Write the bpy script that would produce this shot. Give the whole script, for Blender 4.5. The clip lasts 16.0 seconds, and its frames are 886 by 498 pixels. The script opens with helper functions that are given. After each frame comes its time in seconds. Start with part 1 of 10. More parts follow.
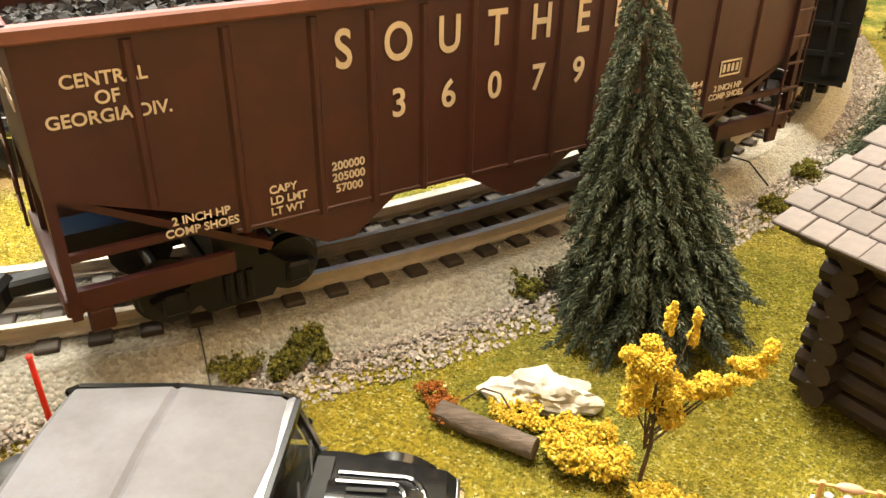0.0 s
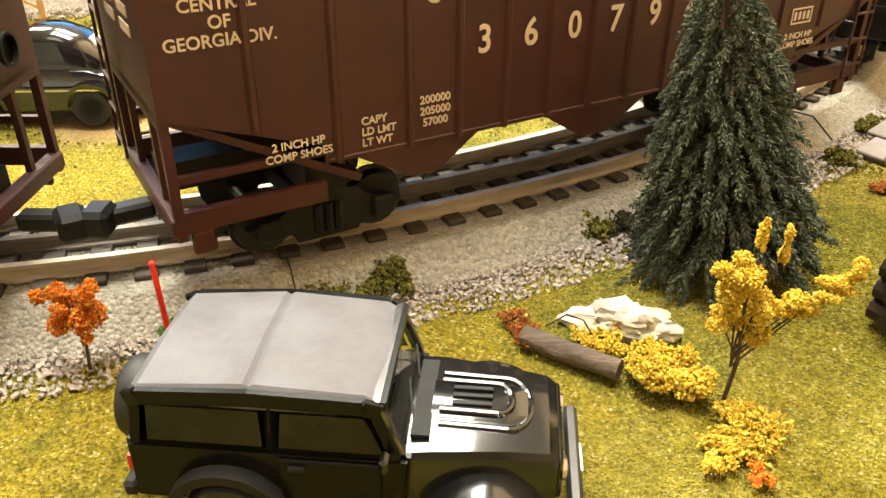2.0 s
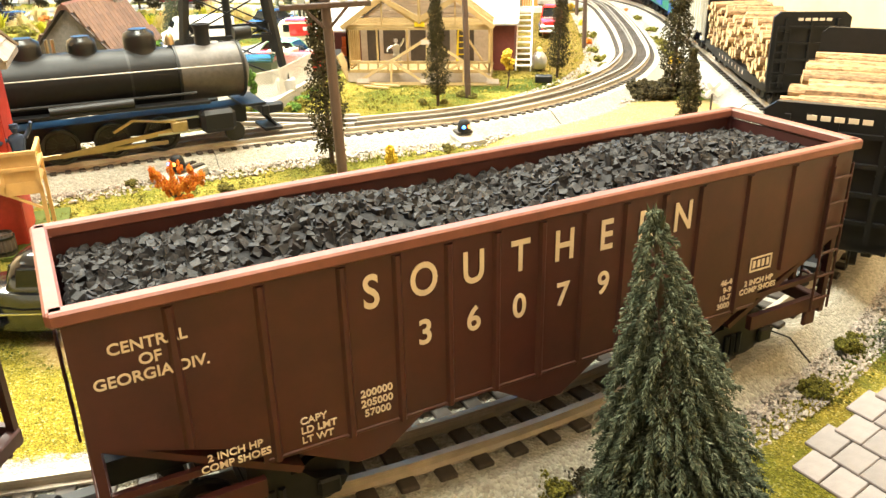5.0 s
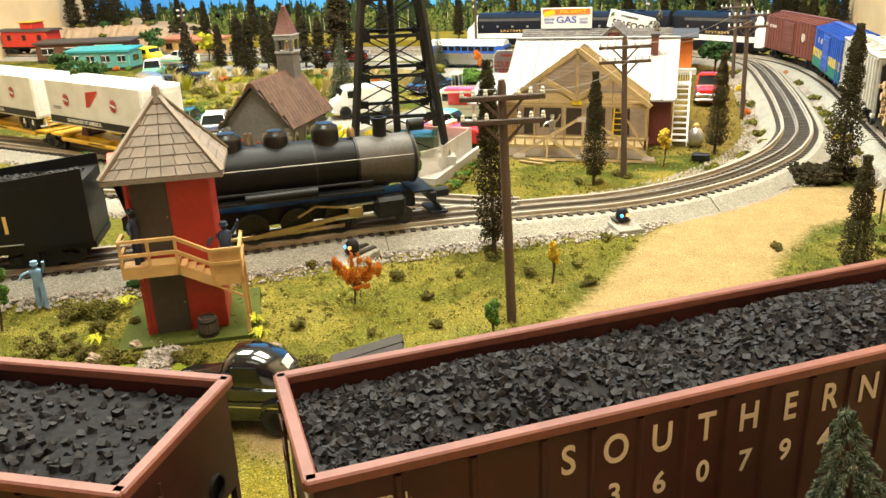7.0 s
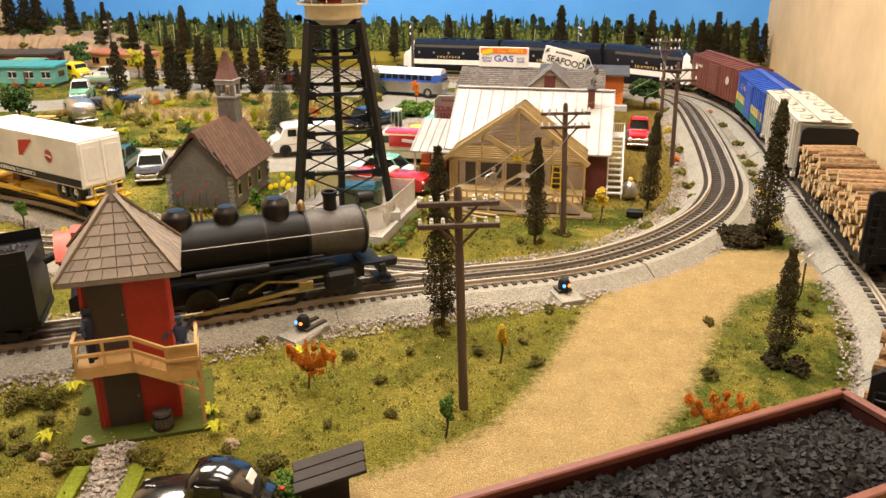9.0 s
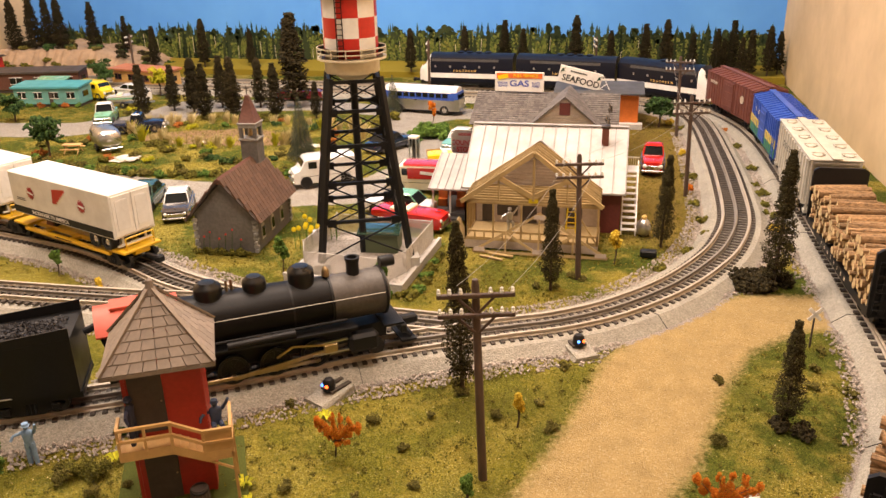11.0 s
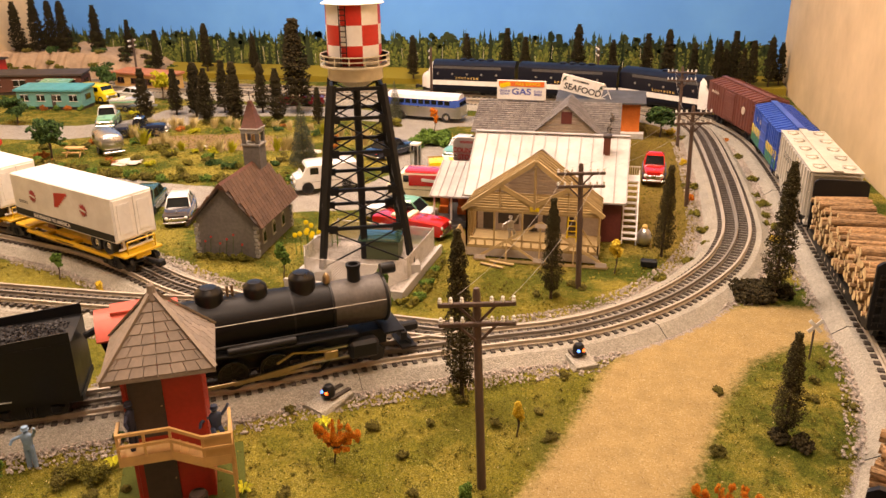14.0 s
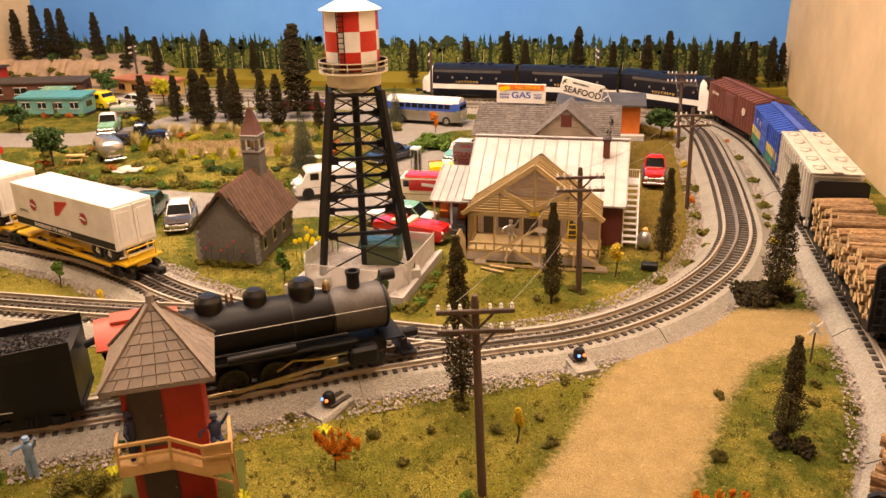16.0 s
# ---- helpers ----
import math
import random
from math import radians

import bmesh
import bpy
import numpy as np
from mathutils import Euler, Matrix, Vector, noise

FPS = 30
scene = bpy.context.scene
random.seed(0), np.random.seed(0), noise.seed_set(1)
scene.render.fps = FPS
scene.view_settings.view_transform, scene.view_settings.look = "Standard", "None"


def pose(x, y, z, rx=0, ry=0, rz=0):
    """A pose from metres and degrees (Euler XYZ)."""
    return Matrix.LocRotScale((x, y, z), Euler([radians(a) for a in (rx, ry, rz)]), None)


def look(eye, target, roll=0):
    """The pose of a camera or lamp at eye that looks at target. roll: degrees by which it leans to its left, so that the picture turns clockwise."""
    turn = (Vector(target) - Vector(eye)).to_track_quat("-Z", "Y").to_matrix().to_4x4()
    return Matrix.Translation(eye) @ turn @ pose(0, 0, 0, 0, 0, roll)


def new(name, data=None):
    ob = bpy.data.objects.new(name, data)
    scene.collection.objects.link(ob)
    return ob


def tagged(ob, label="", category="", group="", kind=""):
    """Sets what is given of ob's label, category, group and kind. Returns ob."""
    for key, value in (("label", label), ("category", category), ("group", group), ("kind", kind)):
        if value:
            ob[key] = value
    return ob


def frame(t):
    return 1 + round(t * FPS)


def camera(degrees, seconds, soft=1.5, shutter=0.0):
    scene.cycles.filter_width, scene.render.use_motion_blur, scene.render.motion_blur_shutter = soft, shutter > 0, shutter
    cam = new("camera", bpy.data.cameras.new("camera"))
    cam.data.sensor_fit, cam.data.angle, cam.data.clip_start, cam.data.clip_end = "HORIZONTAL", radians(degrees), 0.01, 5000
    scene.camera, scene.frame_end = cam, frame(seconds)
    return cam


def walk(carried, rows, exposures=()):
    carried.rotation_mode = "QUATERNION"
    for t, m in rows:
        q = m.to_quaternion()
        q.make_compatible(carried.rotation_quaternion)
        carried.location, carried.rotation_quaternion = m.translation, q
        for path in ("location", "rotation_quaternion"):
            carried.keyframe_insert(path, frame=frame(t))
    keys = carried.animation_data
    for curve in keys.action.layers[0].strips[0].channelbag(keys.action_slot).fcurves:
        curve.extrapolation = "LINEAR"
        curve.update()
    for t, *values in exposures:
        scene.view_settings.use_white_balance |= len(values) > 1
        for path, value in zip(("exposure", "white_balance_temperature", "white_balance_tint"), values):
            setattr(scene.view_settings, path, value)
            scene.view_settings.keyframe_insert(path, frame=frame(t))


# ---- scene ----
cam = camera(58.4, 16.0)
PATH = [
    (0, (0.085, 0.083, 0.136), (0.032, 1.832, -0.832), 1.0),
    (0.5, (0.082, 0.078, 0.13), (0.043, 1.818, -0.855), 1.2),
    (1, (0.067, 0.073, 0.127), (0.0, 1.81, -0.863), 1.4),
    (1.5, (0.067, 0.07, 0.124), (-0.056, 1.797, -0.877), 0.5),
    (2, (0.071, 0.069, 0.126), (-0.053, 1.798, -0.87), 0.3),
    (2.5, (0.08, 0.072, 0.127), (-0.019, 1.805, -0.866), 0.1),
    (3, (0.097, 0.079, 0.132), (0.07, 1.82, -0.851), 0.0),
    (3.5, (0.104, 0.081, 0.137), (0.117, 1.826, -0.841), 0.0),
    (4, (0.098, 0.091, 0.148), (0.06, 1.832, -0.834), -1.2),
    (4.5, (0.1, 0.094, 0.159), (-0.062, 1.898, -0.689), -1.1),
    (4.7, (0.098, 0.094, 0.166), (-0.085, 1.911, -0.649), -1.0),
    (6.8, (0.082, 0.081, 0.216), (-0.449, 1.874, -0.491), -2.6),
    (7, (0.078, 0.082, 0.222), (-0.47, 1.875, -0.473), -2.4),
    (7.5, (0.072, 0.081, 0.238), (-0.499, 1.891, -0.391), -1.6),
    (8, (0.07, 0.079, 0.247), (-0.469, 1.895, -0.394), -0.4),
    (8.5, (0.062, 0.087, 0.262), (-0.349, 1.912, -0.445), 0.6),
    (9, (0.061, 0.086, 0.286), (-0.311, 1.92, -0.421), -0.2),
    (9.5, (0.064, 0.085, 0.309), (-0.333, 1.902, -0.427), -1.1),
    (9.7, (0.063, 0.087, 0.327), (-0.327, 1.896, -0.434), -1.5),
    (12, (0.061, 0.085, 0.361), (-0.369, 1.897, -0.369), -1.0),
    (12.5, (0.061, 0.086, 0.361), (-0.364, 1.9, -0.367), -0.8),
    (13, (0.06, 0.085, 0.361), (-0.366, 1.898, -0.368), -0.7),
    (13.5, (0.062, 0.084, 0.362), (-0.359, 1.898, -0.367), -0.7),
    (14, (0.06, 0.085, 0.36), (-0.353, 1.9, -0.371), -0.6),
    (14.5, (0.061, 0.088, 0.361), (-0.351, 1.906, -0.364), -0.8),
    (15, (0.062, 0.087, 0.362), (-0.348, 1.905, -0.362), -0.8),
    (15.5, (0.064, 0.084, 0.362), (-0.346, 1.903, -0.361), -0.9),
    (16, (0.063, 0.087, 0.363), (-0.358, 1.903, -0.363), -1.2),
]
walk(cam, [(t, look(eye, target, roll)) for t, eye, target, roll in PATH], exposures=[(0.0, 1.3, 6500, 6), (3.0, 1.3, 6450, 4), (4.0, 1.3, 6450, 2), (4.5, 1.55, 6400, 0), (7.0, 0.52, 6300, 0), (8.0, 0.38, 6450, 4), (9.0, 0.02, 6800, 14), (12.0, -0.15, 7800, 28), (16.0, -0.22, 8600, 32)])

# ---- room light: ceiling lamps over the layout ----
world = bpy.data.worlds.new("room_air")
scene.world = world
world.use_nodes = True
world.node_tree.nodes["Background"].inputs[0].default_value = (1.0, 0.93, 0.82, 1)
world.node_tree.nodes["Background"].inputs[1].default_value = 0.02


def ceiling_lamp(x, y, watts, size=0.55, z=1.38):
    data = bpy.data.lights.new("ceiling_lamp", "AREA")
    data.energy, data.size, data.color = watts, size, (1.0, 0.93, 0.80)
    ob = new("ceiling_lamp", data)
    ob.matrix_world = look((x, y, z), (x, y, 0))
    return ob


ceiling_lamp(-0.05, 0.30, 19)
ceiling_lamp(-0.15, 1.25, 25)
ceiling_lamp(-0.95, 1.15, 33)
ceiling_lamp(-0.25, -0.75, 1.8)
ceiling_lamp(-1.5, -0.7, 1.8)

# ---- materials ----
def nodes_of(name):
    m = bpy.data.materials.new(name)
    m.use_nodes = True
    t = m.node_tree
    return m, t, t.nodes["Principled BSDF"]


def link(t, a, b):
    t.links.new(a, b)


def noise_node(t, co, scale, detail=4.0, rough=0.6):
    n = t.nodes.new("ShaderNodeTexNoise")
    n.inputs["Scale"].default_value, n.inputs["Detail"].default_value = scale, detail
    n.inputs["Roughness"].default_value = rough
    link(t, co, n.inputs["Vector"])
    return n


def ramp(t, fac, stops):
    r = t.nodes.new("ShaderNodeValToRGB")
    e = r.color_ramp.elements
    while len(e) < len(stops):
        e.new(0.5)
    for el, (p, c) in zip(e, stops):
        el.position, el.color = p, (*c, 1) if len(c) == 3 else c
    link(t, fac, r.inputs[0])
    return r


def mix(t, fac, a, b, mode="MIX"):
    n = t.nodes.new("ShaderNodeMix")
    n.data_type, n.blend_type = "RGBA", mode
    for sock, v in ((n.inputs[0], fac), (n.inputs[6], a), (n.inputs[7], b)):
        if isinstance(v, (int, float)):
            sock.default_value = v
        elif isinstance(v, tuple):
            sock.default_value = (*v, 1)
        else:
            link(t, v, sock)
    return n.outputs[2]


def math_node(t, op, a, b=None):
    n = t.nodes.new("ShaderNodeMath")
    n.operation = op
    for sock, v in zip(n.inputs, (a, b)):
        if v is None:
            continue
        if isinstance(v, (int, float)):
            sock.default_value = v
        else:
            link(t, v, sock)
    return n.outputs[0]


def tone(c, k):
    return tuple(min(1.0, v * k) for v in c)


def mat(name, col, rough=0.6, metal=0.0, var=0.18, scale=300.0, bump=0.15, bscale=900.0, col2=None, coat=0.0, rand=0.0, stretch=None, island=False, spec=0.5):
    """A surface with fine grain, a larger blotch and slight relief."""
    m, t, b = nodes_of(name)
    co = t.nodes.new("ShaderNodeTexCoord").outputs["Object"]
    if stretch:
        mp = t.nodes.new("ShaderNodeMapping")
        mp.inputs["Scale"].default_value = stretch
        link(t, co, mp.inputs["Vector"])
        co = mp.outputs["Vector"]
    n1, n2 = noise_node(t, co, scale, 6), noise_node(t, co, scale * 0.11, 3)
    c = ramp(t, n1.outputs["Fac"], [(0.3, tone(col, 1 - var)), (0.7, tone(col2 or col, 1 + var))]).outputs[0]
    c = mix(t, ramp(t, n2.outputs["Fac"], [(0.35, (0, 0, 0)), (0.7, (1, 1, 1))]).outputs[0], c, mix(t, 1.0, c, tone((0.8, 0.78, 0.76), 1.0), "MULTIPLY"))
    if rand or island:
        src = t.nodes.new("ShaderNodeNewGeometry").outputs["Random Per Island"] if island else t.nodes.new("ShaderNodeObjectInfo").outputs["Random"]
        lo, hi = 1 - (rand or 0.3), 1.0
        c = mix(t, 1.0, c, ramp(t, src, [(0, (lo, lo, lo)), (1, (hi, hi, hi))]).outputs[0], "MULTIPLY")
    link(t, c, b.inputs["Base Color"])
    b.inputs["Metallic"].default_value, b.inputs["Coat Weight"].default_value = metal, coat
    b.inputs["Specular IOR Level"].default_value = spec
    b.inputs["Coat Roughness"].default_value = 0.08
    r = ramp(t, n2.outputs["Fac"], [(0.2, (max(0.02, rough - 0.08),) * 3), (0.8, (min(1, rough + 0.1),) * 3)]).outputs[0]
    link(t, r, b.inputs["Roughness"])
    if bump:
        nb = noise_node(t, co, bscale, 5)
        bp = t.nodes.new("ShaderNodeBump")
        bp.inputs["Strength"].default_value, bp.inputs["Distance"].default_value = bump, 0.0006
        link(t, nb.outputs["Fac"], bp.inputs["Height"])
        link(t, bp.outputs[0], b.inputs["Normal"])
    return m


def foliage_mat(name, dark, light, rough=0.9, warm=None):
    """Leaf foam: a tone for every clump, and grain."""
    m, t, b = nodes_of(name)
    g = t.nodes.new("ShaderNodeNewGeometry")
    co = t.nodes.new("ShaderNodeTexCoord").outputs["Object"]
    stops = [(0.0, dark), (0.75, light)] + ([(1.0, warm)] if warm else [])
    c = ramp(t, g.outputs["Random Per Island"], stops).outputs[0]
    n = noise_node(t, co, 900, 4)
    c = mix(t, 1.0, c, ramp(t, n.outputs["Fac"], [(0.3, (0.6, 0.6, 0.6)), (0.7, (1.0, 1.0, 1.0))]).outputs[0], "MULTIPLY")
    o = t.nodes.new("ShaderNodeObjectInfo")
    c = mix(t, 1.0, c, ramp(t, o.outputs["Random"], [(0, (0.78, 0.8, 0.78)), (1, (1, 1, 1))]).outputs[0], "MULTIPLY")
    link(t, c, b.inputs["Base Color"])
    b.inputs["Roughness"].default_value, b.inputs["Specular IOR Level"].default_value = rough, 0.15
    return m


def glass_mat(name, tint=(0.9, 0.95, 0.95), rough=0.03):
    m, t, b = nodes_of(name)
    b.inputs["Base Color"].default_value = (*tint, 1)
    b.inputs["Transmission Weight"].default_value, b.inputs["Roughness"].default_value = 1.0, rough
    b.inputs["IOR"].default_value = 1.2
    return m


def glow_mat(name, col, strength):
    m, t, b = nodes_of(name)
    b.inputs["Base Color"].default_value = (*tone(col, 0.5), 1)
    b.inputs["Emission Color"].default_value, b.inputs["Emission Strength"].default_value = (*col, 1), strength
    return m


M = {}
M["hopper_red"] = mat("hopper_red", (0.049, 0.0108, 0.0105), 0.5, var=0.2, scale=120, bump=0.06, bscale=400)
# hopper rim: a lighter red-brown than the sides, overhead light put into its colour
M["rim_lit_brown"] = mat("rim_lit_brown", (0.18, 0.062, 0.046), 0.5, var=0.12, bump=0.06)
M["freight_red"] = mat("freight_red", (0.16, 0.05, 0.035), 0.55, var=0.1, bump=0.08)
M["coal"] = mat("coal", (0.020, 0.018, 0.020), 0.6, var=0.5, scale=500, bump=0.6, bscale=700, island=True, rand=0.6, spec=0.25)
M["coal_bed"] = mat("coal_bed", (0.018, 0.018, 0.020), 0.8, var=0.5, scale=400, bump=1.0, bscale=350, spec=0.12)
M["black_plastic"] = mat("black_plastic", (0.008, 0.008, 0.009), 0.48, var=0.2, bump=0.06, spec=0.3)
M["loco_black"] = mat("loco_black", (0.007, 0.007, 0.008), 0.42, var=0.2, bump=0.04, coat=0.0, spec=0.3)
M["smokebox"] = mat("smokebox", (0.085, 0.076, 0.07), 0.55, 0.3, var=0.2, bump=0.1)
M["boiler_grey"] = mat("boiler_grey", (0.007, 0.0066, 0.007), 0.42, 0.0, var=0.2, bump=0.08, spec=0.16)
M["wheel"] = mat("wheel", (0.018, 0.017, 0.016), 0.4, 0.3, var=0.2)
M["rod"] = mat("rod", (0.45, 0.34, 0.2), 0.3, 0.9, var=0.1)
M["rail"] = mat("rail", (0.50, 0.44, 0.36), 0.56, 0.5, var=0.1, scale=200, bump=0.03)
M["rail_mid"] = mat("rail_mid", (0.24, 0.215, 0.185), 0.62, 0.3, var=0.12, scale=200, bump=0.03)
M["tie"] = mat("tie", (0.06, 0.046, 0.036), 0.7, var=0.25, scale=250, rand=0.3)
M["joint"] = mat("joint", (0.03, 0.028, 0.025), 0.8)
M["white_letter"] = mat("white_letter", (0.68, 0.58, 0.47), 0.6, var=0.06, bump=0)
M["gold_letter"] = mat("gold_letter", (0.75, 0.5, 0.16), 0.5, var=0.06, bump=0)
M["white_paint"] = mat("white_paint", (0.78, 0.77, 0.74), 0.4, var=0.03, bump=0.03)
M["cream"] = mat("cream", (0.72, 0.66, 0.5), 0.45, var=0.05, bump=0.03)
M["red_paint"] = mat("red_paint", (0.55, 0.03, 0.02), 0.4, var=0.08, bump=0.03)
M["tower_red"] = mat("tower_red", (0.42, 0.035, 0.022), 0.5, var=0.12, bump=0.08)
M["cab_roof_red"] = mat("cab_roof_red", (0.55, 0.085, 0.05), 0.5, var=0.1, bump=0.05)
M["orange_paint"] = mat("orange_paint", (0.65, 0.17, 0.03), 0.5, var=0.1, bump=0.05)
M["yellow_paint"] = mat("yellow_paint", (0.72, 0.42, 0.02), 0.42, var=0.08, bump=0.03)
M["bright_yellow"] = mat("bright_yellow", (0.8, 0.6, 0.02), 0.3, var=0.05, bump=0.02, coat=0.5)
M["dark_grey"] = mat("dark_grey", (0.07, 0.068, 0.068), 0.6, var=0.15)
M["church_wall"] = mat("church_wall", (0.15, 0.14, 0.13), 0.8, var=0.2, scale=250, bump=0.6, bscale=450)
M["church_stone"] = mat("church_stone", (0.30, 0.292, 0.275), 0.75, var=0.14, bump=0.3)
M["church_shingle"] = mat("church_shingle", (0.140, 0.074, 0.044), 0.75, var=0.3, scale=120, rand=0.32, bump=0.25)
M["arch_white"] = mat("arch_white", (0.50, 0.48, 0.43), 0.7, var=0.08, bump=0.1)
M["steeple_brown"] = mat("steeple_brown", (0.12, 0.045, 0.03), 0.65, var=0.25)
M["roof_taupe"] = mat("roof_taupe", (0.255, 0.205, 0.165), 0.65, var=0.12, rand=0.2, bump=0.2)
M["cabin_tile"] = mat("cabin_tile", (0.135, 0.112, 0.108), 0.6, var=0.15, rand=0.3, bump=0.2)
M["cabin_log"] = mat("cabin_log", (0.028, 0.015, 0.012), 0.6, var=0.35, scale=150, bump=0.4, bscale=200, stretch=(1, 1, 4), rand=0.2)
M["brick_red"] = mat("brick_red", (0.4, 0.07, 0.035), 0.7, var=0.2, rand=0.3)
M["smoke_wool"] = mat("smoke_wool", (0.14, 0.125, 0.115), 1.0, var=0.5, scale=120, bump=1.0, bscale=250)
M["wood_new"] = mat("wood_new", (0.50, 0.36, 0.17), 0.6, var=0.14, scale=120, rand=0.25, bump=0.1)
M["wood_deck"] = mat("wood_deck", (0.62, 0.38, 0.15), 0.55, var=0.1, scale=150, rand=0.12, bump=0.1)
M["pole_brown"] = mat("pole_brown", (0.075, 0.045, 0.032), 0.6, var=0.2, scale=200, stretch=(3, 3, 0.4))
M["insulator"] = mat("insulator", (0.72, 0.72, 0.68), 0.2, var=0.03, bump=0)
M["metal_roof"] = mat("metal_roof", (0.40, 0.385, 0.375), 0.45, 0.0, var=0.18, scale=50, bump=0.05)
M["siding"] = mat("siding", (0.5, 0.42, 0.36), 0.6, var=0.1, rand=0.1)
M["siding_red"] = mat("siding_red", (0.14, 0.03, 0.025), 0.6, var=0.12)
M["shingle_grey"] = mat("shingle_grey", (0.17, 0.15, 0.14), 0.8, var=0.22, scale=300, island=True, rand=0.45)
M["concrete"] = mat("concrete", (0.46, 0.45, 0.43), 0.8, var=0.12, scale=200, bump=0.3)
M["chrome"] = mat("chrome", (0.62, 0.62, 0.62), 0.22, 1.0, var=0.03, bump=0)
M["silver"] = mat("silver", (0.55, 0.55, 0.55), 0.3, 0.9, var=0.06, bump=0.02)
M["tyre"] = mat("tyre", (0.012, 0.012, 0.012), 0.6, var=0.2)
M["dark_glass"] = mat("dark_glass", (0.010, 0.012, 0.013), 0.08, var=0.1, bump=0, spec=0.4)
M["glass"] = glass_mat("glass")
M["navy"] = mat("navy", (0.004, 0.005, 0.012), 0.4, var=0.1, bump=0.03, spec=0.3)
M["loco_roof_blue"] = mat("loco_roof_blue", (0.004, 0.006, 0.016), 0.45, var=0.1, bump=0.03, spec=0.3)
M["freight_grey"] = mat("freight_grey", (0.5, 0.48, 0.42), 0.5, var=0.06, bump=0.04)
M["blue_car"] = mat("blue_car", (0.03, 0.09, 0.42), 0.4, var=0.1, bump=0.04)
M["green_band"] = mat("green_band", (0.03, 0.22, 0.07), 0.45, var=0.1)
M["bark"] = mat("bark", (0.36, 0.215, 0.105), 0.9, var=0.75, scale=3.2, bump=1.0, bscale=5.0, stretch=(1, 3.5, 1), rand=0.5)
M["log_face"] = mat("log_face", (0.68, 0.51, 0.27), 0.75, var=0.2, scale=2.5, rand=0.3, bump=0.1)
M["driftlog"] = mat("driftlog", (0.12, 0.09, 0.07), 0.85, var=0.45, scale=200, bump=1.0, bscale=320, stretch=(0.35, 3, 3))
M["trunk"] = mat("trunk", (0.07, 0.045, 0.03), 0.85, var=0.3, scale=300, bump=0.5)
M["white_rock"] = mat("white_rock", (0.58, 0.55, 0.48), 0.8, var=0.3, scale=180, bump=1.0, bscale=260)
M["tan_rock"] = mat("tan_rock", (0.36, 0.27, 0.19), 0.9, var=0.25, scale=60, bump=0.9, bscale=150)
M["hill_earth"] = mat("hill_earth", (0.38, 0.27, 0.18), 0.9, var=0.25, scale=40, bump=0.8, bscale=90)
M["gravel_pink"] = mat("gravel_pink", (0.48, 0.42, 0.37), 0.85, var=0.12, island=True, rand=0.42, bump=0.2)
M["jeep_black"] = mat("jeep_black", (0.006, 0.0065, 0.007), 0.2, var=0.1, bump=0, coat=0.7, spec=0.25)
M["soft_top"] = mat("soft_top", (0.116, 0.115, 0.130), 0.7, var=0.04, scale=900, bump=0.10, bscale=2500, spec=0.2)
M["jeep_trim"] = mat("jeep_trim", (0.016, 0.016, 0.016), 0.6, var=0.15, spec=0.2)
M["antenna_red"] = mat("antenna_red", (0.75, 0.03, 0.02), 0.35, bump=0)
M["teal"] = mat("teal", (0.13, 0.38, 0.37), 0.45, var=0.06, bump=0.03)
M["teal_dark"] = mat("teal_dark", (0.05, 0.3, 0.34), 0.45, var=0.06, bump=0.03)
M["car_green"] = mat("car_green", (0.16, 0.4, 0.26), 0.25, var=0.05, bump=0, coat=0.5)
M["car_dkgreen"] = mat("car_dkgreen", (0.03, 0.08, 0.055), 0.2, var=0.05, bump=0, coat=0.8)
M["car_grey"] = mat("car_grey", (0.05, 0.042, 0.042), 0.2, var=0.05, bump=0, coat=0.8)
M["car_maroon"] = mat("car_maroon", (0.16, 0.012, 0.02), 0.2, var=0.05, bump=0, coat=0.8)
M["car_red"] = mat("car_red", (0.55, 0.02, 0.015), 0.2, var=0.05, bump=0, coat=0.8)
M["car_white"] = mat("car_white", (0.75, 0.75, 0.73), 0.25, var=0.03, bump=0, coat=0.6)
M["car_navy"] = mat("car_navy", (0.012, 0.018, 0.045), 0.2, var=0.05, bump=0, coat=0.8)
M["car_black"] = mat("car_black", (0.008, 0.008, 0.009), 0.15, var=0.05, bump=0, coat=1.0)
M["home_tan"] = mat("home_tan", (0.62, 0.38, 0.13), 0.5, var=0.07)
M["roof_terra"] = mat("roof_terra", (0.42, 0.15, 0.07), 0.6, var=0.12)
M["brown_dark"] = mat("brown_dark", (0.06, 0.045, 0.038), 0.6, var=0.15)
M["sign_red"] = mat("sign_red", (0.4, 0.03, 0.035), 0.5, bump=0)
M["sign_blue"] = mat("sign_blue", (0.03, 0.07, 0.4), 0.5, bump=0)
M["sign_orange"] = mat("sign_orange", (0.8, 0.17, 0.04), 0.5, bump=0)
M["navy_cloth"] = mat("navy_cloth", (0.014, 0.017, 0.04), 0.8, var=0.15)
M["denim"] = mat("denim", (0.035, 0.055, 0.11), 0.8, var=0.15)
M["skin_paint"] = mat("skin_paint", (0.5, 0.3, 0.2), 0.6, var=0.1)
M["blue_shirt"] = mat("blue_shirt", (0.2, 0.33, 0.5), 0.75, var=0.15)
M["lamp_red"] = glow_mat("lamp_red", (1.0, 0.16, 0.03), 4)
M["lamp_blue"] = glow_mat("lamp_blue", (0.05, 0.25, 1.0), 4)
M["lamp_warm"] = glow_mat("lamp_warm", (1.0, 0.85, 0.6), 3)
M["wall_beige"] = mat("wall_beige", (0.72, 0.53, 0.31), 0.8, var=0.03, scale=60, bump=0.2, bscale=300)
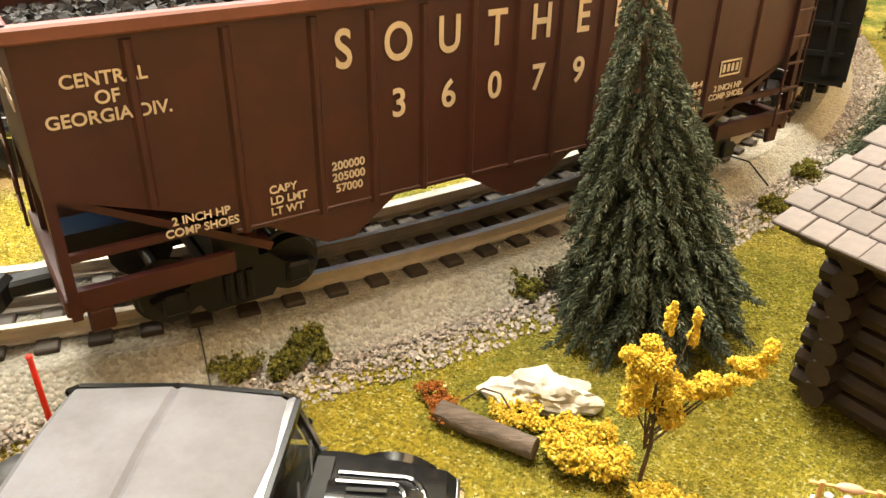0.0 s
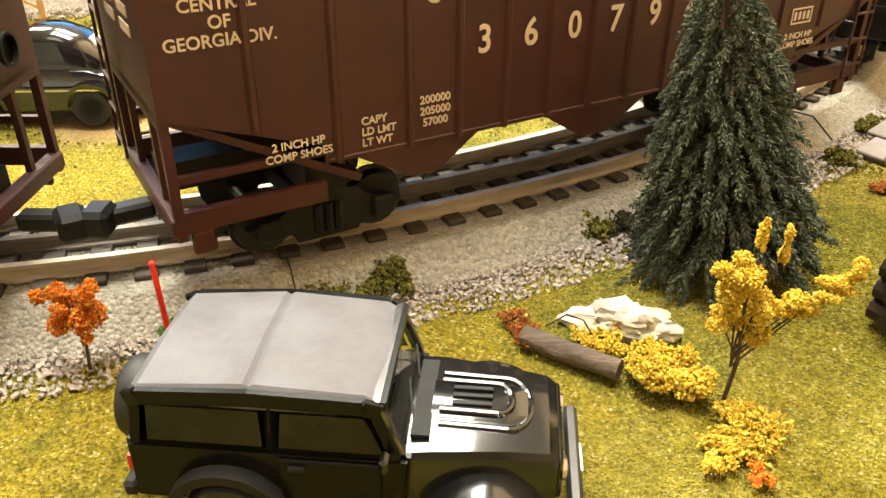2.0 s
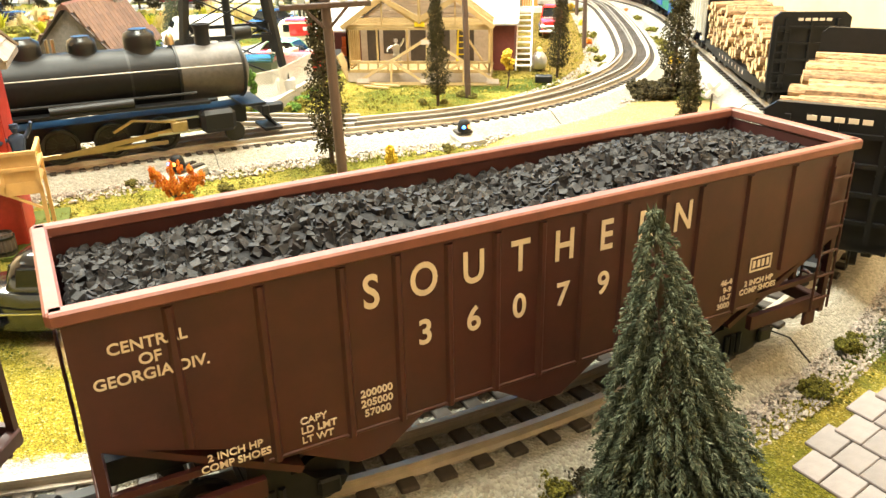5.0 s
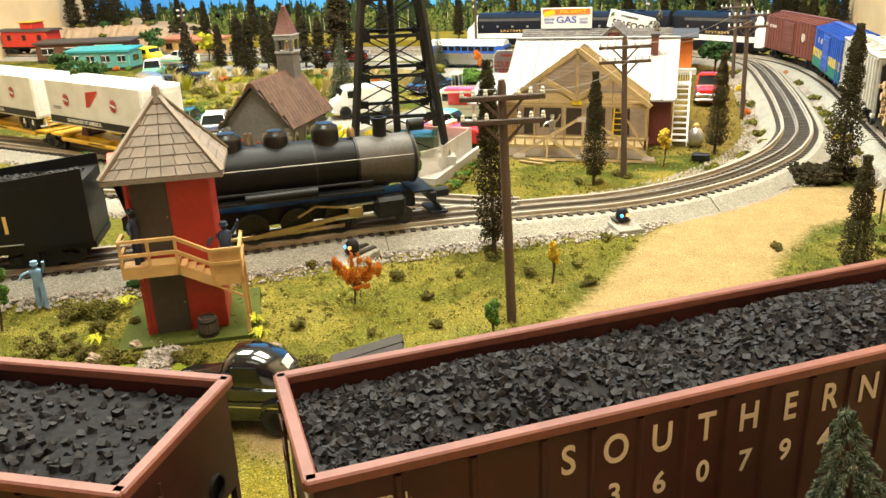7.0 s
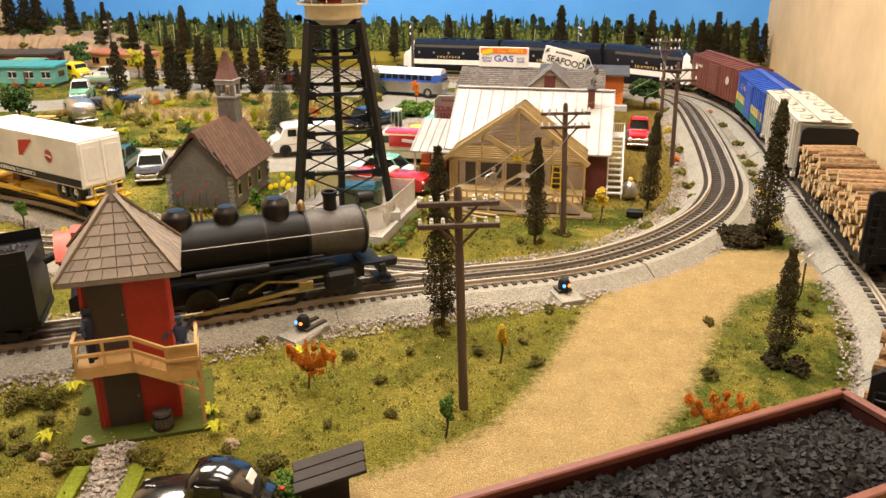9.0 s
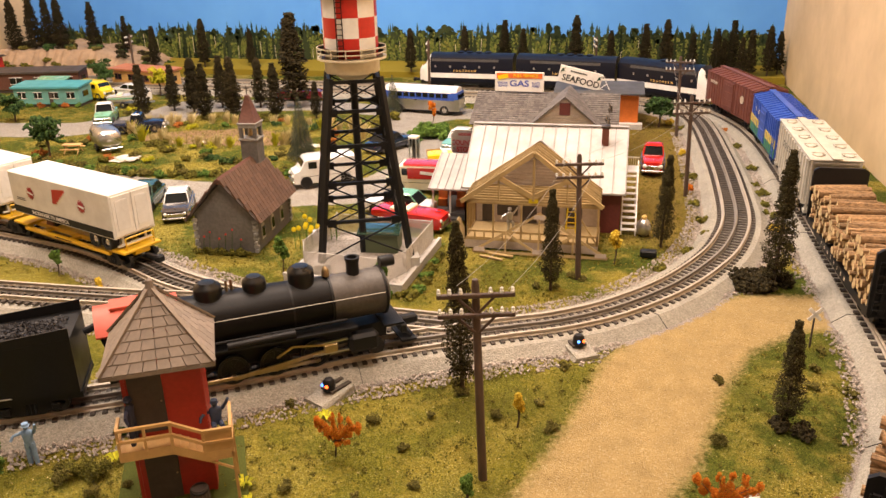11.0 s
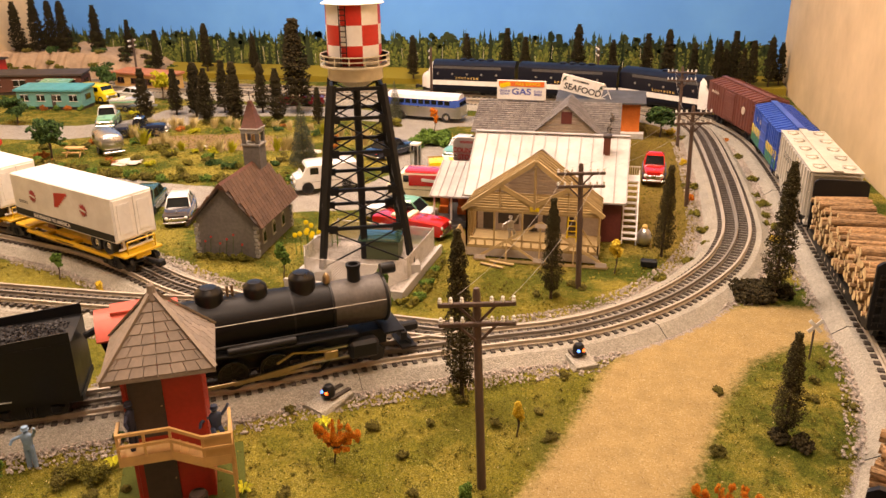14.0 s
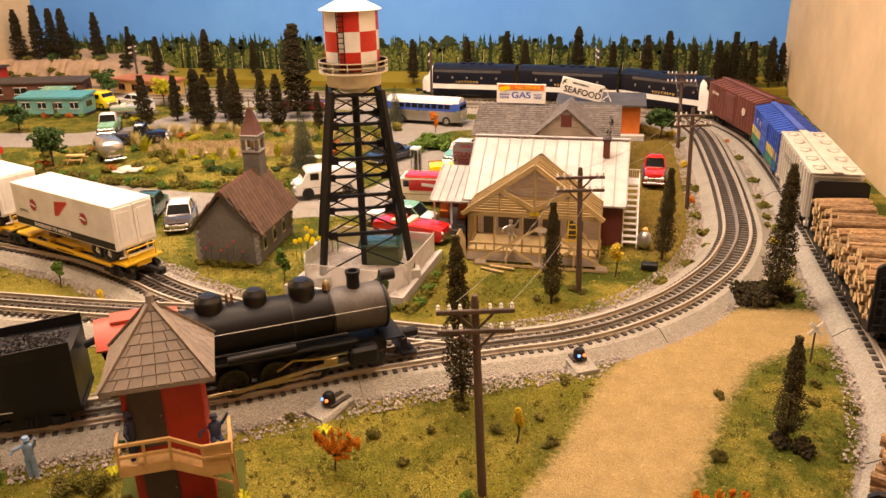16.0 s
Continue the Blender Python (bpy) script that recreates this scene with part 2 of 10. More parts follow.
M["ceiling_white"] = mat("ceiling_white", (0.75, 0.72, 0.66), 0.9, var=0.04, scale=50)
M["carpet"] = mat("carpet", (0.12, 0.1, 0.08), 0.95, var=0.2, scale=80)
M["fascia"] = mat("fascia", (0.1, 0.13, 0.07), 0.7, var=0.1, scale=40)
M["sky_print"] = mat("sky_print", (0.055, 0.31, 0.92), 0.7, var=0.05, scale=2.5, bump=0, col2=(0.09, 0.38, 0.95))
M["wire"] = mat("wire", (0.4, 0.4, 0.38), 0.5, 0.5, bump=0)
M["fence_mesh"] = mat("fence_mesh", (0.62, 0.60, 0.57), 0.5, 0.1, bump=0)
# foliage
M["f_dark"] = foliage_mat("f_dark", (0.018, 0.014, 0.007), (0.06, 0.048, 0.022))
M["f_cedar"] = foliage_mat("f_cedar", (0.022, 0.019, 0.009), (0.080, 0.066, 0.028), warm=(0.13, 0.11, 0.05))
M["f_spruce"] = foliage_mat("f_spruce", (0.034, 0.044, 0.026), (0.115, 0.130, 0.084), 0.85, warm=(0.25, 0.265, 0.19))
M["f_olive"] = foliage_mat("f_olive", (0.05, 0.045, 0.012), (0.22, 0.2, 0.035))
M["f_green"] = foliage_mat("f_green", (0.04, 0.085, 0.02), (0.15, 0.27, 0.05))
M["f_deep"] = foliage_mat("f_deep", (0.015, 0.04, 0.014), (0.07, 0.14, 0.04))
M["f_yellow"] = foliage_mat("f_yellow", (0.52, 0.31, 0.025), (0.80, 0.57, 0.06), warm=(0.88, 0.72, 0.15))
M["f_orange"] = foliage_mat("f_orange", (0.58, 0.12, 0.014), (0.88, 0.26, 0.03), warm=(0.92, 0.50, 0.06))
M["f_rust"] = foliage_mat("f_rust", (0.25, 0.07, 0.015), (0.5, 0.17, 0.04))
M["f_lime"] = foliage_mat("f_lime", (0.3, 0.32, 0.02), (0.6, 0.55, 0.04))
M["f_straw"] = foliage_mat("f_straw", (0.58, 0.44, 0.17), (0.85, 0.70, 0.36))
M["flock"] = foliage_mat("flock", (0.16, 0.15, 0.02), (0.40, 0.33, 0.04), warm=(0.46, 0.42, 0.18))
M["flock_dark"] = foliage_mat("flock_dark", (0.07, 0.085, 0.014), (0.2, 0.2, 0.03), warm=(0.3, 0.27, 0.06))
M["print_far"] = foliage_mat("print_far", (0.02, 0.05, 0.035), (0.07, 0.12, 0.075), 0.8)
M["print_mid"] = foliage_mat("print_mid", (0.035, 0.06, 0.02), (0.17, 0.22, 0.05), 0.8, warm=(0.28, 0.28, 0.07))
M["print_near"] = foliage_mat("print_near", (0.010, 0.022, 0.010), (0.045, 0.065, 0.028), 0.8)
M["print_light"] = foliage_mat("print_light", (0.10, 0.13, 0.03), (0.24, 0.24, 0.06), 0.8)
M["field_flock"] = foliage_mat("field_flock", (0.12, 0.10, 0.015), (0.3, 0.23, 0.03))
M["gravel_fill"] = mat("gravel_fill", (0.36, 0.33, 0.3), 0.9, var=0.5, scale=420, bump=1.0, bscale=420)
M["flock_town"] = foliage_mat("flock_town", (0.10, 0.09, 0.016), (0.32, 0.26, 0.04), warm=(0.46, 0.37, 0.08))
M["f_moss"] = foliage_mat("f_moss", (0.06, 0.052, 0.016), (0.21, 0.18, 0.045))
M["plank_dark"] = mat("plank_dark", (0.028, 0.019, 0.016), 0.7, var=0.3, scale=200, bump=0.3, stretch=(0.4, 3, 3))
M["ember"] = mat("ember", (0.62, 0.13, 0.07), 0.6, var=0.2)
M["f_tuft"] = foliage_mat("f_tuft", (0.055, 0.050, 0.012), (0.20, 0.18, 0.032), warm=(0.38, 0.33, 0.06))
M["dome_black"] = mat("dome_black", (0.008, 0.0075, 0.0075), 0.3, var=0.15, bump=0.03, spec=0.4)
M["boiler_band"] = mat("boiler_band", (0.012, 0.012, 0.012), 0.5, bump=0.04)
M["seam_grey"] = mat("seam_grey", (0.26, 0.245, 0.235), 0.5, var=0.1, bump=0.03)
M["felt_green"] = foliage_mat("felt_green", (0.05, 0.065, 0.014), (0.085, 0.10, 0.02))
M["jeep_side"] = mat("jeep_side", (0.006, 0.0062, 0.0065), 0.24, var=0.1, bump=0, spec=0.16)
M["jeep_glass"] = mat("jeep_glass", (0.014, 0.015, 0.013), 0.14, var=0.5, scale=120, bump=0, spec=0.22)
M["chrome_dark"] = mat("chrome_dark", (0.17, 0.17, 0.18), 0.18, 0.85, var=0.1, bump=0)
M["f_lime_strip"] = mat("f_lime_strip", (0.17, 0.2, 0.022), 0.95, var=0.3, scale=700, bump=1.0, bscale=900, spec=0.1)

# ---- mesh tools ----
def part(name, bm, material, parent=None, label="", smooth=False, at=None):
    """Links a bmesh as one mesh object under a thing or part."""
    me = bpy.data.meshes.new(name)
    bm.normal_update()
    bm.to_mesh(me)
    bm.free()
    return part_of(name, me, material, parent, label, smooth, at)


def part_of(name, me, material, parent=None, label="", smooth=False, at=None):
    if material is not None and not me.materials:
        me.materials.append(M[material] if isinstance(material, str) else material)
    n = len(me.polygons)
    if n < 4000:
        me.polygons.foreach_set("use_smooth", [True] * n)
        me.set_sharp_from_angle(angle=radians(70 if smooth else 32))
    ob = new(name, me)
    if parent is not None:
        ob.parent = parent
    if at is not None:
        ob.matrix_basis = at
    if label:
        ob["label"] = label
    return ob


def thing(name, label, category, group="", at=None, kind=""):
    ob = new(name)
    ob.empty_display_size = 0.02
    tagged(ob, label, category, group, kind)
    if at is not None:
        ob.matrix_basis = at
    return ob


def B():
    return bmesh.new()


def box(bm, c, s, rot=None, bevel=0.0):
    m = Matrix.Translation(c)
    if rot is not None:
        m = m @ Euler([radians(a) for a in rot]).to_matrix().to_4x4()
    m = m @ Matrix.Diagonal((*s, 1))
    r = bmesh.ops.create_cube(bm, size=1.0, matrix=m)
    if bevel:
        es = list({e for v in r["verts"] for e in v.link_edges})
        bmesh.ops.bevel(bm, geom=es, offset=bevel, segments=1, affect="EDGES")
    return bm


def rod(bm, a, b, r0, r1=None, seg=10, caps=True):
    a, b = Vector(a), Vector(b)
    d = b - a
    q = d.to_track_quat("Z", "Y").to_matrix().to_4x4()
    bmesh.ops.create_cone(bm, cap_ends=caps, segments=seg, radius1=r0, radius2=r0 if r1 is None else r1, depth=d.length,
                          matrix=Matrix.Translation((a + b) / 2) @ q)
    return bm


def beam(bm, a, b, w, h):
    """A square timber from a to b."""
    a, b = Vector(a), Vector(b)
    d = b - a
    q = d.to_track_quat("Y", "Z").to_matrix().to_4x4()
    bmesh.ops.create_cube(bm, size=1.0, matrix=Matrix.Translation((a + b) / 2) @ q @ Matrix.Diagonal((w, d.length, h, 1)))
    return bm


def prism(bm, pts, axis, lo, hi):
    """A polygon pts (u, v) drawn out along an axis: x: (y, z); y: (x, z); z: (x, y)."""
    def at(u, v, w):
        return {"x": (w, u, v), "y": (u, w, v), "z": (u, v, w)}[axis]
    a = [bm.verts.new(at(u, v, lo)) for u, v in pts]
    b = [bm.verts.new(at(u, v, hi)) for u, v in pts]
    n = len(pts)
    fs = [bm.faces.new(a), bm.faces.new(b)] + [bm.faces.new((a[i], a[(i + 1) % n], b[(i + 1) % n], b[i])) for i in range(n)]
    bmesh.ops.recalc_face_normals(bm, faces=fs)
    return bm


def lathe(bm, prof, seg=16, m=None):
    """A profile of (radius, height) turned about z."""
    m = m or Matrix()
    rings = [[bm.verts.new(m @ Vector((r * math.cos(2 * math.pi * i / seg), r * math.sin(2 * math.pi * i / seg), z))) for i in range(seg)] for r, z in prof]
    fs = []
    for p, q in zip(rings, rings[1:]):
        fs += [bm.faces.new((p[i], p[(i + 1) % seg], q[(i + 1) % seg], q[i])) for i in range(seg)]
    for ring, r in ((rings[0], prof[0][0]), (rings[-1], prof[-1][0])):
        if r > 1e-5:
            fs.append(bm.faces.new(ring))
    bmesh.ops.recalc_face_normals(bm, faces=fs)
    return bm


def loft(bm, sections, close=True):
    """Skins rings of equal length."""
    rings = [[bm.verts.new(p) for p in s] for s in sections]
    n = len(rings[0])
    fs = []
    for p, q in zip(rings, rings[1:]):
        fs += [bm.faces.new((p[i], p[(i + 1) % n], q[(i + 1) % n], q[i])) for i in range(n)]
    if close:
        fs += [bm.faces.new(rings[0]), bm.faces.new(rings[-1])]
    bmesh.ops.recalc_face_normals(bm, faces=fs)
    return bm


def ball(bm, c, r, sub=2, scale=(1, 1, 1)):
    bmesh.ops.create_icosphere(bm, subdivisions=sub, radius=r, matrix=Matrix.Translation(c) @ Matrix.Diagonal((*scale, 1)))
    return bm


def curve_points(pts, step):
    """A smooth line through pts, at even steps."""
    p = [Vector((*q, 0)) if len(q) == 2 else Vector(q) for q in pts]
    p = [2 * p[0] - p[1]] + p + [2 * p[-1] - p[-2]]
    fine = []
    for a, b, c, d in zip(p, p[1:], p[2:], p[3:]):
        for k in range(24):
            u = k / 24
            fine.append(0.5 * ((2 * b) + (c - a) * u + (2 * a - 5 * b + 4 * c - d) * u * u + (3 * b - a - 3 * c + d) * u ** 3))
    fine.append(p[-2])
    s = np.r_[0, np.cumsum([(b - a).length for a, b in zip(fine, fine[1:])])]
    xyz = np.array([list(v) for v in fine])
    n = max(2, int(s[-1] / step) + 1)
    u = np.linspace(0, s[-1], n)
    return np.stack([np.interp(u, s, xyz[:, k]) for k in range(3)], 1), u


def sweep(bm, line, prof, closed=True, ends=True):
    """Draws a profile (side, up) along a line, upright; side is to the line's right."""
    n = len(line)
    d = np.gradient(line, axis=0)
    rings = []
    for (x, y, z), (dx, dy, _) in zip(line, d):
        k = math.hypot(dx, dy) or 1
        rx, ry = dy / k, -dx / k
        rings.append([bm.verts.new((x + rx * u, y + ry * u, z + v)) for u, v in prof])
    m = len(prof)
    fs = []
    for p, q in zip(rings, rings[1:]):
        fs += [bm.faces.new((p[i], p[(i + 1) % m], q[(i + 1) % m], q[i])) for i in range(m if closed else m - 1)]
    if closed and ends:
        fs += [bm.faces.new(rings[0]), bm.faces.new(rings[-1])]
    bmesh.ops.recalc_face_normals(bm, faces=fs)
    return bm


OCTA_V = np.array([(1, 0, 0), (-1, 0, 0), (0, 1, 0), (0, -1, 0), (0, 0, 1), (0, 0, -1)], float)
OCTA_F = np.array([(0, 2, 4), (2, 1, 4), (1, 3, 4), (3, 0, 4), (2, 0, 5), (1, 2, 5), (3, 1, 5), (0, 3, 5)])
CUBE_V = np.array([(x, y, z) for x in (-1, 1) for y in (-1, 1) for z in (-1, 1)], float)
CUBE_F = np.array([(0, 1, 3), (0, 3, 2), (4, 6, 7), (4, 7, 5), (0, 4, 5), (0, 5, 1), (2, 3, 7), (2, 7, 6), (0, 2, 6), (0, 6, 4), (1, 5, 7), (1, 7, 3)])


def grains(name, centres, sizes, rng, shape="octa", squash=(1, 1, 1), jitter=0.35):
    """Many small uneven lumps in one mesh."""
    bv, bf = (OCTA_V, OCTA_F) if shape == "octa" else (CUBE_V * 0.62, CUBE_F)
    n, k = len(centres), len(bv)
    a = rng.normal(size=(n, 3, 3))
    q = np.linalg.qr(a)[0]
    v = bv[None] * (1 + rng.uniform(-jitter, jitter, (n, k, 1)))
    v = np.einsum("nij,nkj->nki", q, v) * np.asarray(sizes)[:, None, None] * np.array(squash)
    v = (v + np.asarray(centres)[:, None]).reshape(-1, 3)
    f = (bf[None] + (np.arange(n) * k)[:, None, None]).reshape(-1, 3)
    me = bpy.data.meshes.new(name)
    me.from_pydata(v.tolist(), [], f.tolist())
    return me


def blob_points(rng, blobs, n, shell=0.55):
    """Points on uneven lumps (x, y, z, rx, ry, rz), each broken into smaller knobs."""
    knobs = []
    for b in blobs:
        for _ in range(7):
            d = rng.normal(size=3)
            d *= rng.uniform(0.45, 0.80) / np.linalg.norm(d)
            f = rng.uniform(0.28, 0.52)
            knobs.append((b[0] + d[0] * b[3], b[1] + d[1] * b[4], b[2] + d[2] * b[5], b[3] * f, b[4] * f, b[5] * f))
    w = np.array([b[3] * b[4] + b[4] * b[5] + b[3] * b[5] for b in knobs])
    pick = rng.choice(len(knobs), n, p=w / w.sum())
    d = rng.normal(size=(n, 3))
    d /= np.linalg.norm(d, axis=1)[:, None]
    r = shell + (1.15 - shell) * rng.uniform(0, 1, (n, 1)) ** 0.8
    bl = np.array(knobs)[pick]
    return bl[:, :3] + d * r * bl[:, 3:]


def letters(text, size, material, parent, at, name="lettering", spacing=1.0, align="CENTER", depth=0.00012, label="", width=1.0):
    cu = bpy.data.curves.new(name, "FONT")
    cu.body, cu.size, cu.extrude, cu.space_character = text, size, depth, spacing
    cu.align_x, cu.align_y = align, "CENTER"
    cu.resolution_u = 5
    cu.offset = size * 0.016
    tmp = bpy.data.objects.new("tmp", cu)
    scene.collection.objects.link(tmp)
    bpy.context.view_layer.update()
    me = bpy.data.meshes.new_from_object(tmp)
    bpy.data.objects.remove(tmp)
    if width != 1.0:
        me.transform(Matrix.Diagonal((width, 1, 1, 1)))
    me.materials.clear()
    return part_of(name, me, material, parent, label, at=at)


def face(x, y, z, rz=0.0, up=90.0):
    """The pose of writing that stands upright; rz 0 faces -y."""
    return pose(x, y, z, up, 0, rz)


def wheel(parent, at, r, w, name="wheel", tyre="tyre", rim="chrome"):
    """A road wheel: axis along y."""
    bm = lathe(B(), [(r * 0.6, -w / 2), (r * 0.93, -w / 2), (r, -w * 0.3), (r, w * 0.3), (r * 0.93, w / 2), (r * 0.6, w / 2), (r * 0.6, -w / 2)], 18)
    ty = part("tyre", bm, tyre, parent, smooth=False, at=at @ pose(0, 0, 0, 90))
    bm = lathe(B(), [(0.0001, -w * 0.3), (r * 0.25, -w * 0.42), (r * 0.6, -w * 0.3), (r * 0.6, w * 0.3), (r * 0.25, w * 0.42), (0.0001, w * 0.3)], 14)
    part("rim", bm, rim, ty)
    return ty

# ---- lines of the tracks (middle of the rails) ----
ARC_X, ARC_Y, ARC_R = -0.220, 0.774, 0.5365
RAIL_TOP = 0.014
outer_pts = [(-1.3, 0.2375), (-0.9, 0.2375), (-0.5, 0.2375), (-0.32, 0.2375)]
outer_pts += [(ARC_X + ARC_R * math.sin(radians(a)), ARC_Y - ARC_R * math.cos(radians(a))) for a in range(0, 91, 10)]
outer_pts += [(0.3165, 0.95), (0.3165, 1.15), (0.3165, 1.33), (0.310, 1.50), (0.290, 1.64), (0.245, 1.76), (0.165, 1.845), (0.05, 1.90), (-0.12, 1.935),
              (-0.42, 1.955), (-0.8, 1.965), (-1.2, 1.975), (-1.69, 1.985)]
inner_pts = [(-0.95, 0.39), (-0.65, 0.438), (-0.50, 0.487), (-0.40, 0.533), (-0.325, 0.573), (-0.252, 0.613), (-0.190, 0.655), (-0.156, 0.678), (-0.084, 0.717),
             (-0.03, 0.744), (0.02, 0.768), (0.071, 0.806), (0.127, 0.869), (0.174, 0.95), (0.199, 1.017), (0.216, 1.101), (0.222, 1.223), (0.223, 1.374),
             (0.216, 1.609), (0.195, 1.72), (0.13, 1.80), (0.02, 1.84), (-0.2, 1.862), (-0.6, 1.875), (-1.2, 1.885), (-1.69, 1.895)]
flat_pts = [(-0.03, 0.744), (-0.089, 0.742), (-0.171, 0.746), (-0.25, 0.753), (-0.32, 0.765), (-0.377, 0.783), (-0.415, 0.799), (-0.466, 0.826),
            (-0.545, 0.861), (-0.61, 0.880), (-0.687, 0.898), (-0.93, 0.945), (-1.4, 1.00)]
mid_pts = [(-0.19, 0.748), (-0.25, 0.750), (-0.34, 0.746), (-0.435, 0.738), (-0.57, 0.734), (-0.9, 0.73), (-1.4, 0.72)]
LINES = {"outer": curve_points(outer_pts, 0.006), "inner": curve_points(inner_pts, 0.006), "flat": curve_points(flat_pts, 0.006), "mid": curve_points(mid_pts, 0.006)}


def along(line, s):
    """Place and heading at s metres along a track."""
    p, u = LINES[line]
    x, y = np.interp(s, u, p[:, 0]), np.interp(s, u, p[:, 1])
    x2, y2 = np.interp(s + 0.01, u, p[:, 0]), np.interp(s + 0.01, u, p[:, 1])
    x1, y1 = np.interp(s - 0.01, u, p[:, 0]), np.interp(s - 0.01, u, p[:, 1])
    return x, y, math.degrees(math.atan2(y2 - y1, x2 - x1))


def nearest(line, x, y):
    p, u = LINES[line]
    return u[np.argmin((p[:, 0] - x) ** 2 + (p[:, 1] - y) ** 2)]


def track_distance(x, y, line):
    p = LINES[line][0][::3]
    d = np.full(np.shape(x), 9.0)
    for q in p:
        d = np.minimum(d, np.hypot(x - q[0], y - q[1]))
    return d


def poly_distance(x, y, pts, half):
    """Distance outside a band of given half widths about a line of (x, y)."""
    d = np.full(np.shape(x), 9.0)
    for (ax, ay), (bx, by), ha, hb in zip(pts, pts[1:], half, half[1:]):
        u = np.clip(((x - ax) * (bx - ax) + (y - ay) * (by - ay)) / ((bx - ax) ** 2 + (by - ay) ** 2), 0, 1)
        d = np.minimum(d, np.hypot(x - ax - u * (bx - ax), y - ay - u * (by - ay)) - (ha + u * (hb - ha)))
    return d


# ---- the room ----
def slab(name, lo, hi, material, label="", category=""):
    c, s = [(a + b) / 2 for a, b in zip(lo, hi)], [b - a for a, b in zip(lo, hi)]
    ob = part(name, box(B(), c, s), material)
    return tagged(ob, label, category, kind="structure")


X0, X1, Y0, Y1 = -1.71, 0.45, 0.02, 2.26
slab("floor", (X0 - 0.1, -2.6, -1.0), (X1 + 0.1, Y1 + 0.1, -0.95), "carpet", "dark carpet floor of the train room", "floor")
slab("ceiling", (X0 - 0.1, -2.6, 1.45), (X1 + 0.1, Y1 + 0.1, 1.5), "ceiling_white", "plain white ceiling of the train room", "ceiling")
slab("wall_north", (X0 - 0.1, Y1 + 0.012, -0.95), (X1 + 0.1, Y1 + 0.1, 1.45), "wall_beige", "beige painted wall behind the backdrop", "wall")
slab("wall_east", (X1, -2.5, -0.95), (X1 + 0.1, Y1 + 0.012, 1.45), "wall_beige", "beige painted wall beside the railway", "wall")
slab("wall_west", (X0 - 0.1, -2.5, -0.95), (X0, Y1 + 0.012, 1.45), "wall_beige", "beige painted wall of the train room", "wall")
slab("wall_south", (X0 - 0.1, -2.6, -0.95), (X1 + 0.1, -2.5, 1.45), "wall_beige", "beige painted wall of the train room", "wall")
slab("layout_table", (X0, Y0, -0.10), (X1, Y1 + 0.012, -0.012), "fascia", "green painted table under the model railway", "table")

# ---- the ground sheet ----
DIRT = [(-0.10, 0.395), (-0.02, 0.44), (0.045, 0.50), (0.085, 0.60), (0.11, 0.70), (0.15, 0.79), (0.22, 0.845), (0.30, 0.862)]
DIRT_W = [0.028, 0.036, 0.044, 0.050, 0.052, 0.05, 0.042, 0.036]
STREET = [(-1.9, 1.16), (-1.2, 1.19), (-0.85, 1.16), (-0.6, 1.12), (-0.44, 1.12), (-0.30, 1.16), (-0.25, 1.30), (-0.30, 1.48), (-0.36, 1.62), (-0.30, 1.71), (-0.14, 1.72)]
STREET_W = [0.05, 0.05, 0.05, 0.05, 0.055, 0.05, 0.045, 0.05, 0.05, 0.05, 0.05]
STREET2 = [(-1.9, 1.40), (-1.3, 1.42), (-1.02, 1.47), (-0.90, 1.58), (-0.88, 1.72), (-0.6, 1.76), (-0.34, 1.70)]
STREET2_W = [0.07, 0.07, 0.06, 0.07, 0.07, 0.05, 0.05]
PATHWAY = [(-0.222, 0.462), (-0.21, 0.43), (-0.195, 0.39), (-0.185, 0.34)]
PATHWAY_W = [0.0105, 0.0105, 0.011, 0.012]
POND = [(-0.80, 1.44), (-0.66, 1.46), (-0.54, 1.45)]
POND_W = [0.04, 0.070, 0.04]
gx, gy = np.arange(X0, X1 + 0.0001, 0.0095), np.arange(Y0, Y1 + 0.012, 0.0095)
GX, GY = np.meshgrid(gx, gy)
dirt, street = poly_distance(GX, GY, DIRT, DIRT_W), np.minimum(poly_distance(GX, GY, STREET, STREET_W), poly_distance(GX, GY, STREET2, STREET2_W))
walkway, pond = poly_distance(GX, GY, PATHWAY, PATHWAY_W), poly_distance(GX, GY, POND, POND_W)
ballast = np.minimum.reduce([track_distance(GX, GY, n) for n in LINES]) - 0.047


def soft(d, w):
    return np.clip(0.5 - d / w, 0, 1)


height = np.array([noise.noise((x * 30, y * 30, 0)) * 0.0012 + noise.noise((x * 9, y * 9, 3)) * 0.002 for x, y in zip(GX.ravel(), GY.ravel())]).reshape(GX.shape)
height = height * (1 - soft(ballast, 0.03)) - 0.0025 * soft(pond, 0.02) - 0.0012
nx, ny = len(gx), len(gy)
me = bpy.data.meshes.new("ground")
idx = np.arange(nx * ny).reshape(ny, nx)
quads = np.stack([idx[:-1, :-1], idx[:-1, 1:], idx[1:, 1:], idx[1:, :-1]], -1).reshape(-1, 4)
me.from_pydata(np.stack([GX.ravel(), GY.ravel(), height.ravel()], 1).tolist(), [], quads.tolist())
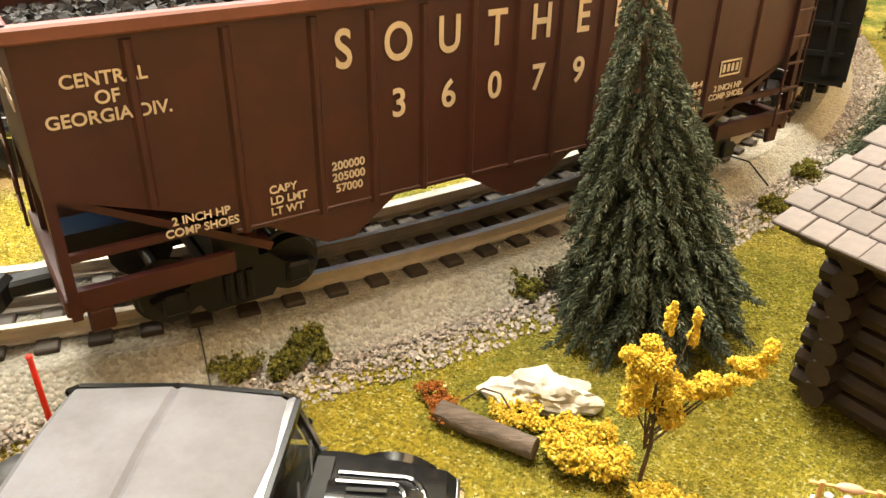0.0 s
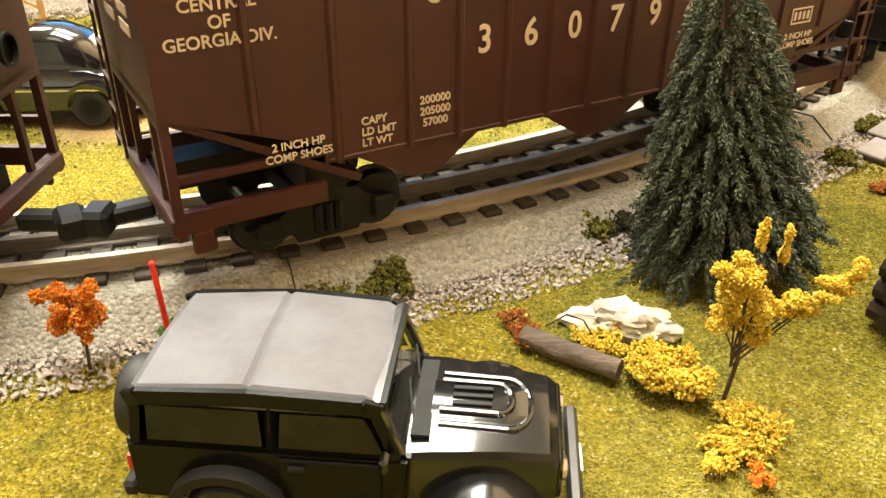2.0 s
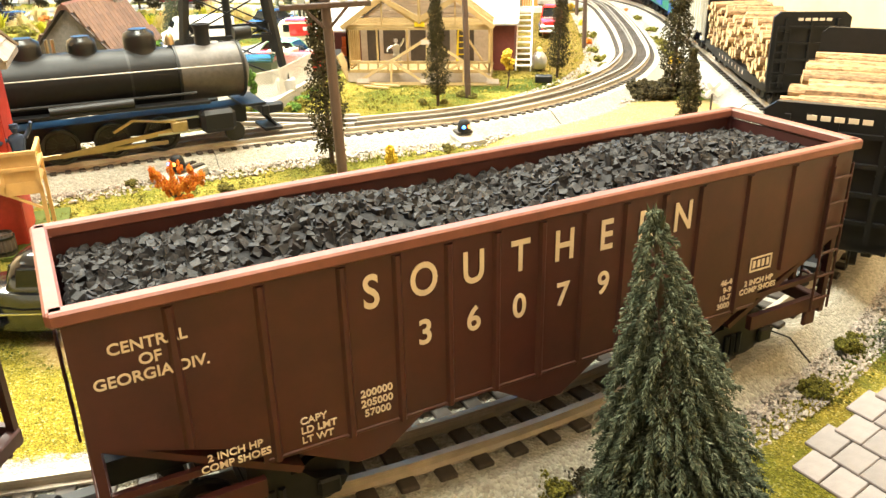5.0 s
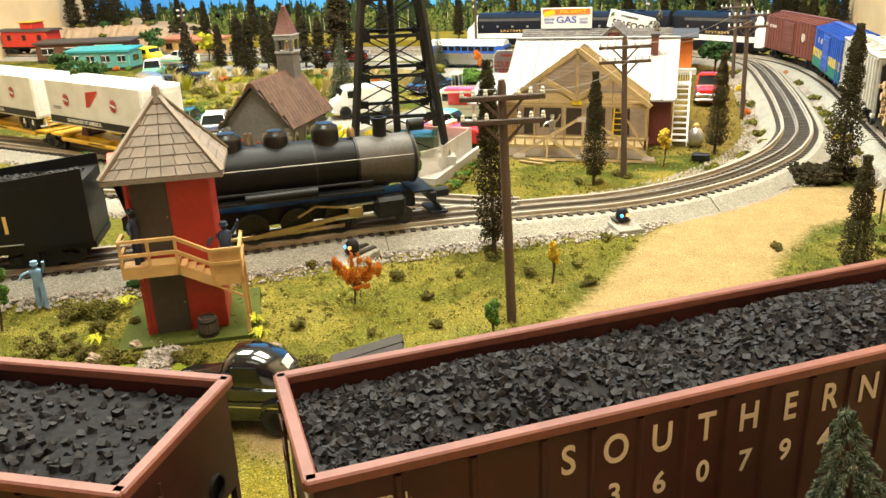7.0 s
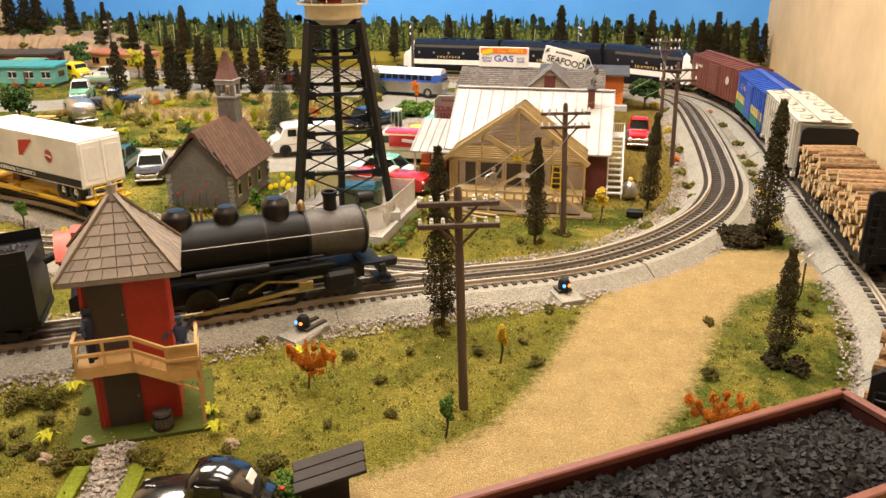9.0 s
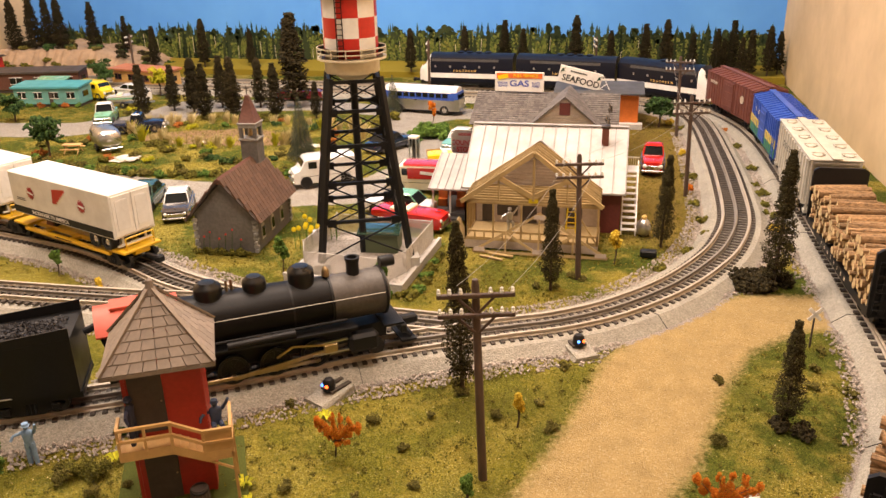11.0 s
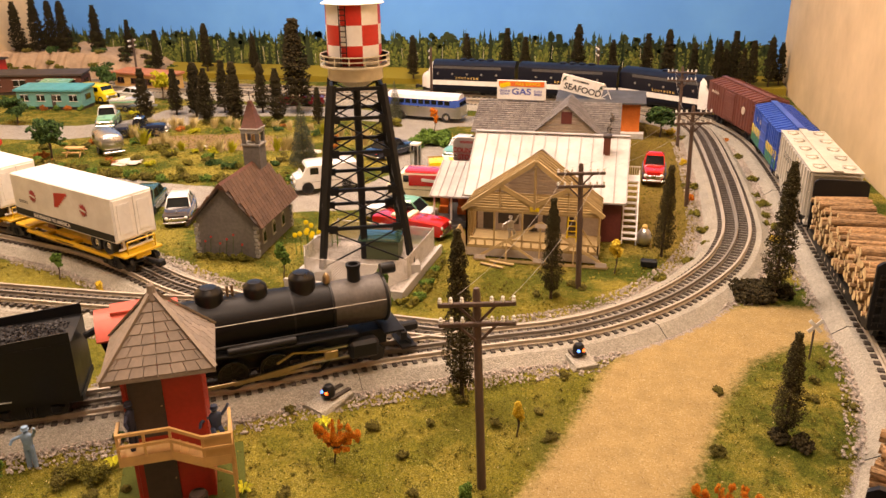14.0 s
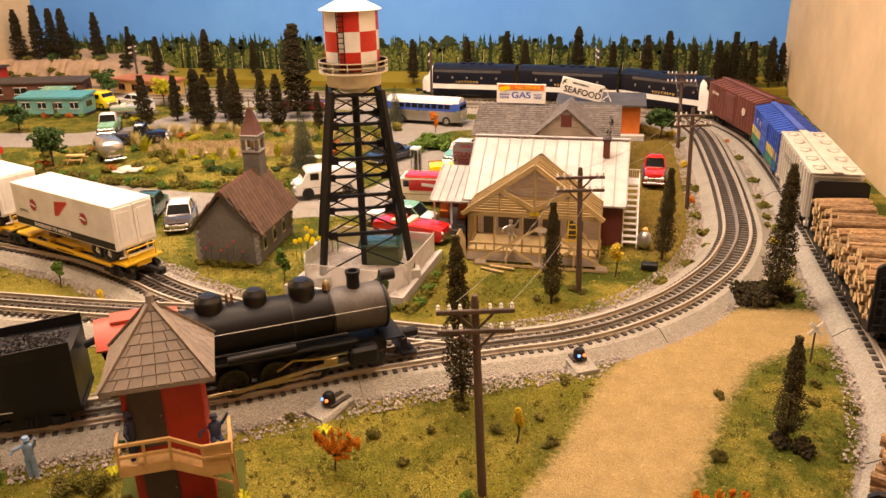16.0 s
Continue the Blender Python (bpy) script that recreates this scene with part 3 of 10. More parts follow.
for key, d, w in (("dirt", dirt, 0.026), ("verge", dirt - 0.024, 0.05), ("dry", poly_distance(GX, GY, [(0.115, 1.06), (0.125, 1.75)], [0.05, 0.09]), 0.06), ("street", street, 0.016), ("walkway", walkway, 0.008), ("ballast", ballast, 0.02), ("pond", pond, 0.02), ("town", np.interp(GY + 0.03 * np.sin(GX * 14), [0.29, 0.37, 0.82, 0.94], [0.05, -0.012, -0.012, -0.05]) - 0.03 * (GX > 0.1), 0.10)):
    at = me.attributes.new(key, "FLOAT", "POINT")
    at.data.foreach_set("value", soft(d, w).ravel().astype(np.float32))


def ground_material():
    m, t, b = nodes_of("ground_cover")
    co = t.nodes.new("ShaderNodeNewGeometry").outputs["Position"]
    fine, mid, wide, wide2 = noise_node(t, co, 900, 5), noise_node(t, co, 260, 5), noise_node(t, co, 13, 5, 0.68), noise_node(t, co, 6, 4)
    grit = t.nodes.new("ShaderNodeTexVoronoi")
    grit.inputs["Scale"].default_value = 1500
    link(t, co, grit.inputs["Vector"])
    gritc = t.nodes.new("ShaderNodeSeparateColor")
    link(t, grit.outputs["Color"], gritc.inputs[0])
    yellow = ramp(t, gritc.outputs[0], [(0.0, (0.16, 0.13, 0.015)), (0.45, (0.33, 0.255, 0.025)), (0.9, (0.47, 0.37, 0.045)), (1.0, (0.6, 0.55, 0.28))]).outputs[0]
    green = ramp(t, gritc.outputs[1], [(0.0, (0.06, 0.085, 0.016)), (0.6, (0.16, 0.19, 0.03)), (1.0, (0.3, 0.3, 0.06))]).outputs[0]
    olive = ramp(t, gritc.outputs[2], [(0.0, (0.11, 0.085, 0.016)), (1.0, (0.34, 0.26, 0.045))]).outputs[0]
    grass = mix(t, ramp(t, wide.outputs["Fac"], [(0.49, (0, 0, 0)), (0.66, (1, 1, 1))]).outputs[0], yellow, green)
    grass = mix(t, ramp(t, wide2.outputs["Fac"], [(0.5, (0, 0, 0)), (0.66, (1, 1, 1))]).outputs[0], grass, olive)
    town = t.nodes.new("ShaderNodeAttribute")
    town.attribute_name = "town"
    moss = ramp(t, gritc.outputs[1], [(0.0, (0.15, 0.125, 0.022)), (0.5, (0.31, 0.25, 0.038)), (0.85, (0.42, 0.34, 0.06)), (1.0, (0.62, 0.54, 0.22))]).outputs[0]
    lawn = ramp(t, gritc.outputs[0], [(0.0, (0.045, 0.066, 0.010)), (0.6, (0.088, 0.125, 0.017)), (1.0, (0.17, 0.19, 0.03))]).outputs[0]
    turf = mix(t, ramp(t, wide.outputs["Fac"], [(0.45, (0, 0, 0)), (0.56, (1, 1, 1))]).outputs[0], lawn, moss)
    verge = t.nodes.new("ShaderNodeAttribute")
    verge.attribute_name = "verge"
    rim = math_node(t, "MULTIPLY", verge.outputs["Fac"], ramp(t, noise_node(t, co, 24, 4).outputs["Fac"], [(0.36, (0, 0, 0)), (0.54, (1, 1, 1))]).outputs[0])
    turf = mix(t, rim, turf, lawn)
    grass = mix(t, town.outputs["Fac"], grass, turf)
    sand = ramp(t, gritc.outputs[0], [(0.0, (0.22, 0.145, 0.06)), (0.06, (0.405, 0.28, 0.115)), (0.5, (0.47, 0.333, 0.148)), (0.93, (0.52, 0.382, 0.18)), (1.0, (0.66, 0.55, 0.35))]).outputs[0]
    grey = ramp(t, gritc.outputs[1], [(0.0, (0.24, 0.22, 0.19)), (0.5, (0.4, 0.37, 0.33)), (1.0, (0.52, 0.49, 0.44))]).outputs[0]
    stone = ramp(t, gritc.outputs[2], [(0.0, (0.2, 0.17, 0.15)), (0.5, (0.38, 0.33, 0.3)), (1.0, (0.55, 0.5, 0.46))]).outputs[0]
    water = ramp(t, fine.outputs["Fac"], [(0.3, (0.24, 0.15, 0.075)), (0.7, (0.40, 0.27, 0.15))]).outputs[0]
    dry = t.nodes.new("ShaderNodeAttribute")
    dry.attribute_name = "dry"
    straw = ramp(t, gritc.outputs[1], [(0.0, (0.13, 0.09, 0.022)), (0.6, (0.26, 0.18, 0.038)), (1.0, (0.36, 0.27, 0.07))]).outputs[0]
    grass = mix(t, dry.outputs["Fac"], grass, straw)
    c = mix(t, 1.0, grass, ramp(t, mid.outputs["Fac"], [(0.30, (0.70, 0.70, 0.70)), (0.60, (1, 1, 1))]).outputs[0], "MULTIPLY")
    for key, tex in (("dirt", sand), ("street", grey), ("walkway", stone), ("ballast", stone), ("pond", water)):
        a = t.nodes.new("ShaderNodeAttribute")
        a.attribute_name = key
        edge = math_node(t, "ADD", a.outputs["Fac"], math_node(t, "MULTIPLY", math_node(t, "SUBTRACT", mid.outputs["Fac"], 0.5), 1.1))
        lo, hi = (0.24, 0.76) if key == "dirt" else (0.42, 0.58)
        c = mix(t, ramp(t, edge, [(lo, (0, 0, 0)), (hi, (1, 1, 1))]).outputs[0], c, tex)
    blotch = ramp(t, noise_node(t, co, 45, 4).outputs["Fac"], [(0.3, (0.82, 0.82, 0.82)), (0.62, (1, 1, 1))]).outputs[0]
    link(t, mix(t, 1.0, c, blotch, "MULTIPLY"), b.inputs["Base Color"])
    b.inputs["Roughness"].default_value, b.inputs["Specular IOR Level"].default_value = 0.95, 0.12
    bp = t.nodes.new("ShaderNodeBump")
    bp.inputs["Strength"].default_value, bp.inputs["Distance"].default_value = 0.9, 0.0016
    link(t, math_node(t, "ADD", fine.outputs["Fac"], grit.outputs["Distance"]), bp.inputs["Height"])
    link(t, bp.outputs[0], b.inputs["Normal"])
    return m


ground = part_of("ground", me, ground_material(), smooth=True)
tagged(ground, "model scenery ground of yellow-green flock, sand road and gravel", "ground", kind="structure")

# ---- tracks ----
m_bed, t_bed, b_bed = nodes_of("roadbed_grey")
co = t_bed.nodes.new("ShaderNodeNewGeometry").outputs["Position"]
vor = t_bed.nodes.new("ShaderNodeTexVoronoi")
vor.inputs["Scale"].default_value = 900
vor.inputs["Randomness"].default_value = 1.0
link(t_bed, co, vor.inputs["Vector"])
sep = t_bed.nodes.new("ShaderNodeSeparateColor")
link(t_bed, vor.outputs["Color"], sep.inputs[0])
bed_c = ramp(t_bed, sep.outputs[0], [(0.0, (0.24, 0.222, 0.18)), (1.0, (0.42, 0.392, 0.33))]).outputs[0]
bed_n = ramp(t_bed, noise_node(t_bed, co, 30, 3).outputs["Fac"], [(0.3, (0.8, 0.8, 0.8)), (0.7, (1, 1, 1))]).outputs[0]
link(t_bed, mix(t_bed, 1.0, bed_c, bed_n, "MULTIPLY"), b_bed.inputs["Base Color"])
b_bed.inputs["Roughness"].default_value = 0.7
bmp = t_bed.nodes.new("ShaderNodeBump")
bmp.inputs["Strength"].default_value, bmp.inputs["Distance"].default_value = 0.9, 0.0009
bmp.invert = True
link(t_bed, vor.outputs["Distance"], bmp.inputs["Height"])
link(t_bed, bmp.outputs[0], b_bed.inputs["Normal"])

BED = [(-0.043, -0.002), (-0.030, 0.0082), (0.030, 0.0082), (0.043, -0.002)]
RAIL = [(-0.0021, 0.0092), (-0.0021, 0.0100), (-0.0006, 0.0106), (-0.0006, 0.0122), (-0.0012, 0.0128), (-0.0012, RAIL_TOP), (0.0012, RAIL_TOP), (0.0012, 0.0128),
        (0.0006, 0.0122), (0.0006, 0.0106), (0.0021, 0.0100), (0.0021, 0.0092)]
tie_mesh = bpy.data.meshes.new("tie")
_bm = box(B(), (0, 0, 0.0087), (0.0062, 0.047, 0.0022), bevel=0.0004)
_bm.to_mesh(tie_mesh), _bm.free()
tie_mesh.materials.append(M["tie"])
thin_tie_mesh = bpy.data.meshes.new("tie")
_bm = box(B(), (0, 0, 0.0087), (0.0040, 0.047, 0.0022), bevel=0.0003)
_bm.to_mesh(thin_tie_mesh), _bm.free()
thin_tie_mesh.materials.append(M["tie"])
joint_mesh = bpy.data.meshes.new("joint")
_bm = prism(B(), [(-0.0436, -0.002), (-0.0303, 0.0084), (0.0303, 0.0084), (0.0436, -0.002)], "x", -0.0002, 0.0002)
_bm.to_mesh(joint_mesh), _bm.free()
joint_mesh.materials.append(M["joint"])


def track(line, label, skip=0.0, joints=(), lift=0.0):
    p, u = LINES[line]
    keep = u >= skip
    p = p[keep] + np.array([0, 0, lift])
    base = thing("railway_track", label, "railway track", "model railway tracks", kind="structure")
    part("roadbed", sweep(B(), p - np.array([0, 0, lift * 2]), BED), m_bed, base, "moulded grey plastic ballast bed")
    for off, material in ((-0.0161, "rail"), (0.0, "rail_mid"), (0.0161, "rail")):
        part("rail", sweep(B(), p, [(a + off, b) for a, b in RAIL]), material, base, "dull nickel rail" if off else "darkened middle rail")
    s = skip + 0.004
    while s < u[-1]:
        x, y, h = along(line, s)
        o = new("tie", tie_mesh if line == "outer" else thin_tie_mesh)
        o.parent, o.matrix_basis = base, pose(x, y, lift, 0, 0, h)
        s += 0.0128 if line == "outer" else 0.0092
    for s in joints:
        x, y, h = along(line, s)
        o = new("track_joint", joint_mesh)
        o.parent, o.matrix_basis = base, pose(x, y, 0.0003, 0, 0, h)
    return base


s_joint = nearest("outer", 0.0005, 0.2845)
track("outer", "three-rail curved track on grey moulded roadbed under the coal train", joints=[s_joint + 0.225 * k for k in range(-2, 6)])
s_in = nearest("inner", -0.159, 0.676)
track("inner", "three-rail track curving past the unfinished house", joints=[s_in, s_in + 0.09, s_in + 0.29])
track("flat", "three-rail siding with the yellow flatcar on it", skip=0.02, lift=0.0005)
track("mid", "three-rail siding beside the flatcar track", skip=0.0, lift=0.0010)

# ---- rolling stock: x ahead, z from the rail's top ----
def truck(parent, x, r=0.0085, base=0.036, half=0.017, material="black_plastic"):
    t = part("truck", box(B(), (x, 0, 0.0105), (0.011, 2 * half, 0.006)), material, parent)
    for s in (-1, 1):
        bm = B()
        y = s * (half + 0.004)
        prism(bm, [(x - base / 2 - 0.006, 0.010), (x - base / 2 - 0.003, 0.006), (x - base / 2 + 0.006, 0.006), (x - 0.009, 0.003), (x + 0.009, 0.003), (x + base / 2 - 0.006, 0.006),
                   (x + base / 2 + 0.003, 0.006), (x + base / 2 + 0.006, 0.010), (x + base / 2 - 0.004, 0.0125), (x + 0.009, 0.0165), (x - 0.009, 0.0165), (x - base / 2 + 0.004, 0.0125)],
              "y", y - 0.0016, y + 0.0016)
        for k in (-0.003, 0.0, 0.003):
            part("spring", rod(B(), (x + k, y + s * 0.002, 0.005), (x + k, y + s * 0.002, 0.0135), 0.0012, seg=6), material, t)
        for e in (-1, 1):
            part("journal_box", box(B(), (x + e * base / 2, y + s * 0.0022, 0.0088), (0.007, 0.002, 0.006), bevel=0.0008), material, t)
        part("side_frame", bm, material, t)
    for e in (-1, 1):
        w = lathe(B(), [(0.002, -half - 0.001), (r * 0.95, -half - 0.001), (r, -half + 0.002), (r * 1.12, -half + 0.0022), (r * 1.12, -half + 0.0032), (0.0015, -half + 0.0036), (0.0015, half - 0.0036),
                        (r * 1.12, half - 0.0032), (r * 1.12, half - 0.0022), (r, half - 0.002), (r * 0.95, half + 0.001), (0.002, half + 0.001)], 18, Matrix.Translation((x + e * base / 2, 0, r)) @ pose(0, 0, 0, 90))
        part("wheelset", w, "wheel", t)
    return t


def coupler(parent, x, s):
    bm = box(B(), (x + s * 0.010, 0, 0.013), (0.020, 0.006, 0.005), bevel=0.001)
    box(bm, (x + s * 0.021, 0.0005, 0.013), (0.008, 0.010, 0.008), bevel=0.0015)
    part("coupler", bm, "black_plastic", parent)


def rungs(parent, x, y, z0, z1, n, w, along_y=False, material="rim_lit_brown"):
    bm = B()
    dx, dy = (0, w / 2) if along_y else (w / 2, 0)
    for s in (-1, 1):
        rod(bm, (x + s * dx, y + s * dy, z0), (x + s * dx, y + s * dy, z1), 0.0005, seg=6)
    for k in range(n):
        z = z0 + (z1 - z0) * (k + 0.5) / n
        rod(bm, (x - dx, y - dy, z), (x + dx, y + dy, z), 0.0006, seg=6)
    part("ladder", bm, material, parent)


def place(line, s):
    x, y, h = along(line, s)
    return pose(x, y, RAIL_TOP, 0, 0, h)


def bars(parent, x, z, y, w, h, n, side, material="white_letter"):
    """Small writing that cannot be read, as short bars."""
    bm = B()
    rng = random.Random(int(1e5 * (x + z)))
    for k in range(n):
        zz = z - k * h / n
        xx = x
        while xx < x + w * rng.uniform(0.75, 1.0):
            d = rng.uniform(0.0007, 0.0014)
            box(bm, (xx + d / 2, y, zz), (d, 0.0002, h / n * 0.5))
            xx += d + 0.0005
    part("small_lettering", bm, material, parent)


RIBS = [-0.1085, -0.0872] + [-0.0660 + 0.0155 * k for k in range(9)] + [0.0795, 0.1010, 0.1215]


def hopper(at, L=0.262, half=0.0285, top=0.0822, label="", southern=True):
    car = thing("hopper_car", label, "hopper car", "coal train", at=at)
    e = L / 2
    red = "hopper_red"
    low, bay = 0.0278, 0.0185
    side = [(-e, top), (e, top), (e, 0.047), (e - 0.040, 0.0330), (e - 0.040, low), (0.082, low), (0.065, bay), (0.057, bay), (0.044, low), (0.020, low), (0.005, bay), (-0.005, bay),
            (-0.020, low), (-0.044, low), (-0.057, bay), (-0.065, bay), (-0.082, low), (-e + 0.040, low), (-e + 0.040, 0.0330), (-e, 0.047)]
    for s in (-1, 1):
        part("side_sheet", prism(B(), side, "y", s * half - 0.0006, s * half + 0.0006), red, car)
        for x in RIBS:
            zb = low if abs(x) < e - 0.04 else 0.040
            bm = prism(B(), [(x - 0.0014, 0), (x - 0.0006, 0.0010), (x + 0.0006, 0.0010), (x + 0.0014, 0)], "z", zb, top - 0.003)
            bmesh.ops.scale(bm, vec=(1, s, 1), verts=bm.verts)
            bmesh.ops.translate(bm, vec=(0, s * (half + 0.0006), 0), verts=bm.verts)
            bmesh.ops.recalc_face_normals(bm, faces=bm.faces)
            part("rib", bm, red, car)
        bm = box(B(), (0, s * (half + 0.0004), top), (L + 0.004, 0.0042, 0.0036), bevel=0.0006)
        part("top_rail", bm, "rim_lit_brown", car)
        bm = box(B(), (0, s * half, low + 0.0008), (L - 0.082, 0.0020, 0.0012), bevel=0.0003)
        part("side_sill", bm, red, car)
        for q in (-1, 1):
            part("corner_post", box(B(), (q * (e - 0.0012), s * (half - 0.001), 0.048), (0.0024, 0.0024, 0.066)), red, car)
            part("end_sill", box(B(), (q * (e - 0.0213), s * (half - 0.001), 0.0198), (0.0376, 0.0024, 0.0056)), red, car)
            part("end_rail", box(B(), (q * (e - 0.0213), s * (half - 0.001), 0.031), (0.0376, 0.0018, 0.002)), red, car)
            part("end_step", box(B(), (q * (e - 0.0065), s * (half - 0.001), 0.0135), (0.0060, 0.0020, 0.0065), bevel=0.0006), red, car)
            if q * s < 0:
                rungs(car, q * (e - 0.006), s * (half + 0.0022), 0.018, 0.076, 6, 0.0095, material=red)
    for q in (-1, 1):
        part("end_sheet", box(B(), (q * (e - 0.0006), 0, 0.062), (0.0012, 2 * half, 0.036)), red, car)
        bm = prism(B(), [(q * e, 0.046), (q * (e - 0.050), 0.020), (q * (e - 0.051), 0.022), (q * e, 0.048)], "y", -half + 0.0008, half - 0.0008)
        part("slope_sheet", bm, red, car)
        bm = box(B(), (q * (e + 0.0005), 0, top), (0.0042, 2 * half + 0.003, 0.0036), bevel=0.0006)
        part("top_rail", bm, "rim_lit_brown", car)
        bm = box(B(), (q * (e - 0.001), 0, 0.0185), (0.004, 2 * half, 0.005), bevel=0.0005)
        for y in (-0.014, 0.014):
            box(bm, (q * (e - 0.0015), y, 0.034), (0.0018, 0.0022, 0.03))
        part("end_sill", bm, red, car)
        rungs(car, q * (e + 0.0022), -q * (half - 0.008), 0.022, 0.076, 6, 0.011, True, red)
        if q > 0:
            part("brake_wheel", lathe(B(), [(0.0036, -0.0006), (0.0044, -0.0006), (0.0044, 0.0006), (0.0036, 0.0006), (0.0036, -0.0006)], 16, Matrix.Translation((q * (e + 0.0035), q * 0.010, 0.056)) @ pose(0, 0, 0, 0, 90)), "black_plastic", car)
        truck(car, q * (e - 0.042), base=0.034)
        coupler(car, q * e, q)
    for x in (-0.06, 0.0, 0.06):
        bm = prism(B(), [(x - 0.018, low + 0.001), (x + 0.018, low + 0.001), (x + 0.0045, bay + 0.0005), (x - 0.0045, bay + 0.0005)], "y", -half + 0.0012, half - 0.0012)
        part("hopper_bay", bm, "brown_dark", car)
    part("centre_sill", box(B(), (0, 0, 0.0225), (L - 0.006, 0.011, 0.008)), "black_plastic", car)
    for q in (-1, 1):
        part("bolster", box(B(), (q * (e - 0.042), 0, 0.0215), (0.012, 2 * half - 0.010, 0.009)), "black_plastic", car)
    part("floor_sheet", box(B(), (0, 0, low + 0.0065), (L - 0.10, 2 * half - 0.003, 0.010)), "brown_dark", car)
    for s, rz in ((-1, 0), (1, 180)):
        y = s * (half + 0.0009)
        if southern:
            for k, ch in enumerate("SOUTHERN"):
                letters(ch, 0.0137, "white_letter", car, face(-s * (-0.0582 + k * 0.0155), y, 0.0700, rz), width=0.78)
            for k, ch in enumerate("360794"):
                letters(ch, 0.0108, "white_letter", car, face(-s * (-0.0427 + k * 0.0155), y, 0.0540, rz), width=0.9)
            letters("CENTRAL\nOF\nGEORGIA DIV.", 0.0041, "white_letter", car, face(s * 0.1140, y, 0.0675, rz))
            letters("2 INCH HP\nCOMP SHOES", 0.0030, "white_letter", car, face(-s * 0.0905, y, 0.0365, rz))
            letters("IL\nIW\nEXW\nCU FT", 0.0030, "white_letter", car, face(-s * 0.0505, y, 0.0350, rz), align="LEFT")
            letters("46-4\n9-9\n10-7\n3000", 0.0030, "white_letter", car, face(-s * 0.0770, y, 0.0365, rz), align="RIGHT")
            letters("2 INCH HP\nCOMP SHOES", 0.0030, "white_letter", car, face(s * 0.0980, y, 0.0335, rz))
            letters("CAPY\nLD LMT\nLT WT", 0.0030, "white_letter", car, face(s * 0.0805, y, 0.0345, rz), align="LEFT")
            letters("200000\n205000\n57000", 0.0032, "white_letter", car, face(s * 0.0582, y, 0.0370, rz))
            bm = B()
            for a, b, c, d in ((-0.0992, 0.0475, 0.010, 0.0006), (-0.0992, 0.0425, 0.010, 0.0006), (-0.1042, 0.045, 0.0006, 0.0056), (-0.0942, 0.045, 0.0006, 0.0056)):
                box(bm, (-s * (a + 0.1895), y, b), (c, 0.0002, d))
            for k in range(4):
                box(bm, (-s * (0.0903 - 0.0033 + k * 0.0022), y, 0.045), (0.0012, 0.0002, 0.0028))
            part("stencil_plate", bm, "white_letter", car)["kind"] = "stuff"
        else:
            for k, ch in enumerate("GEORGIA"):
                letters(ch, 0.0150, "white_letter", car, face(-s * (-0.0427 + k * 0.0155), y, 0.0655, rz))
            bars(car, s * 0.0582 - 0.004, 0.0405, y, 0.009, 0.0085, 3, s)
    if southern:
        for q in (-1, 1):
            for y0 in (-0.017, 0.002):
                bm = B()
                for k in range(2):
                    box(bm, (q * (e + 0.0002), y0 + 0.006, 0.069 - k * 0.0045), (0.0003, 0.011, 0.0026))
                part("small_lettering", bm, "white_letter", car)
    return car


def coal_load(at, L, half, z, chunks, seed, label, mound=0.008):
    rng = np.random.default_rng(seed)
    nx_, ny_ = 60, 16
    bm = B()
    g = [[bm.verts.new((-L / 2 + L * i / (nx_ - 1), -half + 2 * half * j / (ny_ - 1),
                        z + mound * (1 - (2 * j / (ny_ - 1) - 1) ** 2) * (0.55 + 0.45 * math.cos(4 * math.pi * (i / (nx_ - 1) - 0.25))) + 0.0016 * noise.noise((i * 0.6, j * 0.6, seed)))) for j in range(ny_)] for i in range(nx_)]
    for i in range(nx_ - 1):
        for j in range(ny_ - 1):
            bm.faces.new((g[i][j], g[i + 1][j], g[i + 1][j + 1], g[i][j + 1]))
    load = thing("coal_load", label, "coal", "coal loads", at=at)
    part("coal_bed", bm, "coal_bed", load)
    chunks = int(chunks * 1.6)
    x, y = rng.uniform(-L / 2, L / 2, chunks), rng.uniform(-half, half, chunks)
    zz = z + mound * (1 - (y / half) ** 2) * (0.55 + 0.45 * np.cos(4 * np.pi * (x / L + 0.25)))
    size = rng.uniform(0.0008, 0.0020, chunks)
    part_of("loose_coal", grains("loose_coal", np.stack([x, y, zz + size * 0.2], 1), size, rng, "cube"), "coal", load)["kind"] = "stuff"
    return load


S_HOPPER = nearest("outer", ARC_X + ARC_R * math.sin(radians(34.5)), ARC_Y - ARC_R * math.cos(radians(34.5)))
hop = hopper(place("outer", S_HOPPER), label="brown-red open coal hopper car with pale lettering on the curved track")
coal_load(place("outer", S_HOPPER), 0.256, 0.0268, 0.0752, 2600, 3, "heaped black coal lumps filling the open hopper car", 0.010)
S_GA = S_HOPPER - 0.290
hopper(place("outer", S_GA), label="brown-red hopper car with a flat moulded coal load", southern=False)
coal_load(place("outer", S_GA), 0.256, 0.0268, 0.0765, 620, 5, "flat dark moulded coal with scattered lumps in the hopper car", 0.003)


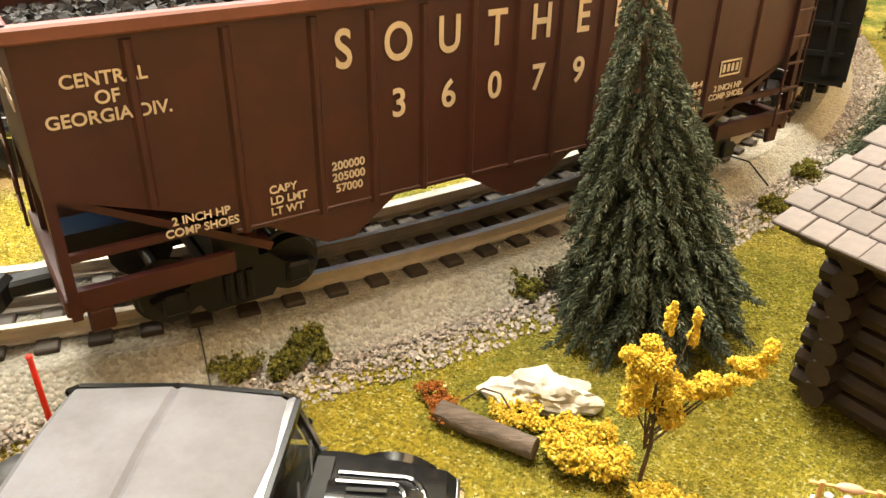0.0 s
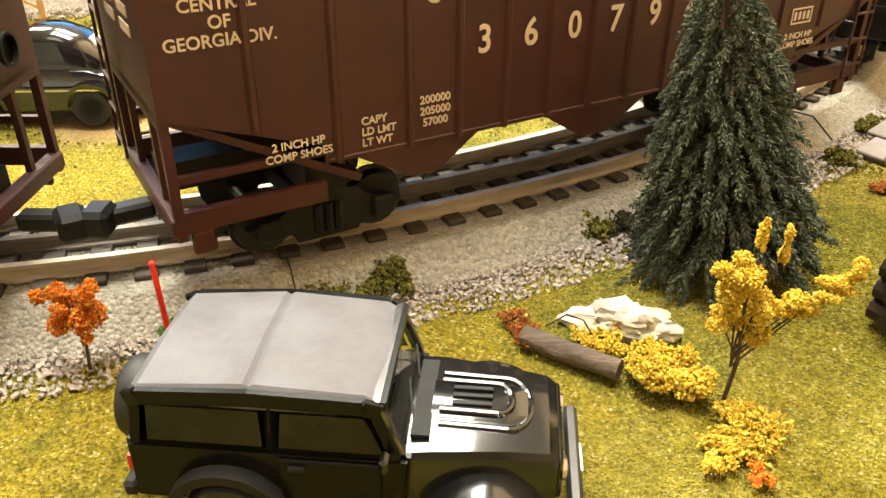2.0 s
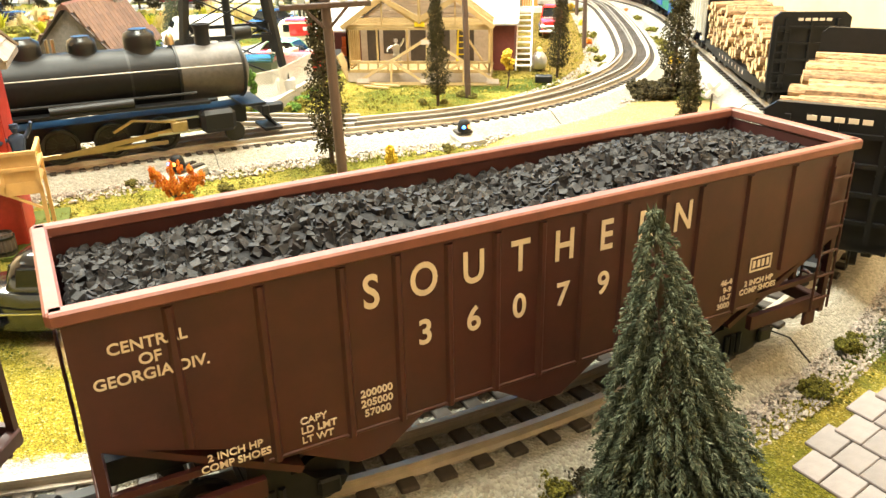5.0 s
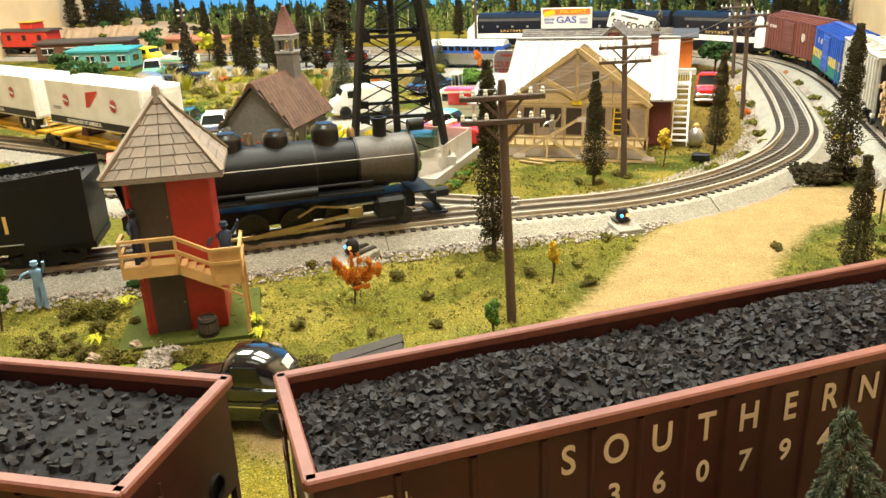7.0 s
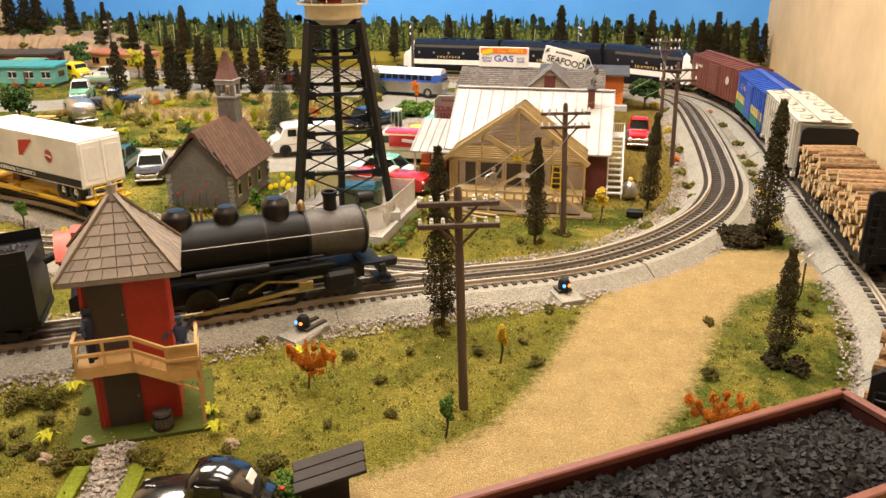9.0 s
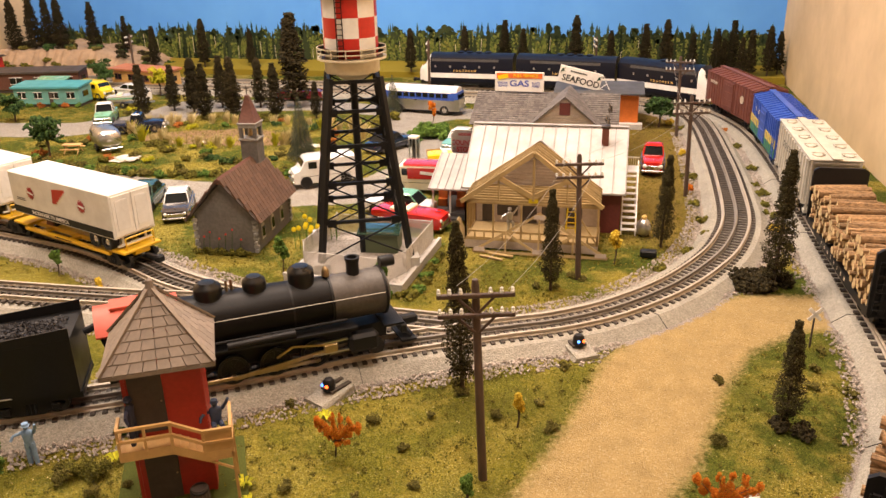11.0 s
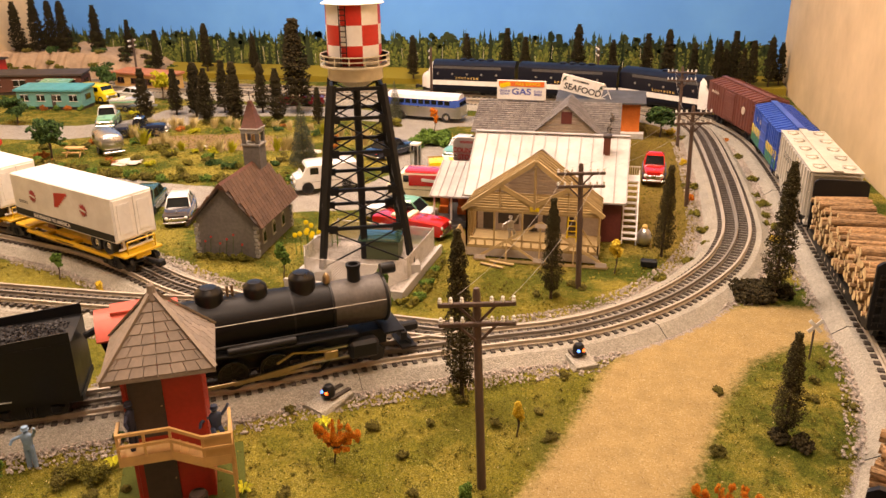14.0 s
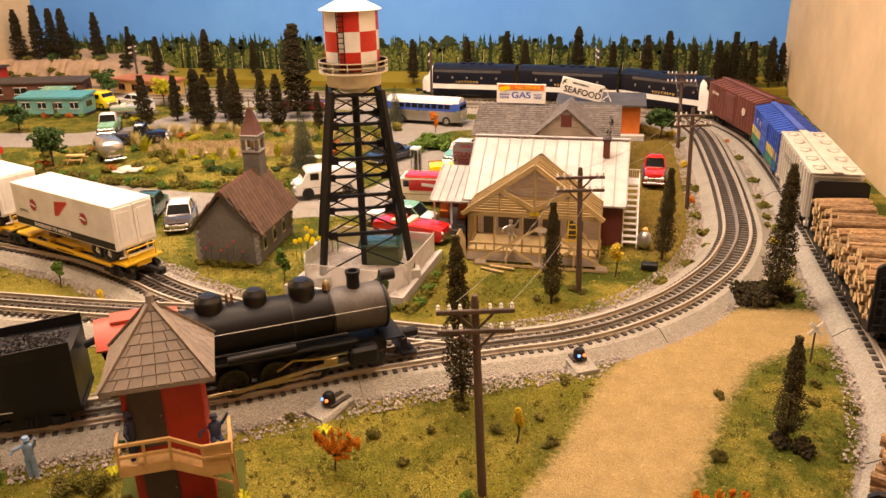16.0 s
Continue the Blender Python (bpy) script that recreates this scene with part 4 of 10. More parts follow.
# log cars: short logs stacked crosswise between black bulkheads
def log_mesh(seed, length):
    rng = random.Random(seed)
    bm = B()
    seg = 9
    r = [1 + rng.uniform(-0.2, 0.16) for _ in range(seg)]
    rings = [[(r[i] * k * math.cos(2 * math.pi * i / seg), y, r[i] * k * math.sin(2 * math.pi * i / seg)) for i in range(seg)] for y, k in ((-length / 2, 0.98), (0, 1.04), (length / 2, 0.95))]
    loft(bm, rings)
    m = bpy.data.meshes.new("log")
    bm.to_mesh(m), bm.free()
    m.materials.append(M["bark"]), m.materials.append(M["log_face"])
    for p in m.polygons:
        p.material_index = 1 if len(p.vertices) > 4 else 0
    return m


LOGS = [log_mesh(k, 1.0) for k in range(5)]


def log_car(at, label, seed):
    car = thing("bulkhead_flatcar", label, "flatcar", "coal train", at=at)
    L, half = 0.262, 0.028
    bm = box(B(), (0, 0, 0.0185), (L, 2 * half, 0.006), bevel=0.0008)
    prism(bm, [(-L / 2, 0.0215), (L / 2, 0.0215), (L / 2, 0.0155), (0.06, 0.012), (-0.06, 0.012), (-L / 2, 0.0155)], "y", -half - 0.001, -half + 0.0012)
    prism(bm, [(-L / 2, 0.0215), (L / 2, 0.0215), (L / 2, 0.0155), (0.06, 0.012), (-0.06, 0.012), (-L / 2, 0.0155)], "y", half - 0.0012, half + 0.001)
    part("deck", bm, "black_plastic", car)
    for q in (-1, 1):
        bm = prism(B(), [(-half - 0.002, 0.018), (half + 0.002, 0.018), (half + 0.002, 0.077), (half - 0.003, 0.081), (-half + 0.003, 0.081), (-half - 0.002, 0.077)], "x", q * (L / 2 - 0.004), q * L / 2)
        wall = part("bulkhead", bm, "black_plastic", car)
        for k in range(4):
            part("stiffener", box(B(), (q * (L / 2 + 0.001), 0, 0.030 + k * 0.013), (0.002, 2 * half - 0.004, 0.002)), "black_plastic", wall)
        for y in (-0.02, 0.0, 0.02):
            part("stiffener", box(B(), (q * (L / 2 + 0.001), y, 0.048), (0.0022, 0.0025, 0.056)), "black_plastic", wall)
        bm = B()
        for k in range(5):
            box(bm, (q * (L / 2 + 0.0024), -0.012 + k * 0.0055, 0.0755), (0.0004, 0.004, 0.0022))
        part("small_lettering", bm, "white_letter", car)
        rungs(car, q * (L / 2 + 0.002), -q * (half - 0.006), 0.02, 0.07, 6, 0.010, True, "black_plastic")
        truck(car, q * (L / 2 - 0.042))
        coupler(car, q * L / 2, q)
    for s, rz in ((-1, 0), (1, 180)):
        for k, ch in enumerate("SOUTHERN"):
            letters(ch, 0.0052, "white_letter", car, face(-s * (-0.05 + k * 0.0142), s * (half + 0.0013), 0.0172, rz))
    load = thing("log_stack", "stacked pale-ended pulpwood logs lying across the flatcar", "logs", "log loads", at=at)
    rng = random.Random(seed)
    z = 0.0216
    while z < 0.056:
        x = -L / 2 + 0.010
        while x < L / 2 - 0.009:
            r = rng.uniform(0.0024, 0.0046)
            x += r
            o = new("log", rng.choice(LOGS))
            o.parent = load
            o.matrix_basis = pose(x, rng.uniform(-0.004, 0.004), z + r + rng.uniform(-0.0012, 0.0018), rng.uniform(-3, 3), rng.uniform(0, 360), rng.uniform(-6, 6)) @ Matrix.Diagonal((r, rng.uniform(0.048, 0.060), r * rng.uniform(0.85, 1.1), 1))
            x += r * 0.98
        z += 0.0062
    x = -L / 2 + 0.014
    while x < L / 2 - 0.014:
        r = rng.uniform(0.0030, 0.0050)
        x += r
        if rng.random() < 0.72:
            o = new("log", rng.choice(LOGS))
            o.parent = load
            o.matrix_basis = pose(x, rng.uniform(-0.004, 0.004), z + r * 0.6, rng.uniform(-2, 2), rng.uniform(0, 360), rng.uniform(-9, 9)) @ Matrix.Diagonal((r, rng.uniform(0.046, 0.060), r, 1))
        x += r
    return car


S_LOG2 = nearest("outer", 0.3165, 0.915)
log_car(place("outer", S_LOG2), "black bulkhead flatcar loaded with cut logs beside the beige wall", 4)
S_LOG1 = S_HOPPER + 0.262 / 2 + 0.046 + 0.131
log_car(place("outer", S_LOG1), "black bulkhead flatcar loaded with cut logs coupled to the hopper", 9)


def covered_hopper(at, L=0.222, half=0.029, top=0.082):
    car = thing("covered_hopper_car", "light grey ribbed covered hopper car with roof hatches", "hopper car", "coal train", at=at)
    e = L / 2
    sec = [(-half, 0.024), (-half, top - 0.004), (-half + 0.004, top), (half - 0.004, top), (half, top - 0.004), (half, 0.024)]
    part("body", prism(B(), sec, "x", -e + 0.012, e - 0.012), "freight_grey", car)
    part("roof", box(B(), (0, 0, top + 0.0006), (L, 2 * half + 0.001, 0.0016), bevel=0.0004), "freight_grey", car)
    part("running_board", box(B(), (0, 0, top + 0.003), (L + 0.004, 0.011, 0.0012)), "freight_grey", car)
    for s in (-1, 1):
        for k in range(13):
            x = -e + 0.016 + (L - 0.032) * k / 12
            part("rib", box(B(), (x, s * (half + 0.0008), 0.052), (0.0018, 0.0018, 0.056)), "freight_grey", car)
        for k in range(5):
            x = -e + 0.022 + (L - 0.044) * k / 4
            bm = lathe(B(), [(0.0098, 0.0012), (0.0098, 0.0030), (0.0085, 0.0038), (0.0001, 0.0042)], 18, Matrix.Translation((x, s * 0.0175, top)) @ Matrix.Diagonal((1.0, 0.62, 1, 1)))
            box(bm, (x, s * 0.0175, top + 0.0044), (0.0022, 0.015, 0.0010))
            box(bm, (x, s * 0.0107, top + 0.0030), (0.010, 0.0016, 0.0020))
            part("roof_hatch", bm, "freight_grey", car)
        for k, ch in enumerate("SOUTHERN"):
            letters(ch, 0.0125, "dark_grey", car, face(-s * (-0.050 + k * 0.0142), s * (half + 0.0018), 0.062, 0 if s < 0 else 180), width=0.85)
        bars(car, -0.02, 0.046, s * (half + 0.0018), 0.05, 0.006, 1, s, "dark_grey")
        prismpts = [(-0.075, 0.024), (0.075, 0.024), (0.05, 0.008), (0.03, 0.022), (0.012, 0.008), (-0.012, 0.008), (-0.03, 0.022), (-0.05, 0.008)]
        part("side_sill", prism(B(), prismpts, "y", s * half - 0.0008, s * half + 0.0008), "freight_grey", car)
    for q in (-1, 1):
        bm = B()
        for y in (-half + 0.002, half - 0.002):
            box(bm, (q * (e - 0.001), y, 0.050), (0.002, 0.002, 0.064))
        for k in range(6):
            box(bm, (q * (e - 0.001), 0, 0.024 + k * 0.011), (0.0014, 2 * half, 0.0014))
        part("end_frame", bm, "freight_grey", car)
        part("end_sill", box(B(), (q * (e - 0.004), 0, 0.0185), (0.010, 2 * half, 0.004)), "freight_grey", car)
        truck(car, q * (e - 0.038), base=0.030), coupler(car, q * e, q)
    return car


def boxcar(at, label, L, body, roof, bands=(), half=0.029, top=0.076, text=()):
    car = thing("boxcar", label, "boxcar", "coal train", at=at)
    e = L / 2
    part("body", box(B(), (0, 0, (0.018 + top) / 2), (L, 2 * half, top - 0.018), bevel=0.0006), body, car)
    part("roof", prism(B(), [(-half - 0.001, top), (half + 0.001, top), (0.004, top + 0.006), (-0.004, top + 0.006)], "x", -e - 0.001, e + 0.001), roof, car)
    part("running_board", box(B(), (0, 0, top + 0.0075), (L + 0.004, 0.010, 0.0014)), roof, car)
    n = 14
    for k in range(n):
        x = -e + 0.006 + (L - 0.012) * k / (n - 1)
        bm = B()
        for s in (-1, 1):
            beam(bm, (x, s * (half + 0.001), top + 0.0008), (x, s * 0.006, top + 0.0062), 0.0022, 0.0018)
        part("roof_rib", bm, roof, car)
    for s in (-1, 1):
        bm = box(B(), (0.0, s * (half + 0.0012), 0.047), (0.046, 0.0018, top - 0.026), bevel=0.0004)
        for k in range(4):
            box(bm, (0.0, s * (half + 0.0024), 0.028 + k * 0.0125), (0.044, 0.001, 0.0012))
        part("sliding_door", bm, body, car)
        for z, h, m in bands:
            part("band", box(B(), (0, s * (half + 0.0004), z), (L - 0.002, 0.0008, h)), m, car)
        for x in [-e + 0.012 + k * 0.0125 for k in range(int((L - 0.02) / 0.0125) + 1)]:
            if abs(x) > 0.026:
                part("side_rivet_strip", box(B(), (x, s * (half + 0.0006), (0.018 + top) / 2), (0.0009, 0.0012, top - 0.020)), body, car)
        if not bands:
            part("round_emblem", lathe(B(), [(0.0045, 0.0), (0.0045, 0.0005), (0.0072, 0.0005), (0.0072, 0.0)], 24, Matrix.Translation((-s * 0.066, s * (half + 0.0014), 0.052)) @ pose(0, 0, 0, 90 * -s)), "white_letter", car, "white ring emblem")
        for x, z, size, m, word in text:
            letters(word, size, m, car, face(-s * x, s * (half + 0.0016), z, 0 if s < 0 else 180))
    for q in (-1, 1):
        rungs(car, q * (e - 0.008), -q * (half + 0.002), 0.016, top - 0.002, 6, 0.011, material=body)
        rungs(car, q * (e + 0.0015), q * (half - 0.008), 0.016, top - 0.002, 6, 0.011, True, material=body)
        bm = B()
        for k in range(7):
            box(bm, (q * (e + 0.0004), 0, 0.024 + k * 0.0075), (0.0016, 2 * half - 0.006, 0.0026))
        part("end_ribs", bm, body, car)
        truck(car, q * (e - 0.036), base=0.030), coupler(car, q * e, q)
    return car


S_GREY = nearest("outer", 0.3165, 1.180)
covered_hopper(place("outer", S_GREY))
S_BLUE = S_GREY + 0.230
boxcar(place("outer", S_BLUE), "blue boxcar with yellow and green bands along its sides", 0.205, "blue_car", "blue_car",
       bands=((0.040, 0.012, "bright_yellow"), (0.0265, 0.014, "green_band")), text=((-0.06, 0.060, 0.011, "white_letter", "S"), (-0.035, 0.060, 0.011, "white_letter", "O")))
S_BROWN = S_BLUE + 0.245
boxcar(place("outer", S_BROWN), "brown-red boxcar with a ribbed roof by the backdrop corner", 0.232, "freight_red", "freight_red",
       text=((-0.074, 0.060, 0.0070, "white_letter", "SOUTHERN"),))


def streamliner(at, nose, label):
    """A diesel unit with rounded roof; nose 1 ahead, -1 behind, 0 none."""
    L, half, top = 0.226, 0.029, 0.078
    car = thing("diesel_locomotive", label, "locomotive", "diesel engines", at=at)
    ring = [(-half, 0.014), (-half, 0.058), (-half * 0.93, 0.068), (-half * 0.6, 0.0755), (0, top), (half * 0.6, 0.0755), (half * 0.93, 0.068), (half, 0.058), (half, 0.014)]

    def sect(x, k=1.0, drop=0.0, keep=0.014):
        return [(x, u * k, keep + (v - keep) * (1 - drop)) for u, v in ring]

    xs = (-L / 2 + (0.030 if nose < 0 else 0), L / 2 - (0.030 if nose > 0 else 0))
    part("body", loft(B(), [sect(xs[0]), sect(xs[1])]), "navy", car, smooth=False)
    rr = [(u * 1.006, v + 0.0004) for u, v in ring if v >= 0.066]
    bm = loft(B(), [[(x, u, v) for u, v in rr + [(r[0] * 0.97, r[1] - 0.001) for r in reversed(rr)]] for x in xs])
    part("roof", bm, "loco_roof_blue", car)
    for s in (-1, 1):
        part("white_band", box(B(), ((xs[0] + xs[1]) / 2, s * (half + 0.0003), 0.0285), (xs[1] - xs[0], 0.0008, 0.011)), "white_paint", car)
        for k in range(5):
            bm = lathe(B(), [(0.0001, 0), (0.0026, 0), (0.0026, 0.0008), (0.0001, 0.0008)], 12, Matrix.Translation((-0.07 + k * 0.035, s * half, 0.049)) @ pose(0, 0, 0, -90 * s))
            part("porthole", bm, "silver", car)
        part("side_grille", box(B(), (0, s * (half * 0.96), 0.0635), (0.16, 0.0012, 0.006)), "dark_grey", car)
        letters("SOUTHERN", 0.0068, "gold_letter", car, face(0, s * (half + 0.0006), 0.0395, 0 if s < 0 else 180), spacing=1.8)
    if nose:
        n = nose
        a = n * (L / 2 - 0.030)
        low = [sect(a, 1.0), sect(a + n * 0.008, 0.99, 0.10), sect(a + n * 0.013, 0.97, 0.36), sect(a + n * 0.022, 0.88, 0.44), sect(a + n * 0.028, 0.70, 0.52), sect(a + n * 0.031, 0.40, 0.62)]
        part("nose", loft(B(), low), "white_paint", car, "white rounded nose", smooth=True)
        crest = [[(p[0], p[1], p[2] + 0.0005) for p in q[3:6]] + [(p[0], p[1] * 0.98, p[2] - 0.0010) for p in reversed(q[3:6])] for q in low[:5]]
        part("nose_crest", loft(B(), crest), "navy", car, "dark band over the nose")
        for y in (-0.011, 0.011):
            part("windscreen", box(B(), (a + n * 0.0098, y, 0.0605), (0.002, 0.017, 0.010), rot=(0, n * -38, 0)), "dark_glass", car)
        part("headlight", lathe(B(), [(0.0001, 0), (0.004, 0), (0.004, 0.002), (0.0001, 0.0026)], 14, Matrix.Translation((a + n * 0.026, 0, 0.042)) @ pose(0, 0, 0, 0, 90 * n)), "lamp_warm", car)
    part("skirt", box(B(), (0, 0, 0.0125), (L * 0.96, 2 * half - 0.004, 0.008)), "black_plastic", car)
    for q in (-1, 1):
        truck(car, q * (L / 2 - 0.055), base=0.040, half=0.019), coupler(car, q * (L / 2 - 0.004), q)
    for k in range(4):
        part("roof_fan", lathe(B(), [(0.0001, 0), (0.008, 0), (0.008, 0.003), (0.006, 0.0036), (0.0001, 0.0036)], 16, Matrix.Translation((-0.05 + k * 0.022, 0, top - 0.001))), "loco_roof_blue", car)
    return car


S_D = S_BROWN + 0.238
for k, nose in enumerate((-1, 0, 1)):
    streamliner(place("outer", S_D + 0.236 * k), nose, ("black and white streamlined diesel engine with its nose towards the boxcar", "black streamlined booster diesel unit with a white stripe",
                                                      "black and white streamlined diesel engine leading the train")[k])


# ---- the steam engine and its tender ----
def steam_engine(at):
    en = thing("steam_locomotive", "black steam locomotive with a red cab roof and grey smokebox", "locomotive", at=at)
    # x = 0 at the pilot beam, the boiler runs back to -x
    c = 0.052
    horiz = pose(0, 0, 0, 0, 90)

    def ring(x0, x1, r0, r1, name, material, seg=24):
        return part(name, rod(B(), (x0, 0, c), (x1, 0, c), r0, r1, seg), material, en, smooth=False)
    ring(-0.010, -0.060, 0.0205, 0.0205, "smokebox", "smokebox")
    ring(-0.060, -0.110, 0.0208, 0.0225, "boiler", "boiler_grey")
    ring(-0.110, -0.188, 0.0225, 0.0235, "boiler", "boiler_grey")
    for x in (-0.011, -0.058, -0.092, -0.120, -0.15, -0.175):
        ring(x, x - 0.0018, 0.0218 + 0.0001 * (-x * 100) * 0.18, 0.0218 + 0.0001 * (-x * 100) * 0.18, "boiler_band", "black_plastic")
    part("smokebox_door", lathe(B(), [(0.0001, 0.006), (0.006, 0.0055), (0.012, 0.0035), (0.017, 0.001), (0.019, 0)], 24, Matrix.Translation((-0.010, 0, c)) @ horiz), "smokebox", en)
    part("headlight", lathe(B(), [(0.0001, 0.009), (0.0045, 0.009), (0.005, 0.008), (0.005, -0.004), (0.0001, -0.004)], 16, Matrix.Translation((-0.008, 0, c + 0.026)) @ horiz), "black_plastic", en)
    part("chimney", lathe(B(), [(0.007, 0.016), (0.0058, 0.020), (0.0055, 0.030), (0.0066, 0.033), (0.0066, 0.035), (0.0045, 0.035), (0.004, 0.026), (0.0001, 0.024)], 20, Matrix.Translation((-0.036, 0, c))), "black_plastic", en, smooth=True)
    for x, r, h in ((-0.081, 0.0112, 0.0345), (-0.120, 0.0098, 0.0325), (-0.157, 0.0112, 0.0340)):
        part("dome", lathe(B(), [(r * 1.12, 0.016), (r * 0.98, 0.0205), (r, 0.024), (r, h - 0.0050), (r * 0.93, h - 0.0022), (r * 0.62, h - 0.0004), (r * 0.60, h + 0.0006), (r * 0.25, h + 0.0010), (0.0001, h + 0.0010)], 24, Matrix.Translation((x, 0, c))), "dome_black", en, smooth=True)
    part("bell", lathe(B(), [(0.0035, 0.022), (0.0032, 0.027), (0.0015, 0.030), (0.0001, 0.031)], 14, Matrix.Translation((-0.060, 0, c))), "rod", en)
    bm = B()
    for x in (-0.138, -0.142):
        rod(bm, (x, 0.003, c + 0.020), (x, 0.003, c + 0.032), 0.0012, seg=8)
    part("whistle", bm, "rod", en)
    for s in (-1, 1):
        bm = rod(B(), (-0.014, s * 0.0225, c + 0.007), (-0.188, s * 0.0245, c + 0.010), 0.00032, seg=6)
        part("handrail", bm, "freight_grey", en)
        part("running_board", box(B(), (-0.115, s * 0.0245, 0.036), (0.145, 0.012, 0.0018), rot=(0, 1.2, 0)), "black_plastic", en)
        part("pipe", rod(B(), (-0.05, s * 0.024, 0.041), (-0.185, s * 0.0262, 0.044), 0.0012, seg=8), "black_plastic", en)
        part("air_tank", rod(B(), (-0.095, s * 0.0272, 0.0395), (-0.15, s * 0.0272, 0.0395), 0.0034, seg=14), "black_plastic", en)
        cyl = box(B(), (-0.038, s * 0.0265, 0.020), (0.026, 0.013, 0.017), bevel=0.003)
        part("cylinder", cyl, "black_plastic", en)
        for k in range(4):
            x = -0.078 - k * 0.0345
            w = lathe(B(), [(0.0001, -0.001), (0.003, -0.0014), (0.003, -0.0006), (0.0098, -0.0006), (0.0105, -0.0016), (0.0128, -0.0016), (0.0128, 0.0016), (0.0001, 0.0016)], 26, Matrix.Translation((x, s * 0.0178, 0.0128)) @ pose(0, 0, 0, 90 * s))
            d = part("driver", w, "wheel", en)
            for q in range(6):
                a = math.pi * q / 6
                part("spoke", beam(B(), (x - 0.0098 * math.cos(a), s * 0.0187, 0.0128 - 0.0098 * math.sin(a)), (x + 0.0098 * math.cos(a), s * 0.0187, 0.0128 + 0.0098 * math.sin(a)), 0.0011, 0.0011), "wheel", d)
            part("crank_pin", rod(B(), (x, s * 0.018, 0.0075), (x, s * 0.0235, 0.0075), 0.0019, seg=10), "rod", d)
        part("side_rod", box(B(), (-0.130, s * 0.0222, 0.0075), (0.110, 0.0014, 0.0034), bevel=0.0004), "rod", en)
        part("main_rod", beam(B(), (-0.147, s * 0.0245, 0.0078), (-0.060, s * 0.0245, 0.017), 0.0014, 0.0034), "rod", en)
        part("crosshead", box(B(), (-0.066, s * 0.0252, 0.0185), (0.012, 0.004, 0.008), bevel=0.0008), "rod", en)
        bm = box(B(), (-0.066, s * 0.0252, 0.0240), (0.032, 0.0022, 0.0014))
        box(bm, (-0.066, s * 0.0252, 0.0140), (0.032, 0.0022, 0.0014))
        part("guide_bar", bm, "silver", en)
        bm = beam(B(), (-0.098, s * 0.0262, 0.027), (-0.066, s * 0.0262, 0.022), 0.0014, 0.0016)
        beam(bm, (-0.112, s * 0.0262, 0.020), (-0.098, s * 0.0262, 0.027), 0.0014, 0.0018)
        part("valve_gear", bm, "rod", en)
        part("pilot_wheel", lathe(B(), [(0.0001, -0.0015), (0.0075, -0.0015), (0.0075, 0.0015), (0.0001, 0.0015)], 20, Matrix.Translation((-0.024, s * 0.0172, 0.0075)) @ pose(0, 0, 0, 90)), "wheel", en)
    part("frame", box(B(), (-0.112, 0, 0.019), (0.200, 0.022, 0.014)), "black_plastic", en)
    pilot = part("pilot_beam", box(B(), (0.0, 0, 0.022), (0.006, 0.050, 0.008), bevel=0.0008), "black_plastic", en)
    for k in range(7):
        y = -0.021 + k * 0.007
        part("pilot_slat", beam(B(), (0.001, y, 0.019), (0.013, y * 0.35, 0.0035), 0.0016, 0.0016), "black_plastic", pilot)
    part("pilot_foot", box(B(), (0.008, 0, 0.0042), (0.014, 0.030, 0.002)), "black_plastic", pilot)
    part("front_deck", box(B(), (-0.008, 0, 0.027), (0.018, 0.046, 0.0018)), "black_plastic", en)
    part("coupler", box(B(), (0.012, 0, 0.018), (0.018, 0.008, 0.008), bevel=0.0015), "black_plastic", en)
    # cab
    back = pose(0.019, 0, 0)
    bm = B()
    for s in (-1, 1):
        prism(bm, [(-0.205, 0.028), (-0.258, 0.028), (-0.258, 0.038), (-0.250, 0.042), (-0.250, 0.066), (-0.205, 0.066)], "y", s * 0.0275 - 0.0007, s * 0.0275 + 0.0007)
    box(bm, (-0.2055, 0, 0.047), (0.0012, 0.055, 0.038))
    box(bm, (-0.230, 0, 0.029), (0.055, 0.054, 0.002))
    part("cab", bm, "loco_black", en, at=back)
    for s in (-1, 1):
        part("cab_window", box(B(), (-0.228, s * 0.0282, 0.056), (0.026, 0.0005, 0.013)), "dark_glass", en, at=back)
        bars(en, -0.224, 0.041, s * 0.0284, 0.024, 0.005, 1, s, "gold_letter")
    arc = [(0.0305 * math.sin(radians(a)), 0.040 + 0.0405 * math.cos(radians(a))) for a in range(-50, 51, 10)]
    part("cab_roof", prism(B(), arc + [(y * 0.95, z - 0.0018) for y, z in reversed(arc)], "x", -0.262, -0.200), "cab_roof_red", en, "dull red curved cab roof", at=back)
    bm = box(B(), (-0.235, 0, 0.0808), (0.030, 0.018, 0.002))
    part("roof_hatch", bm, "cab_roof_red", en, at=back)
    truck(en, -0.216, base=0.001, r=0.009)
    return en


